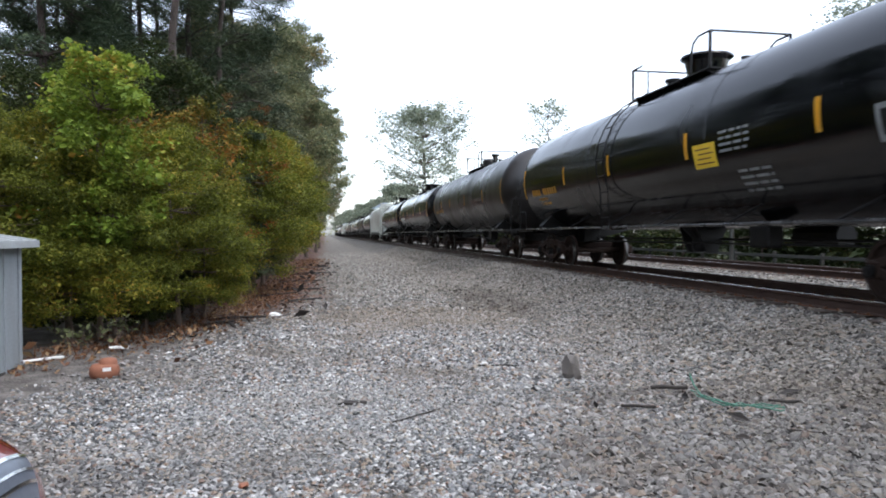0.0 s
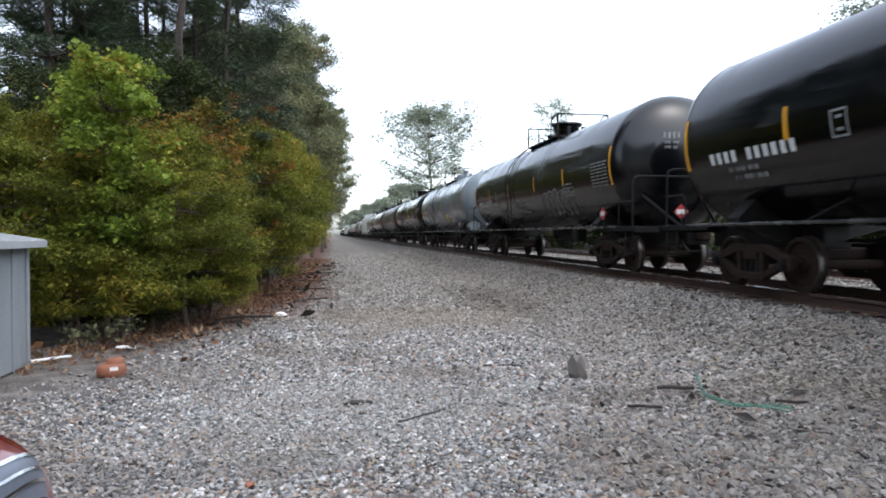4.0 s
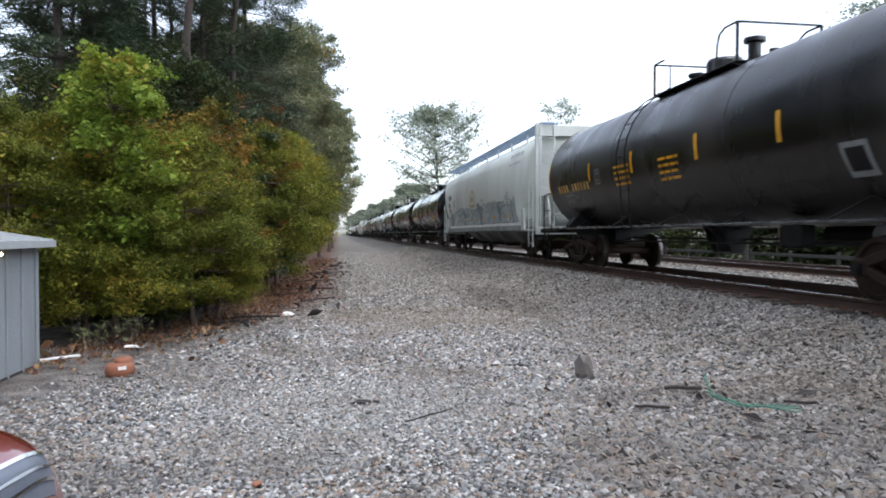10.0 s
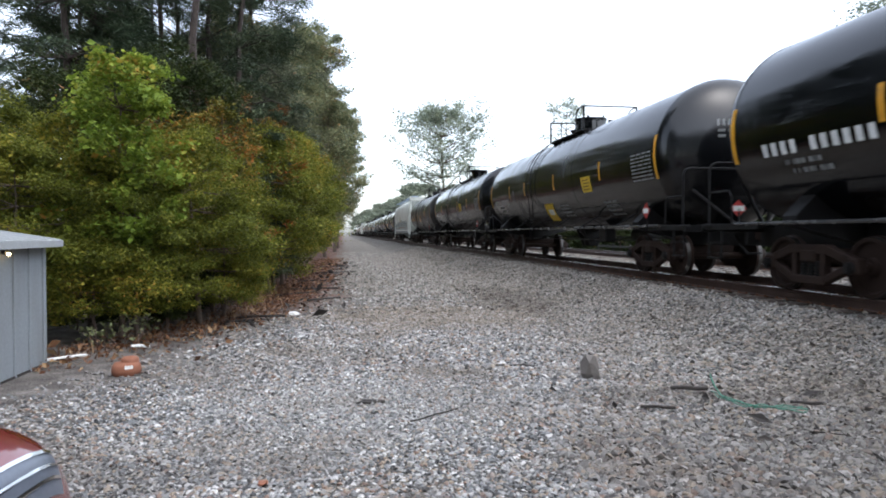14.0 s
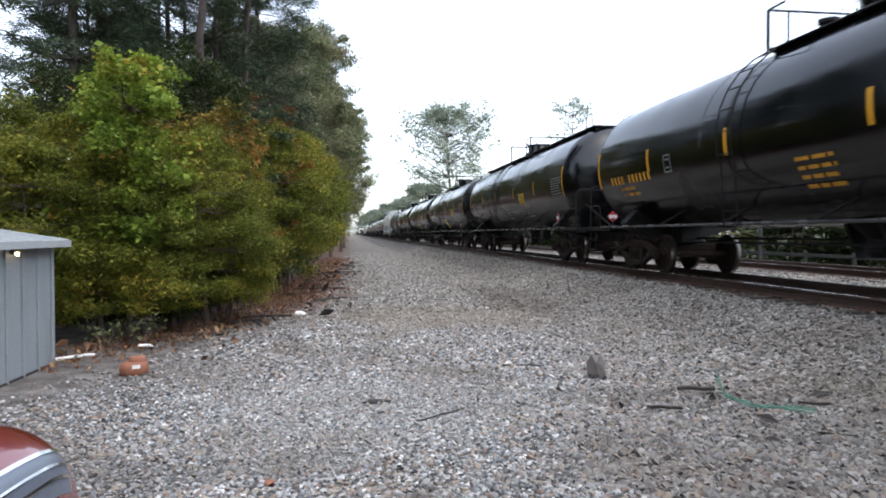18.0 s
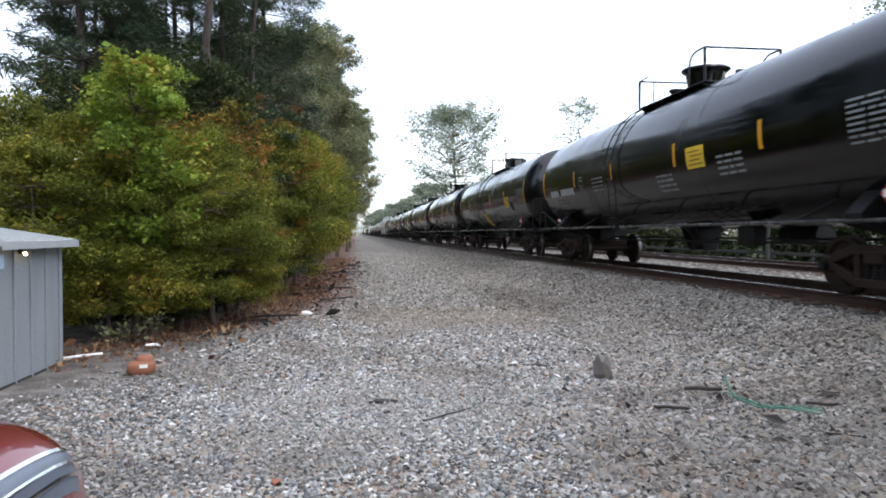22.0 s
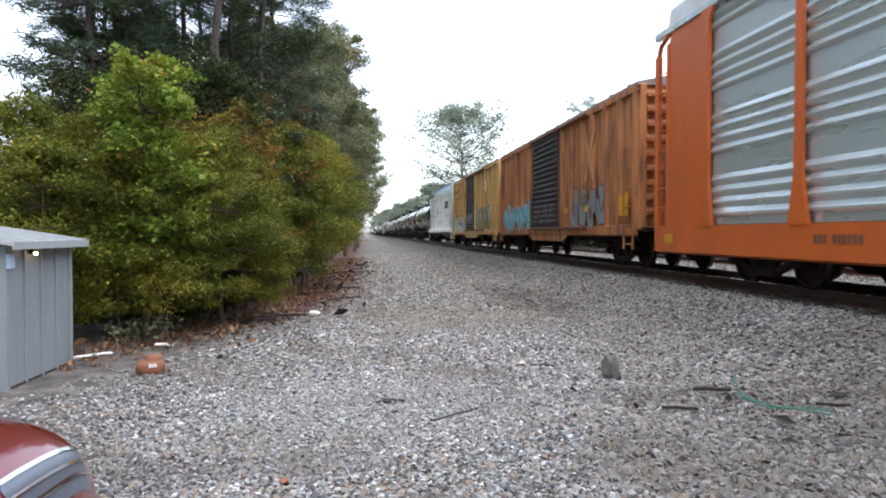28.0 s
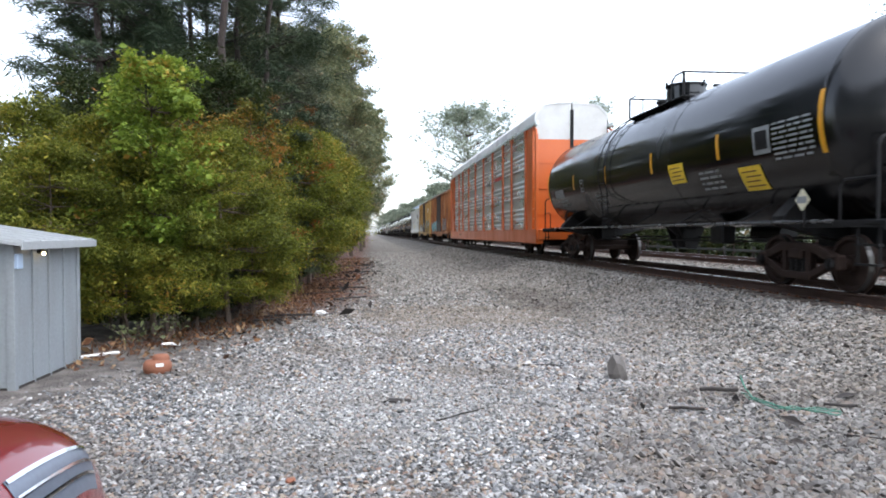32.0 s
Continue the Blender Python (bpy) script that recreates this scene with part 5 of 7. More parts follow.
        bm = bmesh.new()
        lines_on(bm, fp, -6.2, 2.3, 0.7, 4, 0.16, 21)
        part("white_writing", bm, WHITE, body)["kind"] = "stuff"
        bm = bmesh.new()
        for k in range(14):
            y, z = 1.0 - 0.16 * k, 1.75 + 0.2 * math.sin(1.7 * k)
            m = Matrix.Translation((-W - 0.17, y, z)) @ pose(0, 0, 0, 40 * math.sin(2.3 * k))
            box(bm, (0, 0, 0), (0.008, 0.028, 0.26), 0, m)
        part("door_scrawl", bm, SPRAY_WHITE, car, "white scrawl on the door")["kind"] = "stuff"
    else:
        spray(body, fp, 7.0, 2.1, 0.9, 2.1, TEAL, SPRAY_WHITE, 6, 9, wide=0.5, strokes=5)
        spray(body, fp, -3.0, -5.9, 0.95, 2.2, OLDWHITE, RUSTED, 4, 13, 0.009)
        bm = bmesh.new()
        for a in (-0.5, 0.5):
            m = Matrix.Translation((-W - 0.092, -4.6, 3.0)) @ pose(0, 0, 0, math.degrees(a))
            box(bm, (0, 0, 0), (0.012, 0.16, 1.5), 0, m)
        part("cross_mark", bm, FADED_ORANGE, body, "faded yellow painted cross")
        for y in (-2.2, -4.2):
            bm = bmesh.new()
            sheet(bm, [(y, 1.5), (y - 0.4, 1.5), (y - 0.4, 1.65), (y, 1.65)], fp, 0.014)
            part("reflector", bm, YELLOW, body)
        bm = bmesh.new()
        sheet(bm, [(-6.9, 1.3), (-7.5, 1.3), (-7.5, 1.85), (-6.9, 1.85)], fp, 0.02)
        part("yellow_panel", bm, YELLOW, body)
        bm = bmesh.new()
        for k in range(12):
            y, z = 0.9 - 0.18 * k, 1.5 + 0.25 * math.sin(1.3 * k)
            m = Matrix.Translation((-W - 0.17, y, z)) @ pose(0, 0, 0, 50 * math.sin(1.9 * k))
            box(bm, (0, 0, 0), (0.008, 0.026, 0.26), 0, m)
        part("door_scrawl", bm, OLDWHITE, car, "pale scrawl on the door")["kind"] = "stuff"
    add_truck(car, half - 2.1)
    add_truck(car, -half + 2.1)
    add_couplers(car, half + 0.3)
    return car


def car_carrier(u, half):
    """A closed two-deck car carrier: orange frame, posts with flared feet, corrugated screens, arched roof and end doors."""
    car = thing("car_carrier", pose(TRACK, u, ZR), "orange railway car carrier with corrugated silver side screens", "car carrier", "cars of the train")
    W, Z0, Z1 = 1.5, 1.0, 5.08
    for s in (-1, 1):
        x = s * W
        bm = bmesh.new()
        prism(bm, [(x - s * 0.25, 1.02), (x + s * 0.04, 1.02), (x + s * 0.04, 0.50), (x - s * 0.06, 0.46), (x - s * 0.25, 0.5)], -half, half)
        part("side_sill", bm, ORANGE, car)
        bm = bmesh.new()
        box(bm, (x, 0, Z1 - 0.03), (0.12, 2 * half, 0.14), 0.01)
        part("top_chord", bm, SILVER, car)
        posts = [-12.0, -9.2, -7.2, -4.45, -1.65, 1.3, 4.05, 6.8, 8.8, 11.5]
        for y in posts:
            bm = bmesh.new()
            prism(bm, [(y - 0.23, 1.0), (y + 0.23, 1.0), (y + 0.09, 1.75), (y + 0.075, Z1 - 0.35), (y + 0.22, Z1 - 0.1), (y - 0.22, Z1 - 0.1), (y - 0.075, Z1 - 0.35), (y - 0.09, 1.75)], x, x + s * 0.07, "x")
            part("side_post", bm, ORANGE, car)
        for a, b in zip(posts, posts[1:]):
            prof, z = [], 1.03
            while z < Z1 - 0.45:
                flat = 0.14 if z < 1.1 else 0.33
                prof += [(0.0, z), (0.0, z + flat)]
                z += flat
                for k in range(4):
                    prof += [(0.045, z + 0.03), (0.055, z + 0.07), (0.03, z + 0.10), (0.0, z + 0.16)]
                    z += 0.20
            prof = [p for p in prof if p[1] < Z1 - 0.08] + [(0.0, Z1 - 0.08)]
            bm = bmesh.new()
            rows = [(bm.verts.new((x - s * 0.05 + s * d, a + 0.05, z)), bm.verts.new((x - s * 0.05 + s * d, b - 0.05, z))) for d, z in prof]
            for (p, q), (r, t) in zip(rows, rows[1:]):
                bm.faces.new((p, q, t, r))
            part("side_screen", bm, SILVER, car)
        # solid end panels, ladders and grab irons
        for e in (-1, 1):
            bm = bmesh.new()
            inner = posts[-1] if e > 0 else posts[0]
            prism(bm, [(inner, 1.0), (e * (half - 0.55), 1.0), (e * (half - 0.55), Z1 - 0.4), (e * (half - 0.75), Z1 - 0.06), (inner, Z1 - 0.06)], x - s * 0.06, x + s * 0.02, "x")
            part("end_panel", bm, ORANGE, car)
            bm = bmesh.new()
            box(bm, (x, e * (half - 0.08), (1.0 + Z1 - 0.45) / 2), (0.1, 0.16, Z1 - 1.45), 0.01)
            box(bm, (x, e * (half - 0.6), (1.0 + Z1 - 0.3) / 2), (0.1, 0.10, Z1 - 1.3), 0.01)
            pipe(bm, [(x, e * (half - 0.08), Z1 - 0.5), (x, e * (half - 0.2), Z1 - 0.25), (x, e * (half - 0.6), Z1 - 0.1)], 0.05, 6)
            part("corner_post", bm, ORANGE, car)
            bm = bmesh.new()
            car_ladder(bm, x + s * 0.02, e * (half - 0.33), 0.5, Z1 - 0.5, 0.46, "y", 0.40)
            part("side_ladder", bm, ORANGE, car)
    bm = bmesh.new()
    arch = [(-1.5, 0.0), (-1.44, 0.42), (-1.1, 0.76), (-0.6, 0.83), (0, 0.86), (0.6, 0.83), (1.1, 0.76), (1.44, 0.42), (1.5, 0.0)]
    prism(bm, [(x, Z1 + z) for x, z in arch] + [(0.96 * x, Z1 + z - 0.05) for x, z in arch[::-1][1:-1]], -half + 0.5, half - 0.5)
    roof = part("roof", bm, ROOF_WHITE, car, "pale corrugated arched roof")
    for y in np.arange(-half + 1.0, half - 0.8, 1.3):
        bm = bmesh.new()
        prism(bm, [(x, Z1 + z + 0.03) for x, z in arch[1:-1]] + [(0.96 * x, Z1 + z - 0.02) for x, z in arch[::-1][2:-2]], y - 0.05, y + 0.05)
        part("roof_rib", bm, ROOF_WHITE, roof)
    for e in (-1, 1):
        y = e * (half - 0.55)
        for q in (-1, 1):
            bm = bmesh.new()
            prism(bm, [(q * 0.03, 0.95), (q * 1.42, 0.95), (q * 1.42, 4.5), (q * 0.03, 4.5)], y - 0.03, y + 0.03)
            door = part("end_door", bm, ORANGE, car, "orange end door with a white top")
            bm = bmesh.new()
            prism(bm, [(q * 0.03, 4.5), (q * 1.42, 4.5), (q * 1.42, Z1 + 0.4), (q * 1.06, Z1 + 0.73), (q * 0.03, Z1 + 0.82)], y - 0.03, y + 0.03)
            part("door_top", bm, WHITE_DOOR, door)
            for z in (1.6, 2.6, 3.6):
                bm = bmesh.new()
                box(bm, (q * 0.75, y + e * 0.04, z), (1.2, 0.03, 0.05))
                part("door_bar", bm, ORANGE, door)
        bm = bmesh.new()
        box(bm, (0, y + e * 0.05, 4.7), (0.12, 0.08, 1.9), 0.01)
        box(bm, (0, y + e * 0.04, 2.6), (0.07, 0.05, 3.2), 0.01)
        part("door_latch", bm, STEEL, car, "dark vertical locking rod")
        bm = bmesh.new()
        box(bm, (0, e * (half + 0.02), 0.82), (2.9, 0.2, 0.4), 0.02)
        box(bm, (0, e * (half - 0.3), 0.98), (2.9, 0.6, 0.05))
        part("end_sill", bm, ORANGE, car)
    for z, nm in ((1.0, "lower_deck"), (3.0, "upper_deck")):
        bm = bmesh.new()
        box(bm, (0, 0, z), (2.7, 2 * half - 1.2, 0.06))
        part(nm, bm, STEEL, car)
    bm = bmesh.new()
    box(bm, (0, 0, 0.8), (0.5, 2 * half - 0.5, 0.35), 0.02)
    part("centre_sill", bm, STEEL, car)
    def fs(z):
        return -W - 0.044
    bm = bmesh.new()
    bars_on(bm, fs, half - 5.3, 0.74, 0.12, "xxx-xxxxxx", 0.004)
    part("reporting_mark", bm, RUSTED, car)
    bm = bmesh.new()
    sheet(bm, [(half - 0.5, 0.68), (half - 0.9, 0.68), (half - 0.9, 0.86), (half - 0.5, 0.86)], fs, 0.004)
    part("yellow_panel", bm, YELLOW, car)
    # a long red emblem line high on the screens
    bm = bmesh.new()
    for k in range(6):
        box(bm, (-W - 0.012, -5.1 - 0.38 * k, 3.52), (0.012, 0.3, 0.16))
    part("emblem_line", bm, RED_SIGN, car, "red lettering drawn as bars")
    add_truck(car, half - 3.3)
    add_truck(car, -half + 3.3)
    add_couplers(car, half + 0.25)
    return car


ROOF_WHITE = surface("pale_roof_paint", (0.62, 0.63, 0.62), 0.5, 0.1, dirt=(0.3, 0.28, 0.26), dirt_amount=0.5, dirt_scale=1.2, grain=40, bump=0.05)

# ---- the train, front to rear ----
CARS = []


def couple(car):
    CARS.append((car, car.location.y))
    return car


couple(tank_car(13.27, 7.9, label="black tank car with yellow stripes and yellow lettering bars", mark_paint=YELLOW, bonnet="flared", data=False, stripes=(4.27, 1.37, -2.02, -5.32), signs=(("sign", -2.6, 2.0), ("text", -3.05, 2.6), ("text", -3.4, 1.95), ("frame", -6.5, 1.95))))
couple(tank_car(-5.2, 7.3, GREY_TANK, "grey railway tank car with faded orange lettering bars", mark_paint=BOX_YELLOW, bonnet="small", stripes=(2.7, -0.87, -4.55), signs=(("sign", -2.43, 1.55), ("text", -1.0, 2.2), ("frame", -5.2, 1.45)), reservoir=True, mark="xxxxxxxx"))
couple(tank_car(-23.27, 7.35, label="glossy black tank car with white scrawled loops", bonnet="flared", stripes=(4.7, 1.75, -1.38, -4.1), signs=(("text", 0.6, 2.0), ("text", -4.0, 2.3)), grafitti=True))
couple(tank_car(-42.7, 8.7, label="glossy black tank car with yellow stripes", bonnet="round", stripes=(5.97, 2.63, -1.97, -5.97), signs=(("sign", -6.9, 1.42), ("frame", -7.72, 1.42))))
couple(tank_car(-62.13, 7.35, label="glossy black tank car with yellow lettering bars", mark_paint=YELLOW, mark_h=0.19, bonnet="round", stripes=(4.1, 1.6, -1.47, -4.05), signs=(("sign", -4.75, 1.75), ("text", -1.4, 1.9), ("frame", -5.9, 1.6))))
couple(hopper_car(-81.95, 9.6, "curved"))
couple(tank_car(-100.15, 7.0, DULL_TANK, "dull weathered black tank car with patched lettering bars", mark_paint=BOX_YELLOW, mark="xxxx-xxxxxx", mark_h=0.2, bonnet="small", stripes=(3.75, 1.24, -1.47, -3.79), signs=(("ytext", 2.2, 2.5), ("ytext", 0.0, 2.45), ("frame", -5.15, 1.6), ("text", -5.6, 1.75)), reservoir=True))
couple(tank_car(-117.93, 7.76, label="black tank car with large white lettering bars", mark_h=0.19, bonnet="flared", stripes=(4.66, 1.8, -1.55, -4.5), signs=(("sign", -2.45, 2.1), ("text", -0.7, 2.15), ("text", -3.2, 2.35), ("text", 3.2, 2.4)), reservoir=True))
couple(tank_car(-136.28, 7.79, label="black tank car with a slanted yellow and white band", bonnet="round", stripes=(4.6, 2.42, -0.93, -4.68), signs=(("slash2", 0.46, 1.3), ("sign", -3.7, 1.97), ("text", -0.9, 1.8), ("text", -4.4, 1.75))))
couple(tank_car(-154.7, 7.82, label="black tank car with a slanted yellow and white band", mark_h=0.19, bonnet="round", stripes=(4.7, 2.42, -0.95, -4.65), signs=(("slash2", 0.46, 1.3), ("sign", -3.7, 1.97))))
couple(tank_car(-173.07, 7.84, label="black tank car with a full-length roof walk", bonnet="round", walkway=True, stripes=(4.55, 1.7, -1.64, -4.6), signs=(("sign", -2.85, 1.95), ("text", 0.4, 1.9), ("text", -2.8, 1.9)), reservoir=True))
couple(tank_car(-191.55, 7.6, label="black tank car with amber lettering bars", mark_paint=YELLOW, bonnet="flared", stripes=(4.73, 1.69, -1.57, -4.6), signs=(("ytext", 0.0, 2.05), ("text", -3.9, 2.2))))
couple(tank_car(-209.95, 7.8, label="black tank car with a slanted yellow band", bonnet="round", stripes=(4.6, 1.8, -1.25, -4.3), signs=(("slash", 0.72, 1.27), ("sign", -4.75, 2.0), ("text", -1.4, 1.85), ("frame", -5.6, 1.8))))
couple(tank_car(-228.36, 7.77, label="black tank car with large white lettering bars", mark_h=0.19, bonnet="flared", stripes=(4.57, 1.66, -1.73, -4.66), signs=(("sign", -2.57, 2.1), ("text", -0.8, 2.15), ("text", -3.3, 2.3), ("text", 3.1, 2.4)), reservoir=True))
couple(hopper_car(-246.8, 8.5, "flat"))
couple(boxcar(-264.25, 7.95, BOX_YELLOW, "weathered yellow boxcar with a black door and sprayed paint", False))
couple(boxcar(-280.95, 7.95, BOX_RUST, "rust-streaked orange-brown boxcar with teal sprayed shapes", True))
couple(car_carrier(-303.65, 13.75))
couple(tank_car(-326.55, 7.35, label="black tank car with many yellow signs and white marks", bonnet="round", hoop=0.42, white_placard=True, stripes=(4.4, 1.55, -1.5, -4.45), mark="==", mark_paint=OLDWHITE, mark_h=0.26, signs=(("sign", -2.7, 1.9), ("text", 2.6, 2.0), ("sign", -5.35, 1.6), ("frame", -5.85, 2.15), ("text", -3.6, 2.1))))
# cars ahead, already passed
far_black = couple(tank_car(31.9, 7.7, DULL_TANK, "dull dark grey tank car with weathered paint", mark_paint=BOX_YELLOW, near=False, bonnet="small"))
far_tank = couple(tank_car(50.4, 7.7, label="black railway tank car farther along the line", near=False, bonnet="flared"))
couple(copy_thing(far_tank, pose(TRACK, 68.9, ZR)))
far_hopper = couple(hopper_car(88.2, 9.0, "curved", False, "pale grey covered hopper farther along the line"))
y = 108.0
for k in range(20):
    src = (far_hopper if k in (7, 8) else far_black if k % 3 == 1 else far_tank)
    couple(copy_thing(src, pose(TRACK, y, ZR)))
    y += 18.9

# ---- trees and bushes ----
BARK = surface("brown_bark", (0.085, 0.062, 0.048), 0.9, dirt=(0.16, 0.12, 0.095), dirt_amount=0.6, dirt_scale=3, streak=(4, 4, 0.6), grain=25, bump=0.7, bump_dist=0.03)
PINE_BARK = surface("pine_bark", (0.04, 0.028, 0.022), 0.9, dirt=(0.02, 0.017, 0.015), dirt_amount=0.7, dirt_scale=4, streak=(3, 3, 0.7), grain=20, bump=0.8, bump_dist=0.04)
GREEN_LEAF = leaf_material("green_leaves", [(0.0, (0.04, 0.052, 0.009)), (0.35, (0.10, 0.12, 0.017)), (0.65, (0.20, 0.205, 0.028)), (0.86, (0.30, 0.26, 0.036)), (1.0, (0.36, 0.19, 0.035))])
BRIGHT_LEAF = leaf_material("bright_green_leaves", [(0.0, (0.06, 0.09, 0.012)), (0.45, (0.16, 0.23, 0.03)), (0.75, (0.26, 0.315, 0.045)), (0.88, (0.34, 0.28, 0.045)), (1.0, (0.34, 0.13, 0.03))])
TURNING_LEAF = leaf_material("turning_leaves", [(0.0, (0.04, 0.05, 0.011)), (0.35, (0.11, 0.115, 0.022)), (0.6, (0.20, 0.15, 0.028)), (0.78, (0.32, 0.14, 0.028)), (0.92, (0.38, 0.10, 0.025)), (1.0, (0.28, 0.06, 0.025))])
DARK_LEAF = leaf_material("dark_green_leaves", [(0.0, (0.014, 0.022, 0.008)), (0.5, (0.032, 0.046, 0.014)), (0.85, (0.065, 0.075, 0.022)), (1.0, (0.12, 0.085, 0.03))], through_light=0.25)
GREY_LEAF = leaf_material("grey_green_leaves", [(0.0, (0.05, 0.062, 0.04)), (0.5, (0.12, 0.135, 0.085)), (0.85, (0.20, 0.20, 0.12)), (1.0, (0.25, 0.17, 0.09))], through_light=0.3)
RUST_LEAF = leaf_material("rusty_brown_leaves", [(0.0, (0.04, 0.035, 0.015)), (0.3, (0.10, 0.06, 0.022)), (0.6, (0.20, 0.085, 0.028)), (0.85, (0.27, 0.12, 0.035)), (1.0, (0.14, 0.13, 0.03))])
# dull green, with some haze lightened into the colour
DULL_HAZE_LEAF = leaf_material("dull_grey_green_leaves", [(0.0, (0.085, 0.10, 0.055)), (0.5, (0.18, 0.198, 0.105)), (0.82, (0.27, 0.26, 0.13)), (0.93, (0.28, 0.21, 0.105)), (1.0, (0.32, 0.16, 0.065))], through_light=0.3)
# needle tones are raised to stand for sky glare in front of the pines
PINE_NEEDLE = leaf_material("pine_needles", [(0.0, (0.02, 0.033, 0.019)), (0.5, (0.045, 0.066, 0.036)), (1.0, (0.09, 0.108, 0.052))], through_light=0.15)
# leaves beyond the tracks: distance haze is mixed into their pale colour
HAZE_LEAF = leaf_material("pale_green_leaves", [(0.0, (0.17, 0.205, 0.16)), (0.5, (0.26, 0.295, 0.225)), (1.0, (0.35, 0.365, 0.26))], through_light=0.5)


def raw_mesh(name, v, f, material):
    me = bpy.data.meshes.new(name)
    me.vertices.add(len(v))
    me.vertices.foreach_set("co", np.ascontiguousarray(v, dtype=np.float32).ravel())
    me.loops.add(f.size)
    me.loops.foreach_set("vertex_index", np.ascontiguousarray(f, dtype=np.int32).ravel())
    me.polygons.add(len(f))
    me.polygons.foreach_set("loop_start", np.arange(0, f.size, f.shape[1], dtype=np.int32))
    me.update(calc_edges=True)
    me.shade_flat()
    me.materials.append(material)
    return me


def leaves(name, centres, size, material, r, aspect=0.55, droop=0.4, jitter=0.35):
    """Many single blades, each a bent diamond of two triangles, at the centres."""
    k = len(centres)
    s = size * np.exp(r.normal(0, jitter, k))[:, None]
    a = r.uniform(0, 2 * np.pi, k)
    d = np.stack([np.cos(a), np.sin(a), r.normal(-droop * 0.5, 0.5, k)], -1)
    d /= np.linalg.norm(d, axis=1)[:, None]
    w = np.cross(d, r.normal(0, 1, (k, 3)) + np.array([0, 0, 1.5]))
    w /= np.linalg.norm(w, axis=1)[:, None] + 1e-9
    nrm = np.cross(w, d)
    p = np.stack([centres, centres + d * s * 0.5 + w * s * aspect * 0.5 + nrm * s * 0.08, centres + d * s, centres + d * s * 0.5 - w * s * aspect * 0.5 + nrm * s * 0.08], 1)
    f = np.arange(4 * k).reshape(k, 4)
    return raw_mesh(name, p.reshape(-1, 3), f, material)


def limb_mesh(segments, sides=7):
    """Tapered limbs: (start, end, r0, r1)."""
    vs, fs = [], []
    for a, b, r0, r1 in segments:
        a, b = Vector(a), Vector(b)
        q = (b - a).to_track_quat("Z", "Y")
        k = len(vs)
        for c, r in ((a, r0), (b, r1)):
            for i in range(sides):
                t = 2 * math.pi * i / sides
                vs.append(c + q @ Vector((r * math.cos(t), r * math.sin(t), 0)))
        for i in range(sides):
            j = (i + 1) % sides
            fs.append((k + i, k + j, k + sides + j, k + sides + i))
    return vs, fs


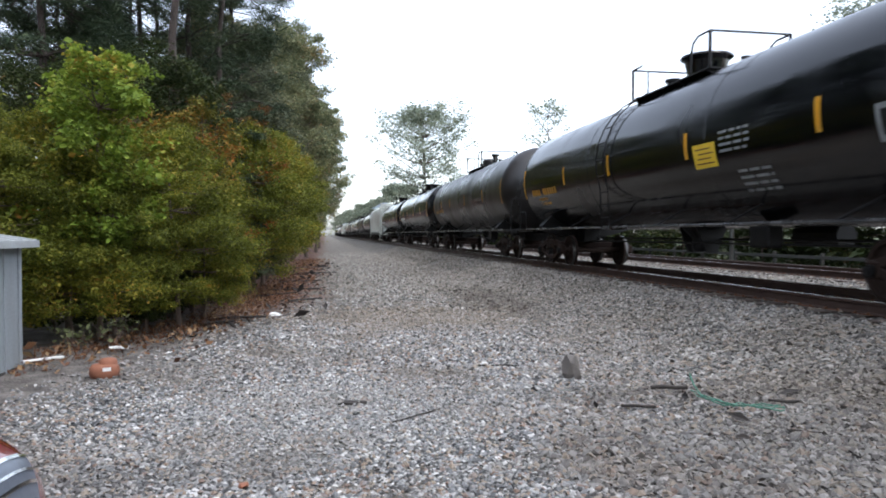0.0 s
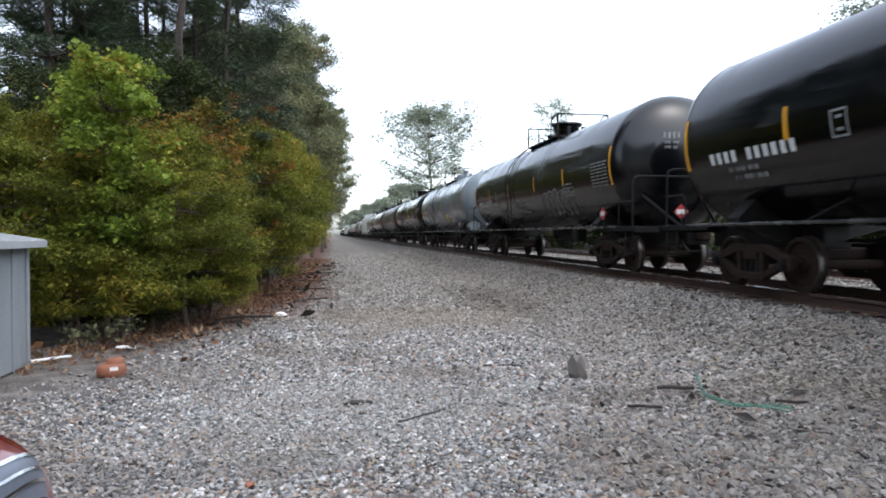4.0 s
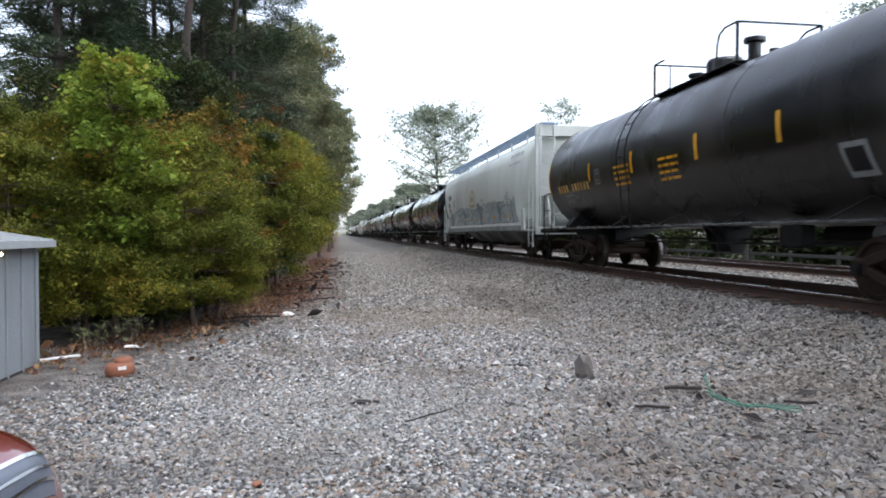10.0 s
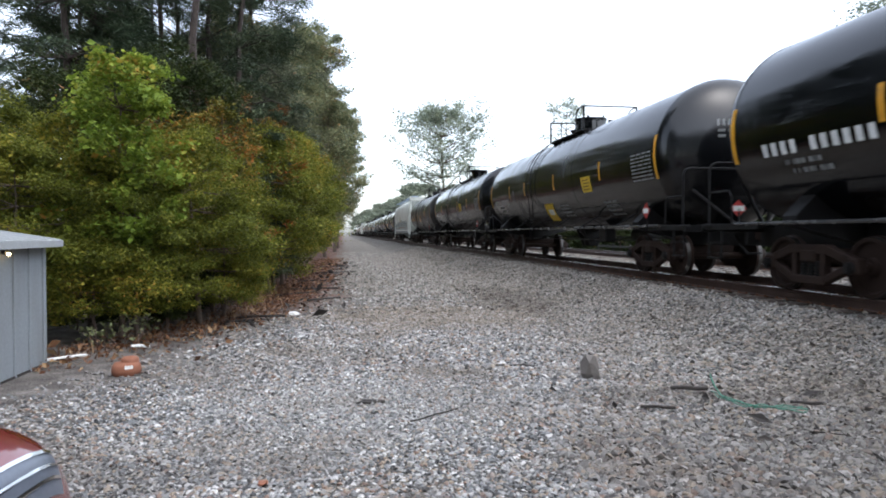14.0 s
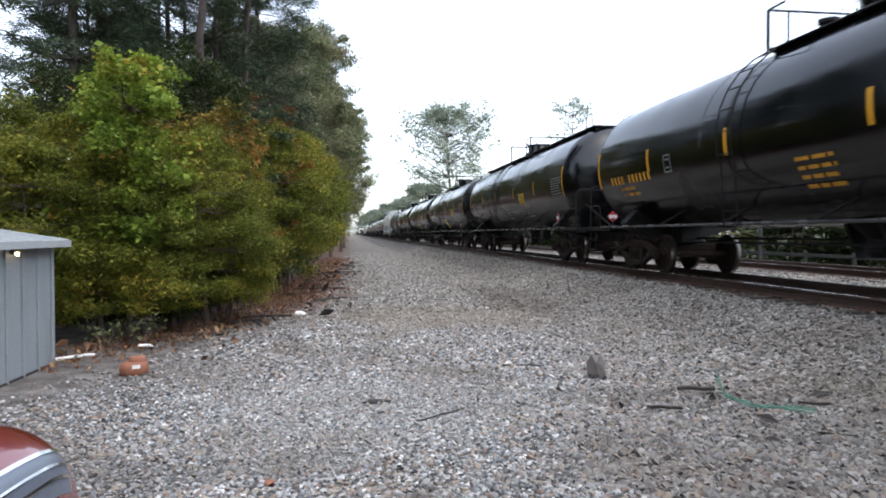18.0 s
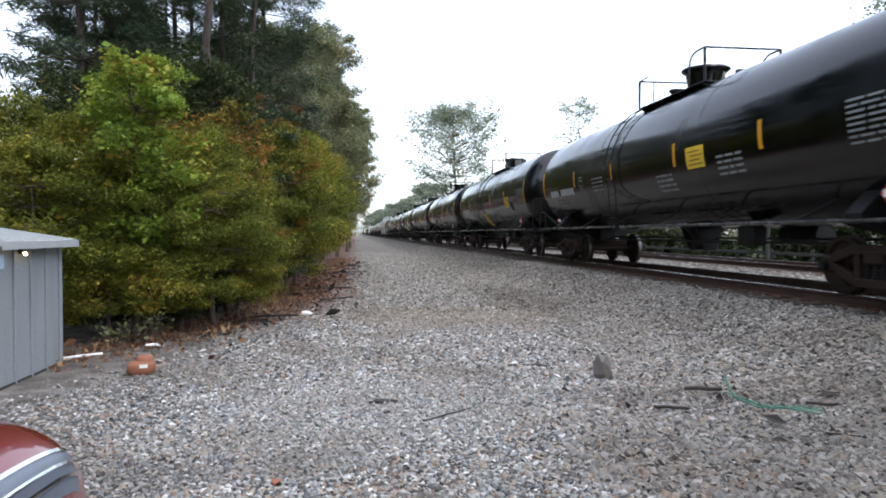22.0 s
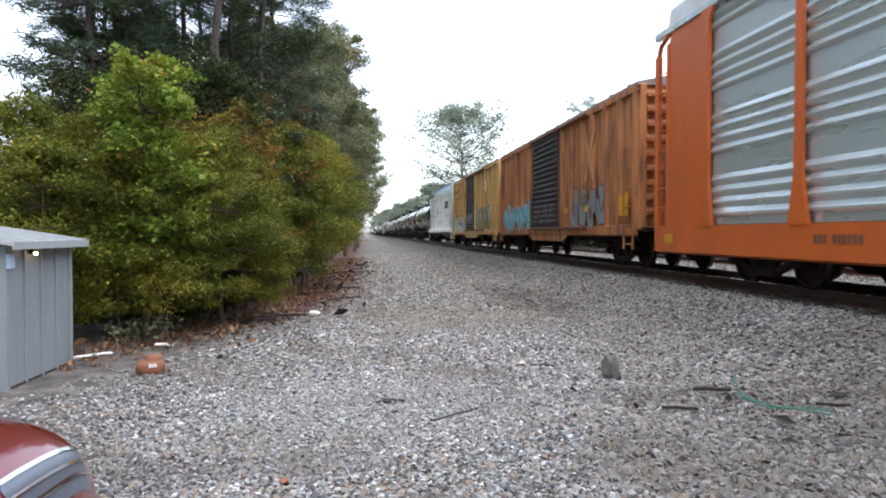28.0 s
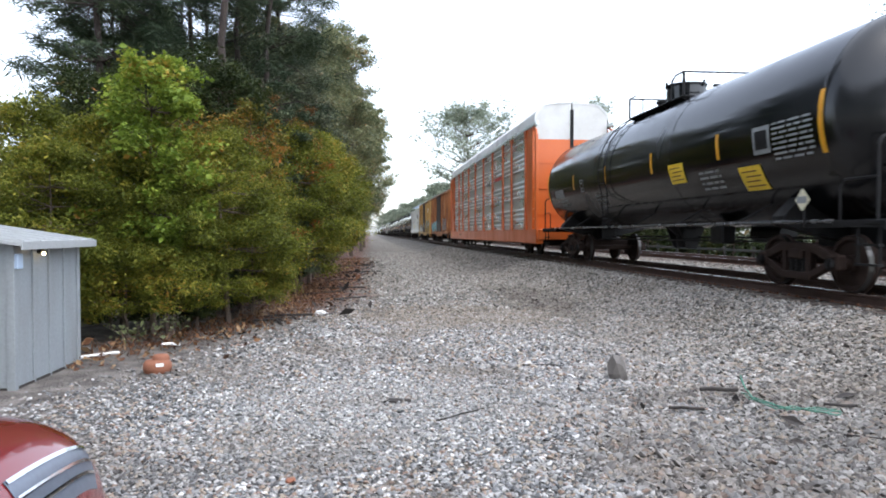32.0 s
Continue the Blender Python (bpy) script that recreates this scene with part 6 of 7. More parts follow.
def tree_parts(seed, height, spread, crown_from, leaf, leaf_size, count, material, bark, trunk_r, clumps=40, kind="broad", gaps=0.5):
    """Meshes for a trunk with limbs, and for a crown of clumps of single leaves at the limbs' ends."""
    r = np.random.default_rng(seed)
    segs, p, steps = [], np.array([0.0, 0, -0.15]), 9
    lean = r.normal(0, 0.02, 2)
    spine = []
    for i in range(steps):
        q = np.array([lean[0] * height * (i + 1) / steps + r.normal(0, 0.006 * height), lean[1] * height * (i + 1) / steps + r.normal(0, 0.006 * height), height * 0.97 * (i + 1) / steps])
        r0, r1 = trunk_r * (1 - 0.9 * i / steps), trunk_r * (1 - 0.9 * (i + 1) / steps)
        segs.append((p, q, r0, r1))
        spine.append(q)
        p = q
    ends = []
    for c in range(clumps):
        h = crown_from + (1 - crown_from) * r.random() ** 0.85
        i = min(int(h * steps), steps - 1)
        base = spine[i]
        t = (h - crown_from) / (1 - crown_from)
        if kind == "pine":
            reach = spread * (0.35 + 0.75 * math.sqrt(max(0.0, 1 - t))) * r.uniform(0.45, 1.0)
            rise = reach * r.uniform(-0.1, 0.3)
        elif kind == "bush":
            reach = spread * math.sqrt(max(0.05, 1 - t ** 1.6)) * r.uniform(0.5, 1.0) * (0.5 + 0.5 * min(1.0, t / 0.3))
            rise = r.uniform(0.0, 0.25) * height * 0.3
        else:
            reach = spread * math.sin(math.pi * min(0.95, 0.18 + 0.75 * t)) ** 0.7 * r.uniform(0.4, 1.0)
            rise = reach * r.uniform(0.25, 0.8)
        a = r.uniform(0, 2 * math.pi)
        start = base * 0.96
        end = np.array([base[0] + reach * math.cos(a), base[1] + reach * math.sin(a), h * height + rise])
        midp = (start + end) / 2 + np.array([0, 0, -0.04 * height if kind != "pine" else 0.02 * height]) * r.uniform(0, 1)
        rr = max(0.012, trunk_r * 0.28 * (1 - 0.6 * t))
        segs += [(start, midp, rr, rr * 0.6), (midp, end, rr * 0.6, rr * 0.2)]
        ends.append((midp, end, reach))
    cen, per = [], max(1, count // clumps)
    for midp, end, reach in ends:
        n1 = per
        size = (0.30 if kind == "pine" else 0.36) * spread * r.uniform(0.55, 1.1)
        o = r.normal(0, 1, (n1, 3))
        o /= np.linalg.norm(o, axis=1)[:, None]
        o *= (r.random(n1) ** gaps)[:, None] * size
        o[:, 2] *= {"pine": 0.45, "bush": 0.5}.get(kind, 0.7)
        # twigs: leaves lie along a few short sprays within each clump
        tw = r.normal(0, 1, (14, 3))
        tw /= np.linalg.norm(tw, axis=1)[:, None]
        k = r.integers(0, 14, n1)
        o = 0.55 * o + 0.55 * tw[k] * (r.random(n1) * size)[:, None] * np.array([1, 1, 0.6])
        back = r.random(n1)[:, None] ** 2
        cen.append(end * (1 - 0.5 * back) + midp * 0.5 * back + o)
    cen = np.concatenate(cen)
    cen = cen[cen[:, 2] > (0.28 if kind == "bush" else 0.05)]
    crown = leaves("crown", cen, leaf_size, material, r, aspect=leaf)
    vs, fs = limb_mesh(segs)
    tm = bpy.data.meshes.new("trunk")
    tm.from_pydata(vs, [], fs)
    tm.materials.append(bark)
    tm.shade_smooth()
    return tm, crown


def plant(parts, name, x, y, turn, scale, label, category, group=""):
    z = float(ground_z(x, y))
    t = thing(name, Matrix.LocRotScale((x, y, z - 0.03), Euler((0, 0, turn)), (scale,) * 3), label, category, group)
    for nm, me in zip(("trunk", "crown"), parts):
        o = new(nm, me)
        o.parent = t
    return t


def by_bearing(deg, dist):
    """Place at a bearing to the right of the line, seen from the camera's stand."""
    return dist * math.sin(radians(deg)), dist * math.cos(radians(deg))


def build_woods():
    r = np.random.default_rng(21)
    bright = tree_parts(1, 5.2, 1.35, 0.22, 0.75, 0.078, 15000, BRIGHT_LEAF, BARK, 0.06, 60, "broad")
    bush_a = tree_parts(2, 3.1, 1.7, 0.15, 0.5, 0.048, 42000, GREEN_LEAF, BARK, 0.05, 80, "bush")
    bush_b = tree_parts(3, 3.7, 1.8, 0.15, 0.5, 0.050, 42000, GREEN_LEAF, BARK, 0.06, 80, "bush")
    turn_a = tree_parts(4, 3.9, 1.3, 0.15, 0.5, 0.07, 13000, TURNING_LEAF, BARK, 0.05, 55, "bush")
    cedar = tree_parts(15, 6.2, 1.5, 0.08, 0.25, 0.11, 16000, PINE_NEEDLE, BARK, 0.08, 80, "pine")
    dark = tree_parts(5, 6.0, 2.1, 0.12, 0.5, 0.09, 18000, DARK_LEAF, BARK, 0.09, 80, "broad")
    tall = tree_parts(6, 15, 3.7, 0.16, 0.55, 0.14, 30000, DULL_HAZE_LEAF, BARK, 0.2, 60, "broad", 0.4)
    tall_b = tree_parts(26, 15, 3.4, 0.2, 0.55, 0.14, 26000, GREY_LEAF, BARK, 0.17, 42, "broad", 0.4)
    vine = tree_parts(27, 7.4, 1.35, 0.3, 0.55, 0.085, 9000, RUST_LEAF, BARK, 0.07, 48, "broad")
    # dark filler shrub; its leaf colour gives the shade below the bushes
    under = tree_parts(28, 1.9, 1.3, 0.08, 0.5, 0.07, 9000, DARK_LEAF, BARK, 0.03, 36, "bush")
    dense = tree_parts(29, 17, 3.0, 0.06, 0.09, 0.27, 36000, PINE_NEEDLE, PINE_BARK, 0.17, 110, "pine")
    pine_a = tree_parts(7, 19, 3.3, 0.18, 0.075, 0.27, 30000, PINE_NEEDLE, PINE_BARK, 0.15, 80, "pine")
    pine_b = tree_parts(8, 22, 3.6, 0.22, 0.075, 0.28, 30000, PINE_NEEDLE, PINE_BARK, 0.16, 80, "pine")
    pine_c = tree_parts(10, 22, 3.2, 0.46, 0.075, 0.27, 20000, PINE_NEEDLE, PINE_BARK, 0.15, 70, "pine")
    slim = tree_parts(9, 6.0, 1.3, 0.35, 0.6, 0.085, 6000, TURNING_LEAF, BARK, 0.06, 45, "broad")
    plant(bright, "young_tree", -3.4, 11.2, 0.4, 0.83, "young tree with bright yellow-green leaves at the woods' edge", "tree")
    for x, y, s, m in ((-4.6, 10.6, 0.9, bush_a), (-3.2, 11.3, 0.85, bush_a), (-2.5, 12.6, 0.9, bush_b), (-4.2, 12.2, 1.0, bush_b), (-5.5, 12.2, 1.0, bush_b), (-2.6, 14.4, 0.8, bush_a), (-3.7, 10.9, 0.6, bush_a), (-2.9, 11.9, 0.65, bush_a),
                       (-3.0, 16.0, 0.95, bush_b), (-2.9, 18.2, 1.0, bush_b), (-6.4, 13.6, 0.9, bush_a), (-2.9, 21.0, 1.05, bush_b), (-2.8, 24.5, 1.15, bush_b), (-2.7, 28.5, 1.2, bush_b), (-2.2, 13.3, 0.6, bush_a),
                       (-2.6, 33.5, 1.3, bush_b), (-2.4, 39.5, 1.4, bush_b), (-2.2, 46.5, 1.5, bush_b), (-8.5, 17.5, 0.8, bush_b), (-10.5, 21, 0.9, bush_b), (-13.5, 26, 0.9, bush_b)):
        plant(m, "bush", x, y, r.uniform(0, 6.28), s, "dense olive-green leafy bush at the woods' edge", "bush", "bushes at the woods' edge")
    for x, y, s in ((-3.2, 14.8, 1.0), (-3.0, 17.2, 1.0), (-2.9, 22.5, 1.1), (-2.8, 30.0, 1.25), (-2.3, 42.0, 1.3), (-2.6, 15.4, 0.8), (-2.7, 19.6, 0.95)):
        plant(turn_a, "bush", x, y, r.uniform(0, 6.28), s, "bush with leaves turning orange and red", "bush", "bushes at the woods' edge")
    for b, d, s in ((-9.6, 15.5, 0.72), (-14.5, 15.5, 0.7)):
        plant(slim, "young_tree", *by_bearing(b, d), r.uniform(0, 6.28), s, "slim young tree with yellowing leaves", "tree", "young trees")
    for b, d, s in ((-8.2, 18.5, 0.95), (-6.6, 20.5, 0.85), (-10.2, 19.5, 0.9)):
        plant(cedar, "cedar_tree", *by_bearing(b, d), r.uniform(0, 6.28), s, "dark bluish green cedar among the trees", "cedar", "cedars of the woods")
    for b, d, s in ((-19.0, 17.0, 0.8), (-15.0, 18.5, 0.95), (-12.5, 17.5, 0.9), (-17.5, 22.0, 1.0), (-20.5, 19.0, 0.9)):
        plant(dark, "tree", *by_bearing(b, d), r.uniform(0, 6.28), s, "dark green broadleaf tree in the woods", "tree", "trees of the woods")
    for m, b, d, s in ((bush_b, -6.0, 19.0, 1.15), (turn_a, -5.6, 20.0, 1.15), (bush_b, -5.0, 22.5, 1.25), (turn_a, -4.6, 25.5, 1.3), (bush_b, -4.2, 28.0, 1.45), (turn_a, -3.8, 32.0, 1.4)):
        plant(m, "bush", *by_bearing(b, d), r.uniform(0, 6.28), s, "tall olive and orange bush at the woods' edge", "bush", "bushes at the woods' edge")
    for x, y, s in ((-5.2, 31, 0.72), (-4.9, 36, 0.78), (-3.6, 39, 0.82), (-2.9, 44, 0.95), (-2.5, 50, 1.04), (-1.3, 50, 0.75), (-0.8, 62, 0.85), (-0.6, 80, 1.0), (-2.2, 57, 1.04), (-2.0, 65, 1.02), (-1.9, 75, 1.0), (-1.9, 86, 0.95), (-2.3, 100, 0.9), (-2.3, 118, 0.85),
                    (-2.3, 142, 0.85), (-2.3, 166, 0.9), (-2.3, 196, 0.9), (-2.3, 231, 0.95), (-2.3, 280, 1.0), (-2.3, 340, 1.0), (-6.5, 44, 0.85), (-6.0, 60, 0.9)):
        plant(tall_b if int(y) % 3 == 0 else tall, "tree", x, y, r.uniform(0, 6.28), s, "tall dull green broadleaf tree along the line", "tree", "trees of the woods")
    for i, (m, b, d, s) in enumerate(((pine_c, -11.76, 19.5, 0.95), (pine_a, -16.8, 24.0, 0.95), (pine_b, -18.6, 28.5, 0.9), (pine_a, -14.0, 26.0, 1.0), (pine_b, -8.4, 25.0, 0.88), (pine_c, -7.4, 31.0, 1.0),
                                      (pine_b, -11.0, 28.0, 1.0), (pine_a, -8.2, 31.0, 0.95), (pine_a, -12.9, 31.0, 1.0), (pine_b, -18.8, 37.0, 0.95),
                                      (pine_a, -7.6, 37.0, 0.9), (pine_a, -14.6, 39.0, 1.1), (pine_a, -20.2, 31.0, 0.85), (dense, -20.3, 22.0, 0.92), (dense, -18.6, 24.0, 1.0)  )):
        plant(m, "pine_tree", *by_bearing(b, d), r.uniform(0, 6.28), s, "tall dark pine with a bare brown trunk", "pine tree", "pines of the woods")
    # two added rows behind the nearer trees, to block sky from the far train
    for i in range(44):
        plant((tall_b, tall)[i % 2], "tree", -5.0 + r.uniform(-0.8, 0.8), 70 + 6.2 * i, r.uniform(0, 6.28), r.uniform(1.15, 1.4), "tall tree added behind the woods' edge to shade the far cars", "tree", "trees of the woods")
    for i in range(36):
        plant((tall, tall_b, pine_a)[i % 3], "tree", -7.5 + r.uniform(-1.5, 1.5), 66 + 9.5 * i, r.uniform(0, 6.28), (1.15, 1.15, 0.95)[i % 3], "tall hidden tree added along the line to darken far reflections", "tree", "trees of the woods")
    for b, d, s in ((-10.3, 18.5, 0.66), (-8.9, 20.5, 0.74), (-5.9, 25.0, 0.8)):
        plant(vine, "tree", *by_bearing(b, d), r.uniform(0, 6.28), s, "slender tree with rusty brown autumn leaves", "tree", "trees of the woods")
    # row of added dark shrubs in place of shade at the bushes' feet
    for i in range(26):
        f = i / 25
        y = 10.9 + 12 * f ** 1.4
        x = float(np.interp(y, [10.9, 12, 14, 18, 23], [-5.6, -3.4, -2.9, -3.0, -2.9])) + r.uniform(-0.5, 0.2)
        plant(under, "shrub", x, y + r.uniform(0, 0.6), r.uniform(0, 6.28), r.uniform(0.6, 0.95), "dark low shrub added to stand for the shade under the bushes", "shrub", "undergrowth of the woods")
    lone = tree_parts(11, 21.0, 9.0, 0.30, 0.6, 0.30, 21000, HAZE_LEAF, BARK, 0.34, 130, "broad", 0.5)
    bare = tree_parts(12, 22, 5.4, 0.35, 0.6, 0.3, 3000, HAZE_LEAF, BARK, 0.22, 60, "broad", 0.6)
    plant(lone, "tree", 19, 130, 1.0, 1.16, "lone green tree with an open crown beyond the tracks, leaf colour paled for haze", "tree", "trees beyond the tracks")
    plant(bare, "tree", 28, 83, 2.0, 0.80, "thin tree with sparse leaves beyond the tracks, leaf colour paled for haze", "tree", "trees beyond the tracks")
    plant(lone, "tree", 33, 33, 3.0, 0.74, "tall tree with an open green crown beyond the tracks", "tree", "trees beyond the tracks")
    far = tree_parts(13, 14, 6.0, 0.1, 0.6, 0.5, 7000, HAZE_LEAF, BARK, 0.3, 60, "broad")
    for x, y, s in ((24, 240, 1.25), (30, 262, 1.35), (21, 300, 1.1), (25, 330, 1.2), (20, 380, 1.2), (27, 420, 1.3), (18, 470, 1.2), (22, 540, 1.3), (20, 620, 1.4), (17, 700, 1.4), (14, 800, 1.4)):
        plant(far, "tree", x, y, r.uniform(0, 6.28), s, "far green tree beyond the tracks, leaf colour paled for haze", "tree", "trees beyond the tracks")
    # unseen trees added behind and beside the stand to darken the tanks' reflections
    for i in range(22):
        a = radians(-62 - 9.5 * i)
        d = 14 + r.uniform(0, 4)
        if d * math.sin(a) < 4:
            plant((dark, tall, pine_a)[i % 3], "tree", d * math.sin(a), d * math.cos(a), r.uniform(0, 6.28), (2.3, 1.1, 0.9)[i % 3], "unseen dark tree added round the lot to darken reflections", "tree", "trees round the lot")
    # growth beyond the second track
    for i in range(30):
        plant(dark, "tree", 26.0 + r.uniform(0, 4), 3 + 4.5 * i + r.uniform(-1, 1), r.uniform(0, 6.28), r.uniform(0.75, 1.0), "low dark green tree beyond the second track", "tree", "trees beyond the tracks")
    hedge = tree_parts(14, 2.2, 1.5, 0.05, 0.5, 0.13, 3600, DARK_LEAF, BARK, 0.03, 30, "bush")
    for i in range(64):
        plant(hedge, "shrub", 19.0 + r.uniform(0, 4), 2 + 2.2 * i + r.uniform(-0.8, 0.8), r.uniform(0, 6.28), r.uniform(1.4, 2.1), "low green shrub beyond the second track", "shrub", "shrubs beyond the tracks")

# ---- shed, parked car and litter ----
SHED = surface("grey_painted_sheet_metal", (0.27, 0.295, 0.31), 0.5, 0.1, dirt=(0.19, 0.19, 0.185), dirt_amount=0.5, dirt_scale=1.4, streak=(1.5, 1.5, 0.35), grain=30, bump=0.06)
SHED_ROOF = surface("pale_roof_sheet", (0.40, 0.42, 0.43), 0.4, 0.2, dirt=(0.34, 0.34, 0.33), dirt_amount=0.4, dirt_scale=2, grain=30, bump=0.06)
CAR_RED = surface("metallic_red_paint", (0.17, 0.012, 0.014), 0.25, 0.2, dirt=(0.28, 0.10, 0.09), dirt_amount=0.12, dirt_scale=2, grain=200, bump=0.0, coat=1.0, speckle=0.05)
CAR_RED.node_tree.nodes["Principled BSDF"].inputs["Coat Roughness"].default_value = 0.03
CHROME = surface("chrome", (0.8, 0.8, 0.82), 0.12, 1.0, dirt_amount=0.1, grain=60, bump=0.0)
BLACK_PLASTIC = surface("black_plastic", (0.02, 0.02, 0.022), 0.5, bump=0.1)
RUBBER = surface("tyre_rubber", (0.022, 0.022, 0.022), 0.85, bump=0.2)
LAMP_GREY = surface("headlamp_housing", (0.16, 0.18, 0.22), 0.25, 0.4, dirt_amount=0.2, bump=0.02)
CLAY = surface("faded_orange_plastic", (0.22, 0.085, 0.045), 0.75, dirt=(0.24, 0.10, 0.06), dirt_amount=0.5, dirt_scale=8, grain=40, bump=0.1)
PAPER = surface("white_litter", (0.75, 0.75, 0.73), 0.6, dirt=(0.5, 0.48, 0.44), dirt_amount=0.4, dirt_scale=12, bump=0.1)
DARK_WOOD = surface("dark_weathered_wood", (0.028, 0.024, 0.022), 0.9, dirt=(0.06, 0.05, 0.042), dirt_amount=0.5, dirt_scale=8, grain=40, bump=0.4)
GREY_RAG = surface("grey_plastic_sheet", (0.11, 0.098, 0.09), 0.6, dirt=(0.15, 0.14, 0.13), dirt_amount=0.5, dirt_scale=8, bump=0.2)
TWINE = surface("green_plastic_twine", (0.05, 0.17, 0.12), 0.6, dirt=(0.13, 0.2, 0.16), dirt_amount=0.5, dirt_scale=10, bump=0.1)
POLE_WOOD = surface("grey_pole_wood", (0.035, 0.031, 0.027), 0.9, dirt=(0.03, 0.05, 0.045), dirt_amount=0.6, dirt_scale=3, streak=(4, 4, 0.4), grain=30, bump=0.4)
GLASS = bpy.data.materials.new("tinted_glass")
GLASS.use_nodes = True
GLASS.node_tree.nodes["Principled BSDF"].inputs["Base Color"].default_value = (0.02, 0.025, 0.03, 1)
GLASS.node_tree.nodes["Principled BSDF"].inputs["Roughness"].default_value = 0.05
BULB = bpy.data.materials.new("warm_bulb")
BULB.use_nodes = True
BULB.node_tree.nodes["Principled BSDF"].inputs["Emission Color"].default_value = (1.0, 0.72, 0.36, 1)
BULB.node_tree.nodes["Principled BSDF"].inputs["Emission Strength"].default_value = 7.0


def build_shed():
    x0, x1, y0, y1, ze = -5.8, -3.66, 7.5, 9.07, 1.53
    cx, cy = (x0 + x1) / 2, (y0 + y1) / 2
    t = thing("shed", pose(cx, cy, 0), "small grey sheet-metal shed with a low sloped roof", "shed")
    hx, hy = (x1 - x0) / 2, (y1 - y0) / 2
    slope = 0.16
    # walls: ribbed sheets of their own on each side
    for nm, a, b in (("wall_east", (hx, -hy), (hx, hy)), ("wall_south", (-hx, -hy), (hx, -hy)), ("wall_north", (-hx, hy), (hx, hy)), ("wall_west", (-hx, -hy), (-hx, hy))):
        a, b = Vector(a), Vector(b)
        bm = bmesh.new()
        d = (b - a).normalized()
        nrm = Vector((d.y, -d.x))
        if nrm.dot(a + b) < 0:
            nrm = -nrm
        def top(p):
            return ze + slope * (hx - p.x)
        v = []
        for p in (a, b):
            for off in (0, -0.03):
                q = p + nrm * off
                v += [bm.verts.new((q.x, q.y, 0.0)), bm.verts.new((q.x, q.y, top(p)))]
        for f in ((0, 1, 5, 4), (2, 3, 7, 6), (0, 1, 3, 2), (4, 5, 7, 6), (1, 3, 7, 5), (0, 2, 6, 4)):
            bm.faces.new([v[i] for i in f])
        bmesh.ops.recalc_face_normals(bm, faces=bm.faces)
        w = part("wall", bm, SHED, t)
        n = max(3, int((b - a).length / 0.36))
        for k in range(n + 1):
            p = a + (b - a) * (0.02 + 0.96 * k / n)
            bm = bmesh.new()
            c = p + nrm * 0.011
            sx, sy = (0.022, 0.035) if abs(nrm.x) > 0.5 else (0.035, 0.022)
            box(bm, (c.x, c.y, (top(p) + 0.02) / 2), (sx, sy, top(p) - 0.03), 0.004)
            part("wall_rib", bm, SHED, w)
    for sx in (-1, 1):
        for sy in (-1, 1):
            bm = bmesh.new()
            h = ze + slope * (hx - sx * hx)
            box(bm, (sx * (hx - 0.01), sy * (hy - 0.01), h / 2), (0.07, 0.07, h - 0.01), 0.006)
            part("corner_trim", bm, SHED, t)
    bm = bmesh.new()
    o = 0.16
    v = [bm.verts.new((x, y, ze + 0.015 + slope * (hx - x) + dz)) for dz in (0, 0.035) for x, y in ((-hx - o, -hy - o), (hx + o, -hy - o), (hx + o, hy + o), (-hx - o, hy + o))]
    for f in ((0, 1, 2, 3), (4, 5, 6, 7), (0, 1, 5, 4), (1, 2, 6, 5), (2, 3, 7, 6), (3, 0, 4, 7)):
        bm.faces.new([v[i] for i in f])
    bmesh.ops.recalc_face_normals(bm, faces=bm.faces)
    roof = part("roof", bm, SHED_ROOF, t)
    for k in range(6):
        bm = bmesh.new()
        y = -hy - o + 0.06 + k * (2 * (hy + o) - 0.12) / 5
        prism(bm, [(-hx - o, ze + 0.05 + slope * (2 * hx + o)), (hx + o, ze + 0.05 - slope * o), (hx + o, ze + 0.075 - slope * o), (-hx - o, ze + 0.075 + slope * (2 * hx + o))], y - 0.018, y + 0.018)
        part("roof_seam", bm, SHED_ROOF, roof)
    bm = bmesh.new()
    box(bm, (hx + o + 0.008, 0, ze - 0.005), (0.016, 2 * (hy + o), 0.085), 0.002)
    part("fascia", bm, SHED_ROOF, roof)
    # lamp under the eave
    bm = bmesh.new()
    rod(bm, (hx + 0.005, -0.24, 1.46), (hx + 0.05, -0.24, 1.45), 0.035, 12)
    part("lamp_base", bm, BLACK_PLASTIC, t)
    bm = bmesh.new()
    bmesh.ops.create_uvsphere(bm, u_segments=14, v_segments=8, radius=0.019, matrix=Matrix.Translation((hx + 0.066, -0.24, 1.425)))
    part("lamp_bulb", bm, BULB, t, "glowing warm bulb", True)
    bm = bmesh.new()
    box(bm, (hx + 0.03, -0.74, 1.36), (0.06, 0.12, 0.16), 0.01)
    part("meter_box", bm, GALV, t)
    bm = bmesh.new()
    box(bm, (0, 0, 0.02), (2 * hx + 0.04, 2 * hy + 0.04, 0.06))
    part("foundation", bm, DARK_WOOD, t)


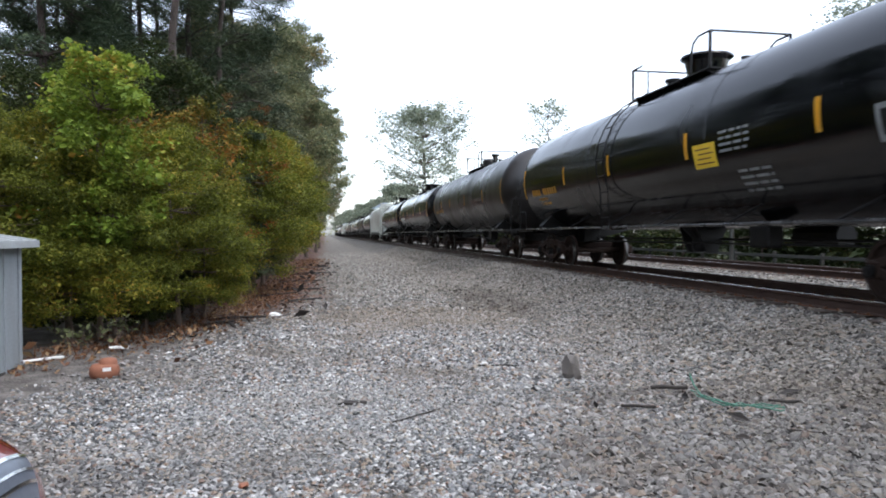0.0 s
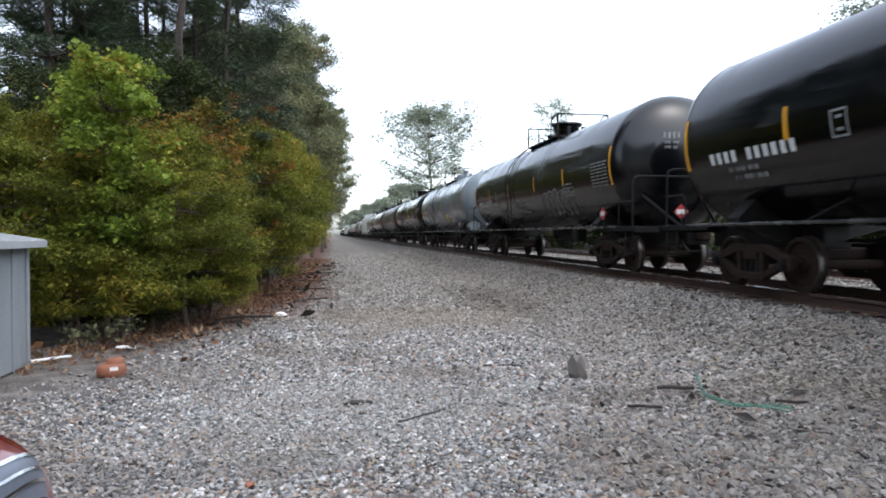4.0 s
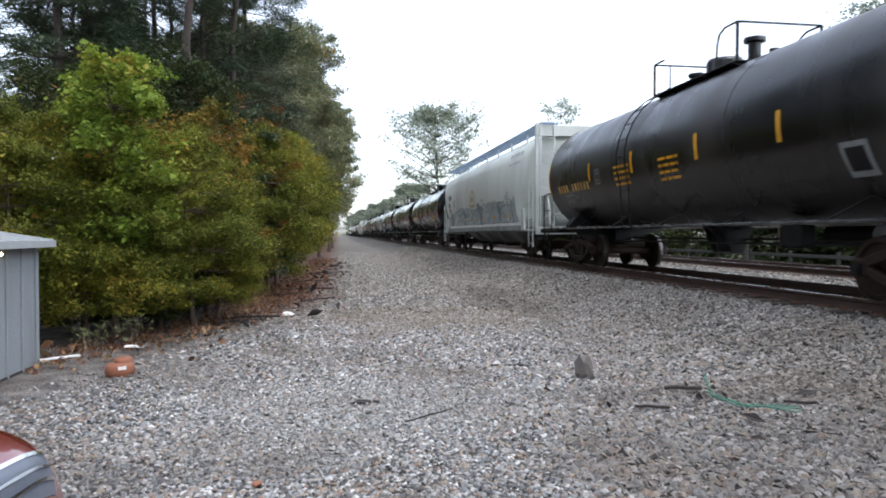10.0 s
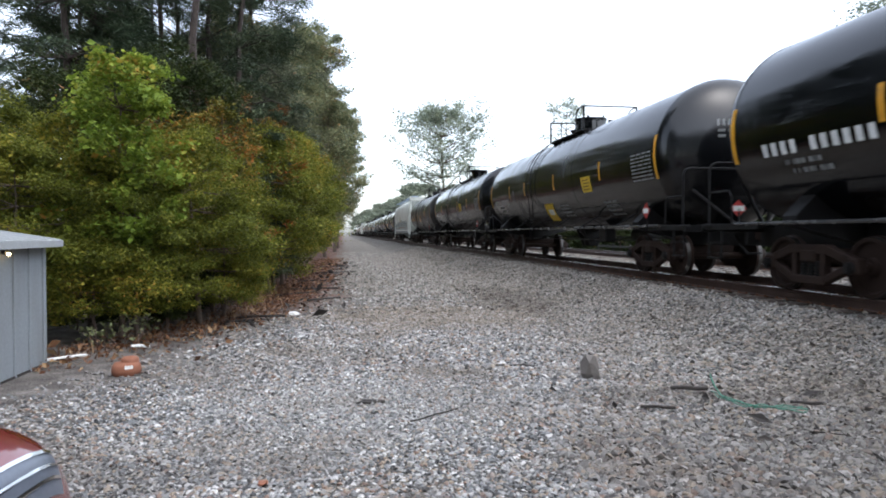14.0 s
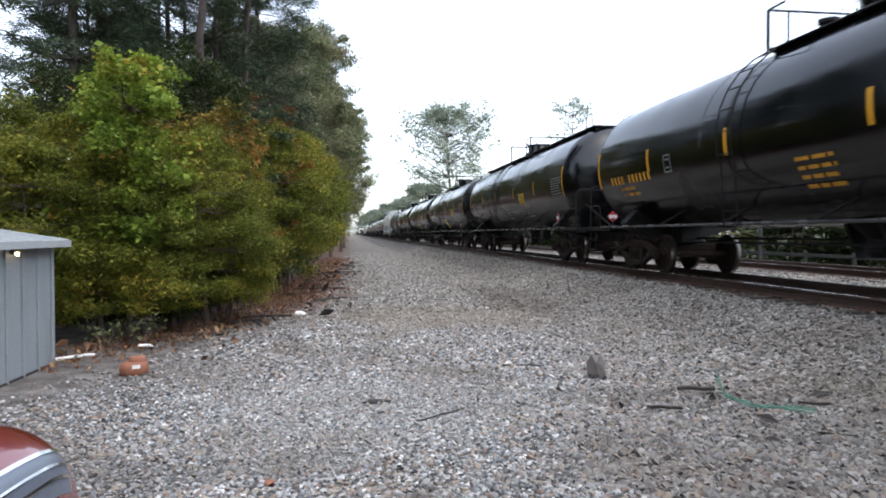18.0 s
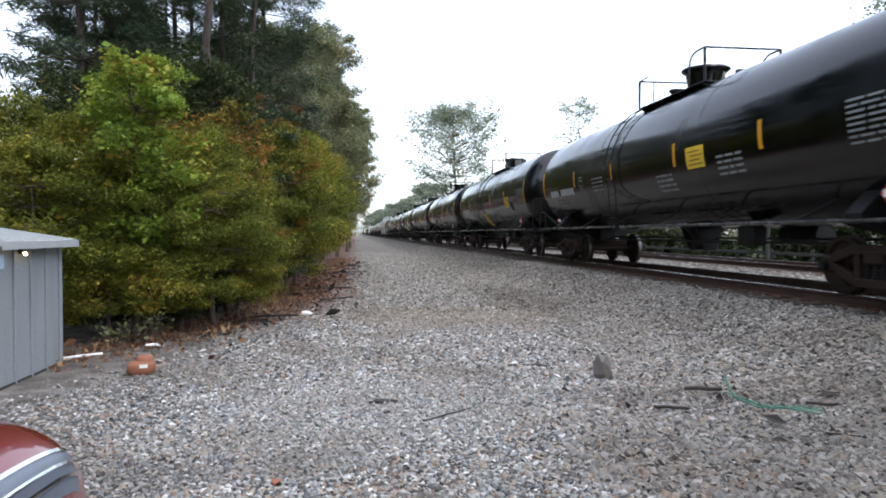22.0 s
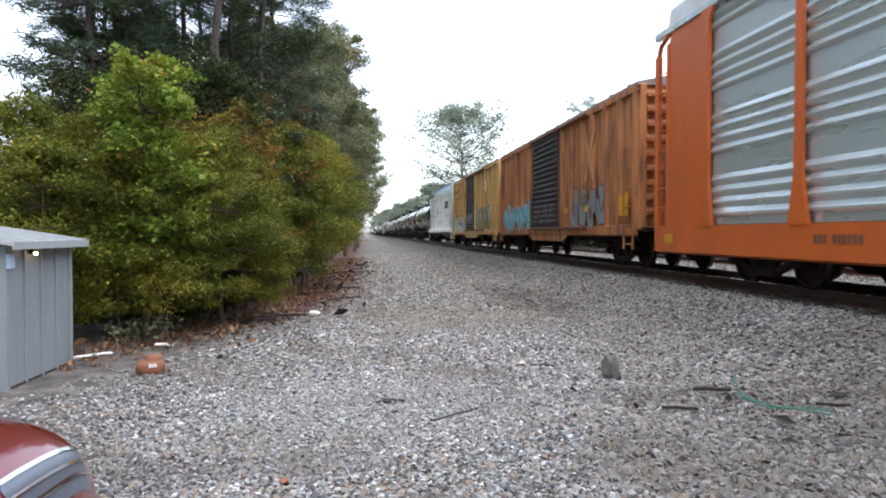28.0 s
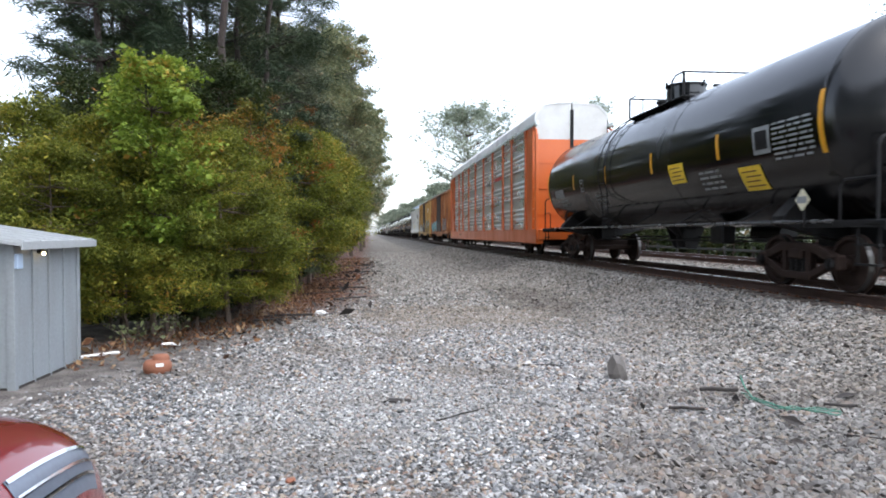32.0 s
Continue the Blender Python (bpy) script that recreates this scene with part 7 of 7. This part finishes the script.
def build_red_car():
    """A red saloon that faces the tracks; local +x is ahead."""
    t = thing("car", pose(-3.42, 2.3, 0.0), "shiny metallic red saloon car with swept headlamps", "car")
    def flow(ps, n):
        """Points on a smooth curve through ps, n to each step."""
        ps = np.array(ps, dtype=float)
        ext = np.concatenate([[2 * ps[0] - ps[1]], ps, [2 * ps[-1] - ps[-2]]])
        out = []
        for i in range(len(ps) - 1):
            p0, p1, p2, p3 = ext[i:i + 4]
            for f in np.arange(n) / n:
                out.append(0.5 * (2 * p1 + (p2 - p0) * f + (2 * p0 - 5 * p1 + 4 * p2 - p3) * f * f + (3 * p1 - p0 - 3 * p2 + p3) * f ** 3))
        return np.array(out + [ps[-1]])

    def section(rows, n=3):
        """Rings of the body, evened out along and across."""
        rings = []
        for x, hw, (z0, z1, z2, wt) in rows:
            ring = [(-hw * 0.86, z0), (-hw * 0.98, z0 + 0.10), (-hw, (z0 + z1) / 2), (-hw * 0.985, z1 - 0.09), (-wt, z1), (-wt * 0.5, z2), (0, z2 + 0.012), (wt * 0.5, z2), (wt, z1), (hw * 0.985, z1 - 0.09), (hw, (z0 + z1) / 2), (hw * 0.98, z0 + 0.10), (hw * 0.86, z0)]
            rings.append([(x, *p) for p in flow(ring, n)])
        return flow(rings, n)

    def loft(rings):
        bm = bmesh.new()
        vs = [[bm.verts.new(p) for p in ring] for ring in rings]
        for p, q in zip(vs, vs[1:]):
            for i in range(len(p) - 1):
                bm.faces.new((p[i], p[i + 1], q[i + 1], q[i]))
            bm.faces.new((p[-1], p[0], q[0], q[-1]))
        bm.faces.new(vs[0])
        bm.faces.new(vs[-1][::-1])
        bmesh.ops.recalc_face_normals(bm, faces=bm.faces)
        return bm
    rows = [(-2.3, 0.70, (0.35, 0.86, 0.90, 0.5)), (-2.2, 0.82, (0.25, 0.95, 1.0, 0.62)), (-1.6, 0.9, (0.22, 0.98, 1.04, 0.7)), (-0.4, 0.91, (0.2, 0.95, 0.97, 0.75)), (0.9, 0.91, (0.2, 0.93, 0.96, 0.72)),
            (1.4, 0.91, (0.2, 0.93, 0.98, 0.74)), (1.8, 0.90, (0.2, 0.90, 0.95, 0.73)), (2.02, 0.885, (0.22, 0.86, 0.905, 0.71)), (2.16, 0.85, (0.24, 0.80, 0.85, 0.68)), (2.25, 0.80, (0.28, 0.71, 0.75, 0.63)), (2.30, 0.74, (0.32, 0.58, 0.61, 0.55)), (2.32, 0.66, (0.38, 0.50, 0.52, 0.48))]
    shell = section(rows)
    body = part("body", loft(shell), CAR_RED, t, smooth=True)
    cab = [(-1.9, 0.70, (0.94, 1.0, 1.02, 0.5)), (-1.3, 0.74, (0.94, 1.36, 1.40, 0.5)), (-0.6, 0.76, (0.94, 1.44, 1.47, 0.52)), (0.1, 0.76, (0.93, 1.40, 1.44, 0.5)), (0.6, 0.75, (0.93, 1.16, 1.2, 0.55)), (0.98, 0.72, (0.92, 0.95, 0.965, 0.6))]
    part("windows", loft(section(cab)), GLASS, t, "dark tinted windows", True)
    bm = bmesh.new()
    box(bm, (-0.55, 0, 1.475), (1.3, 1.0, 0.03), 0.012)
    part("roof_panel", bm, CAR_RED, t)
    # headlamps follow the body's own form at the corners: grey lens with bright strips
    xs = shell[:, 18, 0]

    def skin(x, v, off, s):
        """A point on the body's front: x ahead, v round its section from the hood to the flank."""
        def at(x, v):
            i = min(max(v * 3, -2), 17)
            k = int(math.floor(i))
            y, z = ((1 - i + k) * np.interp(x, xs, shell[:, 18 + k, c]) + (i - k) * np.interp(x, xs, shell[:, 19 + k, c]) for c in (1, 2))
            return Vector((x, y, z))
        p = at(x, v)
        nrm = (at(x, v + 0.2) - at(x, v - 0.2)).cross(at(x + 0.02, v) - at(x - 0.02, v)).normalized()
        if nrm.x < 0:
            nrm = -nrm
        p = p + nrm * off
        return Vector((p.x, s * p.y, p.z))

    def strip(s, v0, v1, xa, xb, sweep, off, k=12):
        bm = bmesh.new()
        cols = []
        for f in np.linspace(0, 1, k):
            back = sweep * f ** 1.5
            cols.append([bm.verts.new(skin(xa + (xb - xa) * g - back, v0 + (v1 - v0) * f, off, s)) for g in np.linspace(0, 1, 5)])
        for p, q in zip(cols, cols[1:]):
            for i in range(4):
                bm.faces.new((p[i], q[i], q[i + 1], p[i + 1]))
        bmesh.ops.recalc_face_normals(bm, faces=bm.faces)
        return bm
    for s in (-1, 1):
        hl = part("headlamp", strip(s, 0.3, 2.45, 2.205, 2.292, 0.006, 0.004), LAMP_GREY, t, "grey swept headlamp with chrome strips", True)
        for xa, xb in ((2.205, 2.216), (2.245, 2.252), (2.268, 2.274)):
            part("chrome_strip", strip(s, 0.33, 2.4, xa, xb, 0.006, 0.010), CHROME, hl)
        bm = bmesh.new()
        box(bm, (0.95, s * 0.98, 0.98), (0.14, 0.16, 0.12), 0.04)
        part("door_mirror", bm, CAR_RED, t)
        for x in (-1.35, 1.38):
            bm = bmesh.new()
            turned(bm, [(s * 0.9 - 0.11, 0.2), (s * 0.9 - 0.11, 0.3), (s * 0.9 - 0.07, 0.325), (s * 0.9 + 0.05, 0.325), (s * 0.9 + 0.08, 0.3), (s * 0.9 + 0.08, 0.2)], (x, 0.325), 28)
            w = part("tyre", bm, RUBBER, t, smooth=True)
            bm = bmesh.new()
            for k in range(7):
                a = 2 * math.pi * k / 7
                rod(bm, (x, s * 0.965, 0.325), (x + 0.19 * math.cos(a), s * 0.95, 0.325 + 0.19 * math.sin(a)), 0.03, 6)
            turned(bm, [(s * 0.9 + 0.03, 0.21), (s * 0.9 + 0.085, 0.21), (s * 0.9 + 0.085, 0.19), (s * 0.9 + 0.03, 0.19)], (x, 0.325), 28)
            part("rim", bm, CHROME, w)
    bm = bmesh.new()
    for k in range(4):
        box(bm, (2.30 + 0.012 * (k % 2), 0, 0.42 + 0.05 * k), (0.03, 0.8, 0.02), 0.004)
    part("grille", bm, BLACK_PLASTIC, t)


def build_litter():
    """Small things lying on the lot."""
    def gz(x, y):
        return float(ground_z(x, y))
    x, y = -2.47, 8.3
    t = thing("container", pose(x, y, gz(x, y) + 0.0, 0, 0, 20), "rounded faded orange plastic container with a white label", "container")
    bm = bmesh.new()
    turned_z(bm, [(0.0, 0.12), (0.02, 0.15), (0.07, 0.16), (0.12, 0.155), (0.155, 0.13), (0.165, 0.0)], (0, 0), 20)
    turned_z(bm, [(0.13, 0.10), (0.19, 0.095), (0.215, 0.075), (0.225, 0.0)], (0.04, 0.02), 14)
    part("shell", bm, CLAY, t, smooth=True)
    bm = bmesh.new()
    k = 6
    vs = [[bm.verts.new((0.158 * math.cos(a), 0.158 * math.sin(a), z)) for a in np.linspace(-1.75, -1.2, k)] for z in (0.10, 0.14)]
    for i in range(k - 1):
        bm.faces.new((vs[0][i], vs[0][i + 1], vs[1][i + 1], vs[1][i]))
    part("paper_label", bm, PAPER, t, "white label")
    def crumple(name, x, y, size, mat, label, cat, seed, flat=0.5, dz=0.0):
        r = random.Random(seed)
        bm = bmesh.new()
        bmesh.ops.create_icosphere(bm, subdivisions=2, radius=1)
        for v in bm.verts:
            v.co = Vector((v.co.x * size[0], v.co.y * size[1], v.co.z * size[2])) * r.uniform(0.65, 1.15)
            v.co.z = max(v.co.z, -0.3 * size[2])
        ob = part(name, bm, mat)
        ob.location = (x, y, gz(x, y) + 0.3 * size[2] + dz)
        tagged(ob, label, cat)
    crumple("paper_scrap", -1.02, 14.2, (0.13, 0.07, 0.06), PAPER, "crumpled white paper scrap on dirt", "litter", 1)
    crumple("plastic_sheet", 2.78, 7.5, (0.13, 0.11, 0.22), GREY_RAG, "crumpled dark grey plastic sheet on the gravel", "litter", 2)
    crumple("rubber_piece", 0.26, 6.68, (0.14, 0.06, 0.03), DARK_WOOD, "flat dark rubber piece on gravel", "litter", 3)
    crumple("cloth_scrap", -0.53, 4.61, (0.035, 0.05, 0.02), CLAY, "small rusty red scrap on gravel", "litter", 4)
    def stick(x, y, ang, length, rad, mat, name, label, cat, seed):
        r = random.Random(seed)
        bm = bmesh.new()
        pts, p, a = [], Vector((-length / 2, 0, 0)), 0.0
        for i in range(7):
            pts.append(p.copy())
            a += r.uniform(-0.6, 0.6)
            p = p + Vector((length / 6, length / 6 * math.sin(a) * 0.5, r.uniform(-0.006, 0.006)))
        pipe(bm, pts, rad, 7)
        ob = part(name, bm, mat)
        ob.location, ob.rotation_euler = (x, y, gz(x, y) + rad + 0.025), (0, 0, ang)
        tagged(ob, label, cat)
    stick(0.83, 5.97, 0.35, 0.55, 0.007, DARK_WOOD, "stick", "thin dark weathered stick lying on gravel", "stick", 5)
    stick(2.24, 9.8, 0.1, 0.45, 0.010, DARK_WOOD, "stick", "thin dark weathered stick lying on gravel", "stick", 6)
    stick(2.11, 8.27, 0.1, 0.5, 0.010, DARK_WOOD, "stick", "thin dark weathered stick lying on gravel", "stick", 7)
    stick(3.55, 6.72, 0.12, 0.36, 0.02, DARK_WOOD, "branch", "thick dark branch lying on the ballast", "stick", 8)
    stick(2.9, 6.05, 0.0, 0.3, 0.014, DARK_WOOD, "branch", "dark branch lying on the ballast", "stick", 9)
    stick(4.4, 5.8, -0.5, 0.5, 0.014, DARK_WOOD, "branch", "dark branch lying on the ballast", "stick", 10)
    stick(3.96, 5.02, -0.4, 0.4, 0.007, DARK_WOOD, "branch", "dark twig lying on the ballast", "stick", 12)
    stick(-3.5, 9.25, 0.55, 0.55, 0.018, PAPER, "pipe", "short white plastic pipe beside the shed", "pipe", 11)
    stick(-2.84, 10.16, 0.5, 0.24, 0.022, PAPER, "pipe", "short white plastic piece by the bushes", "pipe", 13)
    for k, (x, y, a, l) in enumerate(((-1.2, 18.5, 0.4, 1.2), (-0.9, 20.5, 0.3, 1.4), (-0.8, 24.0, 0.5, 1.6), (-0.4, 17.0, 0.4, 1.0), (-1.6, 13.6, 0.3, 0.9), (-1.9, 12.9, 0.3, 0.6), (-0.6, 29.0, 0.5, 1.8), (-0.5, 34.0, 0.5, 2.0))):
        stick(x, y, a, l, 0.022, DARK_WOOD, "branch", "fallen dark branch along the woods' edge", "branch", 20 + k)
    # bark chips and rotten wood in the dirt by the woods and below the bank
    rc = np.random.default_rng(9)
    k = 240
    y = rc.uniform(11, 40, k)
    x = np.interp(y, [8, 10, 14, 18, 45], [-3.2, -2.2, -0.9, -0.5, 0.1]) + rc.normal(0, 0.45, k)
    k2 = 14
    x, y = np.r_[x, rc.normal(3.5, 0.8, k2)], np.r_[y, rc.normal(6.2, 0.7, k2)]
    c = np.stack([x, y, ground_z(x, y) + 0.045], -1)
    tagged(new("bark_chips", leaves("bark_chips", c, 0.14, DARK_WOOD, rc, 0.4, 0.0, 0.5)), "dark bark chips and rotten wood scraps on dirt", "bark", kind="stuff")
    # two pale weeds before the bushes
    for x, y, h, seed in ((-3.42, 10.35, 0.34, 31), (-3.0, 10.5, 0.52, 32)):
        r = np.random.default_rng(seed)
        t = thing("weed", pose(x, y, gz(x, y)), "small weed with pale dusty leaves before the bushes", "weed", "weeds by the bushes")
        cen = []
        for i in range(7):
            a, q = r.uniform(0, 6.28), r.uniform(0.15, 0.34)
            end = np.array([q * math.cos(a), q * math.sin(a), h * r.uniform(0.55, 1.0)])
            vs, fs = limb_mesh([(np.array([0.0, 0, -0.02]), end, 0.006, 0.003)], 5)
            mesh_part("stem", vs, fs, BARK, t)
            cen.append(end * r.uniform(0.45, 1.05, 9)[:, None] + r.normal(0, 0.05, (9, 3)))
        leaf = new("foliage", leaves("foliage", np.concatenate(cen), 0.07, WEED_LEAF, r, 0.6))
        leaf.parent = t
    # loops of green twine
    t = thing("twine", pose(3.72, 5.85, gz(3.72, 5.85) + 0.06, 0, 0, -12), "tangled strand of green plastic twine on ballast", "twine")
    r = random.Random(3)
    for k in range(4):
        bm = bmesh.new()
        pts = []
        for i in range(16):
            f = i / 15
            pts.append((-0.22 + 0.62 * f ** 1.5 + r.uniform(-0.02, 0.02), -0.2 + 0.6 * (1 - f) ** 3 + 0.05 * math.sin(9 * f + k) + r.uniform(-0.02, 0.02) - 0.02 * k, 0.02 + 0.03 * abs(math.sin(7 * f + 2 * k)) + (0.16 * max(0, 0.12 - f) / 0.12 if k < 2 else 0)))
        pipe(bm, pts, 0.006, 5)
        part("strand", bm, TWINE, t)
    # dead leaves and weeds at the woods' edge
    rr = np.random.default_rng(5)
    k = 7000
    y = rr.uniform(8.5, 45, k)
    x = np.interp(y, [8, 10, 14, 18, 45], [-3.6, -2.6, -1.2, -0.9, -0.3]) + rr.normal(-0.6, 0.55, k)
    c = np.stack([x, y, ground_z(x, y) + rr.uniform(0.005, 0.05, k)], -1)
    tagged(new("dead_leaves", leaves("dead_leaves", c, 0.07, LITTER_LEAF, rr, 0.6, 0.0)), "brown fallen leaves along the woods' edge", "leaves", kind="stuff")
    k = 1000
    y = rr.uniform(9.2, 22, k)
    x = np.interp(y, [8, 10, 14, 18, 45], [-3.9, -3.0, -1.55, -1.3, -0.6]) + rr.normal(-0.35, 0.4, k)
    h = rr.uniform(0.04, 0.24, k)
    base = np.stack([x, y, ground_z(x, y)], -1)
    tip = base + np.stack([rr.normal(0, 0.13, k), rr.normal(0, 0.13, k), h], -1)
    side = np.stack([np.full(k, 0.008), rr.normal(0, 0.004, k), np.zeros(k)], -1)
    p = np.stack([base - side, base + side, tip], 1)
    tagged(new("dry_weeds", raw_mesh("dry_weeds", p.reshape(-1, 3), np.arange(3 * k).reshape(k, 3), LITTER_LEAF)), "dry reddish brown weeds before the bushes", "weeds", kind="stuff")
    k = 26000
    y = rr.uniform(4, 120, k)
    x = rr.uniform(15.9, 24, k)
    h = rr.uniform(0.15, 0.7, k)
    base = np.stack([x, y, ground_z(x, y)], -1)
    tip = base + np.stack([rr.normal(0, 0.15, k), rr.normal(0, 0.15, k), h], -1)
    side = np.stack([rr.normal(0, 0.01, k), rr.normal(0, 0.02, k), np.zeros(k)], -1)
    p = np.stack([base - side, base + side, tip], 1)
    tagged(new("grass", raw_mesh("grass", p.reshape(-1, 3), np.arange(3 * k).reshape(k, 3), DARK_LEAF)), "tall green grass beyond the second track", "grass", kind="stuff")


WEED_LEAF = leaf_material("pale_weed_leaves", [(0.0, (0.10, 0.12, 0.05)), (0.6, (0.20, 0.22, 0.11)), (1.0, (0.36, 0.36, 0.25))], through_light=0.3)
LITTER_LEAF = leaf_material("dead_leaves", [(0.0, (0.05, 0.025, 0.015)), (0.4, (0.12, 0.055, 0.03)), (0.75, (0.20, 0.10, 0.05)), (1.0, (0.30, 0.20, 0.11))], through_light=0.1, spread=1.0)


def build_far_side():
    """A post-and-rail fence and poles with wires beyond the second track."""
    t = thing("fence", pose(17.3, 0, 0), "low dark wooden post and rail fence beyond the tracks", "fence")
    for k in range(16):
        bm = bmesh.new()
        y = 6 + 2.6 * k
        box(bm, (0, y, 0.52 + float(ground_z(17.6, y))), (0.12, 0.12, 1.1), 0.015)
        part("post", bm, POLE_WOOD, t)
        if k < 15:
            for z in (0.45, 0.9):
                bm = bmesh.new()
                box(bm, (-0.08, y + 1.3, z - 0.06), (0.04, 2.6, 0.12), 0.006)
                part("rail", bm, POLE_WOOD, t)
    for y in (26.0, 62.0):
        bm = bmesh.new()
        rod(bm, (0, 0, -0.1), (0, 0, 2.6), 0.09, 10, 0.08)
        p = part("marker_post", bm, POLE_WOOD)
        p.location = (16.6, y, 0.05)
        tagged(p, "short grey wooden marker post beyond the tracks", "post", "marker posts")


def build_overpass():
    """A road bridge over the line, far off."""
    t = thing("bridge", pose(0, 900, 0), "far concrete road bridge across the railway", "bridge")
    conc = surface("concrete", (0.38, 0.38, 0.36), 0.85, dirt_amount=0.4, dirt_scale=0.3, grain=3, bump=0.1)
    bm = bmesh.new()
    box(bm, (5, 0, 8.6), (90, 9, 1.5), 0.05)
    part("deck", bm, conc, t)
    bm = bmesh.new()
    box(bm, (5, -4.4, 9.8), (90, 0.3, 1.0))
    part("parapet", bm, conc, t)
    for x in (-12, 2.5, 17, 32):
        bm = bmesh.new()
        box(bm, (x, 0, 3.9), (1.0, 8, 7.9), 0.1)
        part("pier", bm, conc, t)


build_shed()
build_red_car()
build_far_side()
build_overpass()
build_litter()
build_ground()
build_stones()
build_track(TRACK, "track")
build_track(TRACK_2, "track")
build_woods()



def travel(t):
    """How far the train has gone at t seconds; it slows a little."""
    return 11.388 * t - 0.3016 * (t / 10) ** 2 - 0.5626 * (t / 10) ** 3


def motions():
    times = [0, 2, 4, 6, 8, 10, 12, 14, 16, 18, 20, 22, 24, 26, 28, 30, 32]
    for car, u in CARS:
        walk(car, [(t, pose(TRACK, u + travel(t), ZR)) for t in times])
    # the wheels roll without slipping from when a car comes up beside the stand until it is far down the line
    for w in WHEELSETS:
        spot, u = w.location.copy(), w.parent.location.y - travel(32.0)
        go = [k / FPS for k in range(32 * FPS + 1) if -8 < u + travel(k / FPS) < 110]
        times = sorted({0.0, 32.0, *go})
        walk(w, [(t, Matrix.Translation(spot) @ Matrix.Rotation(-travel(min(max(t, go[0]), go[-1])) / WHEEL_R, 4, "X")) for t in times])


motions()
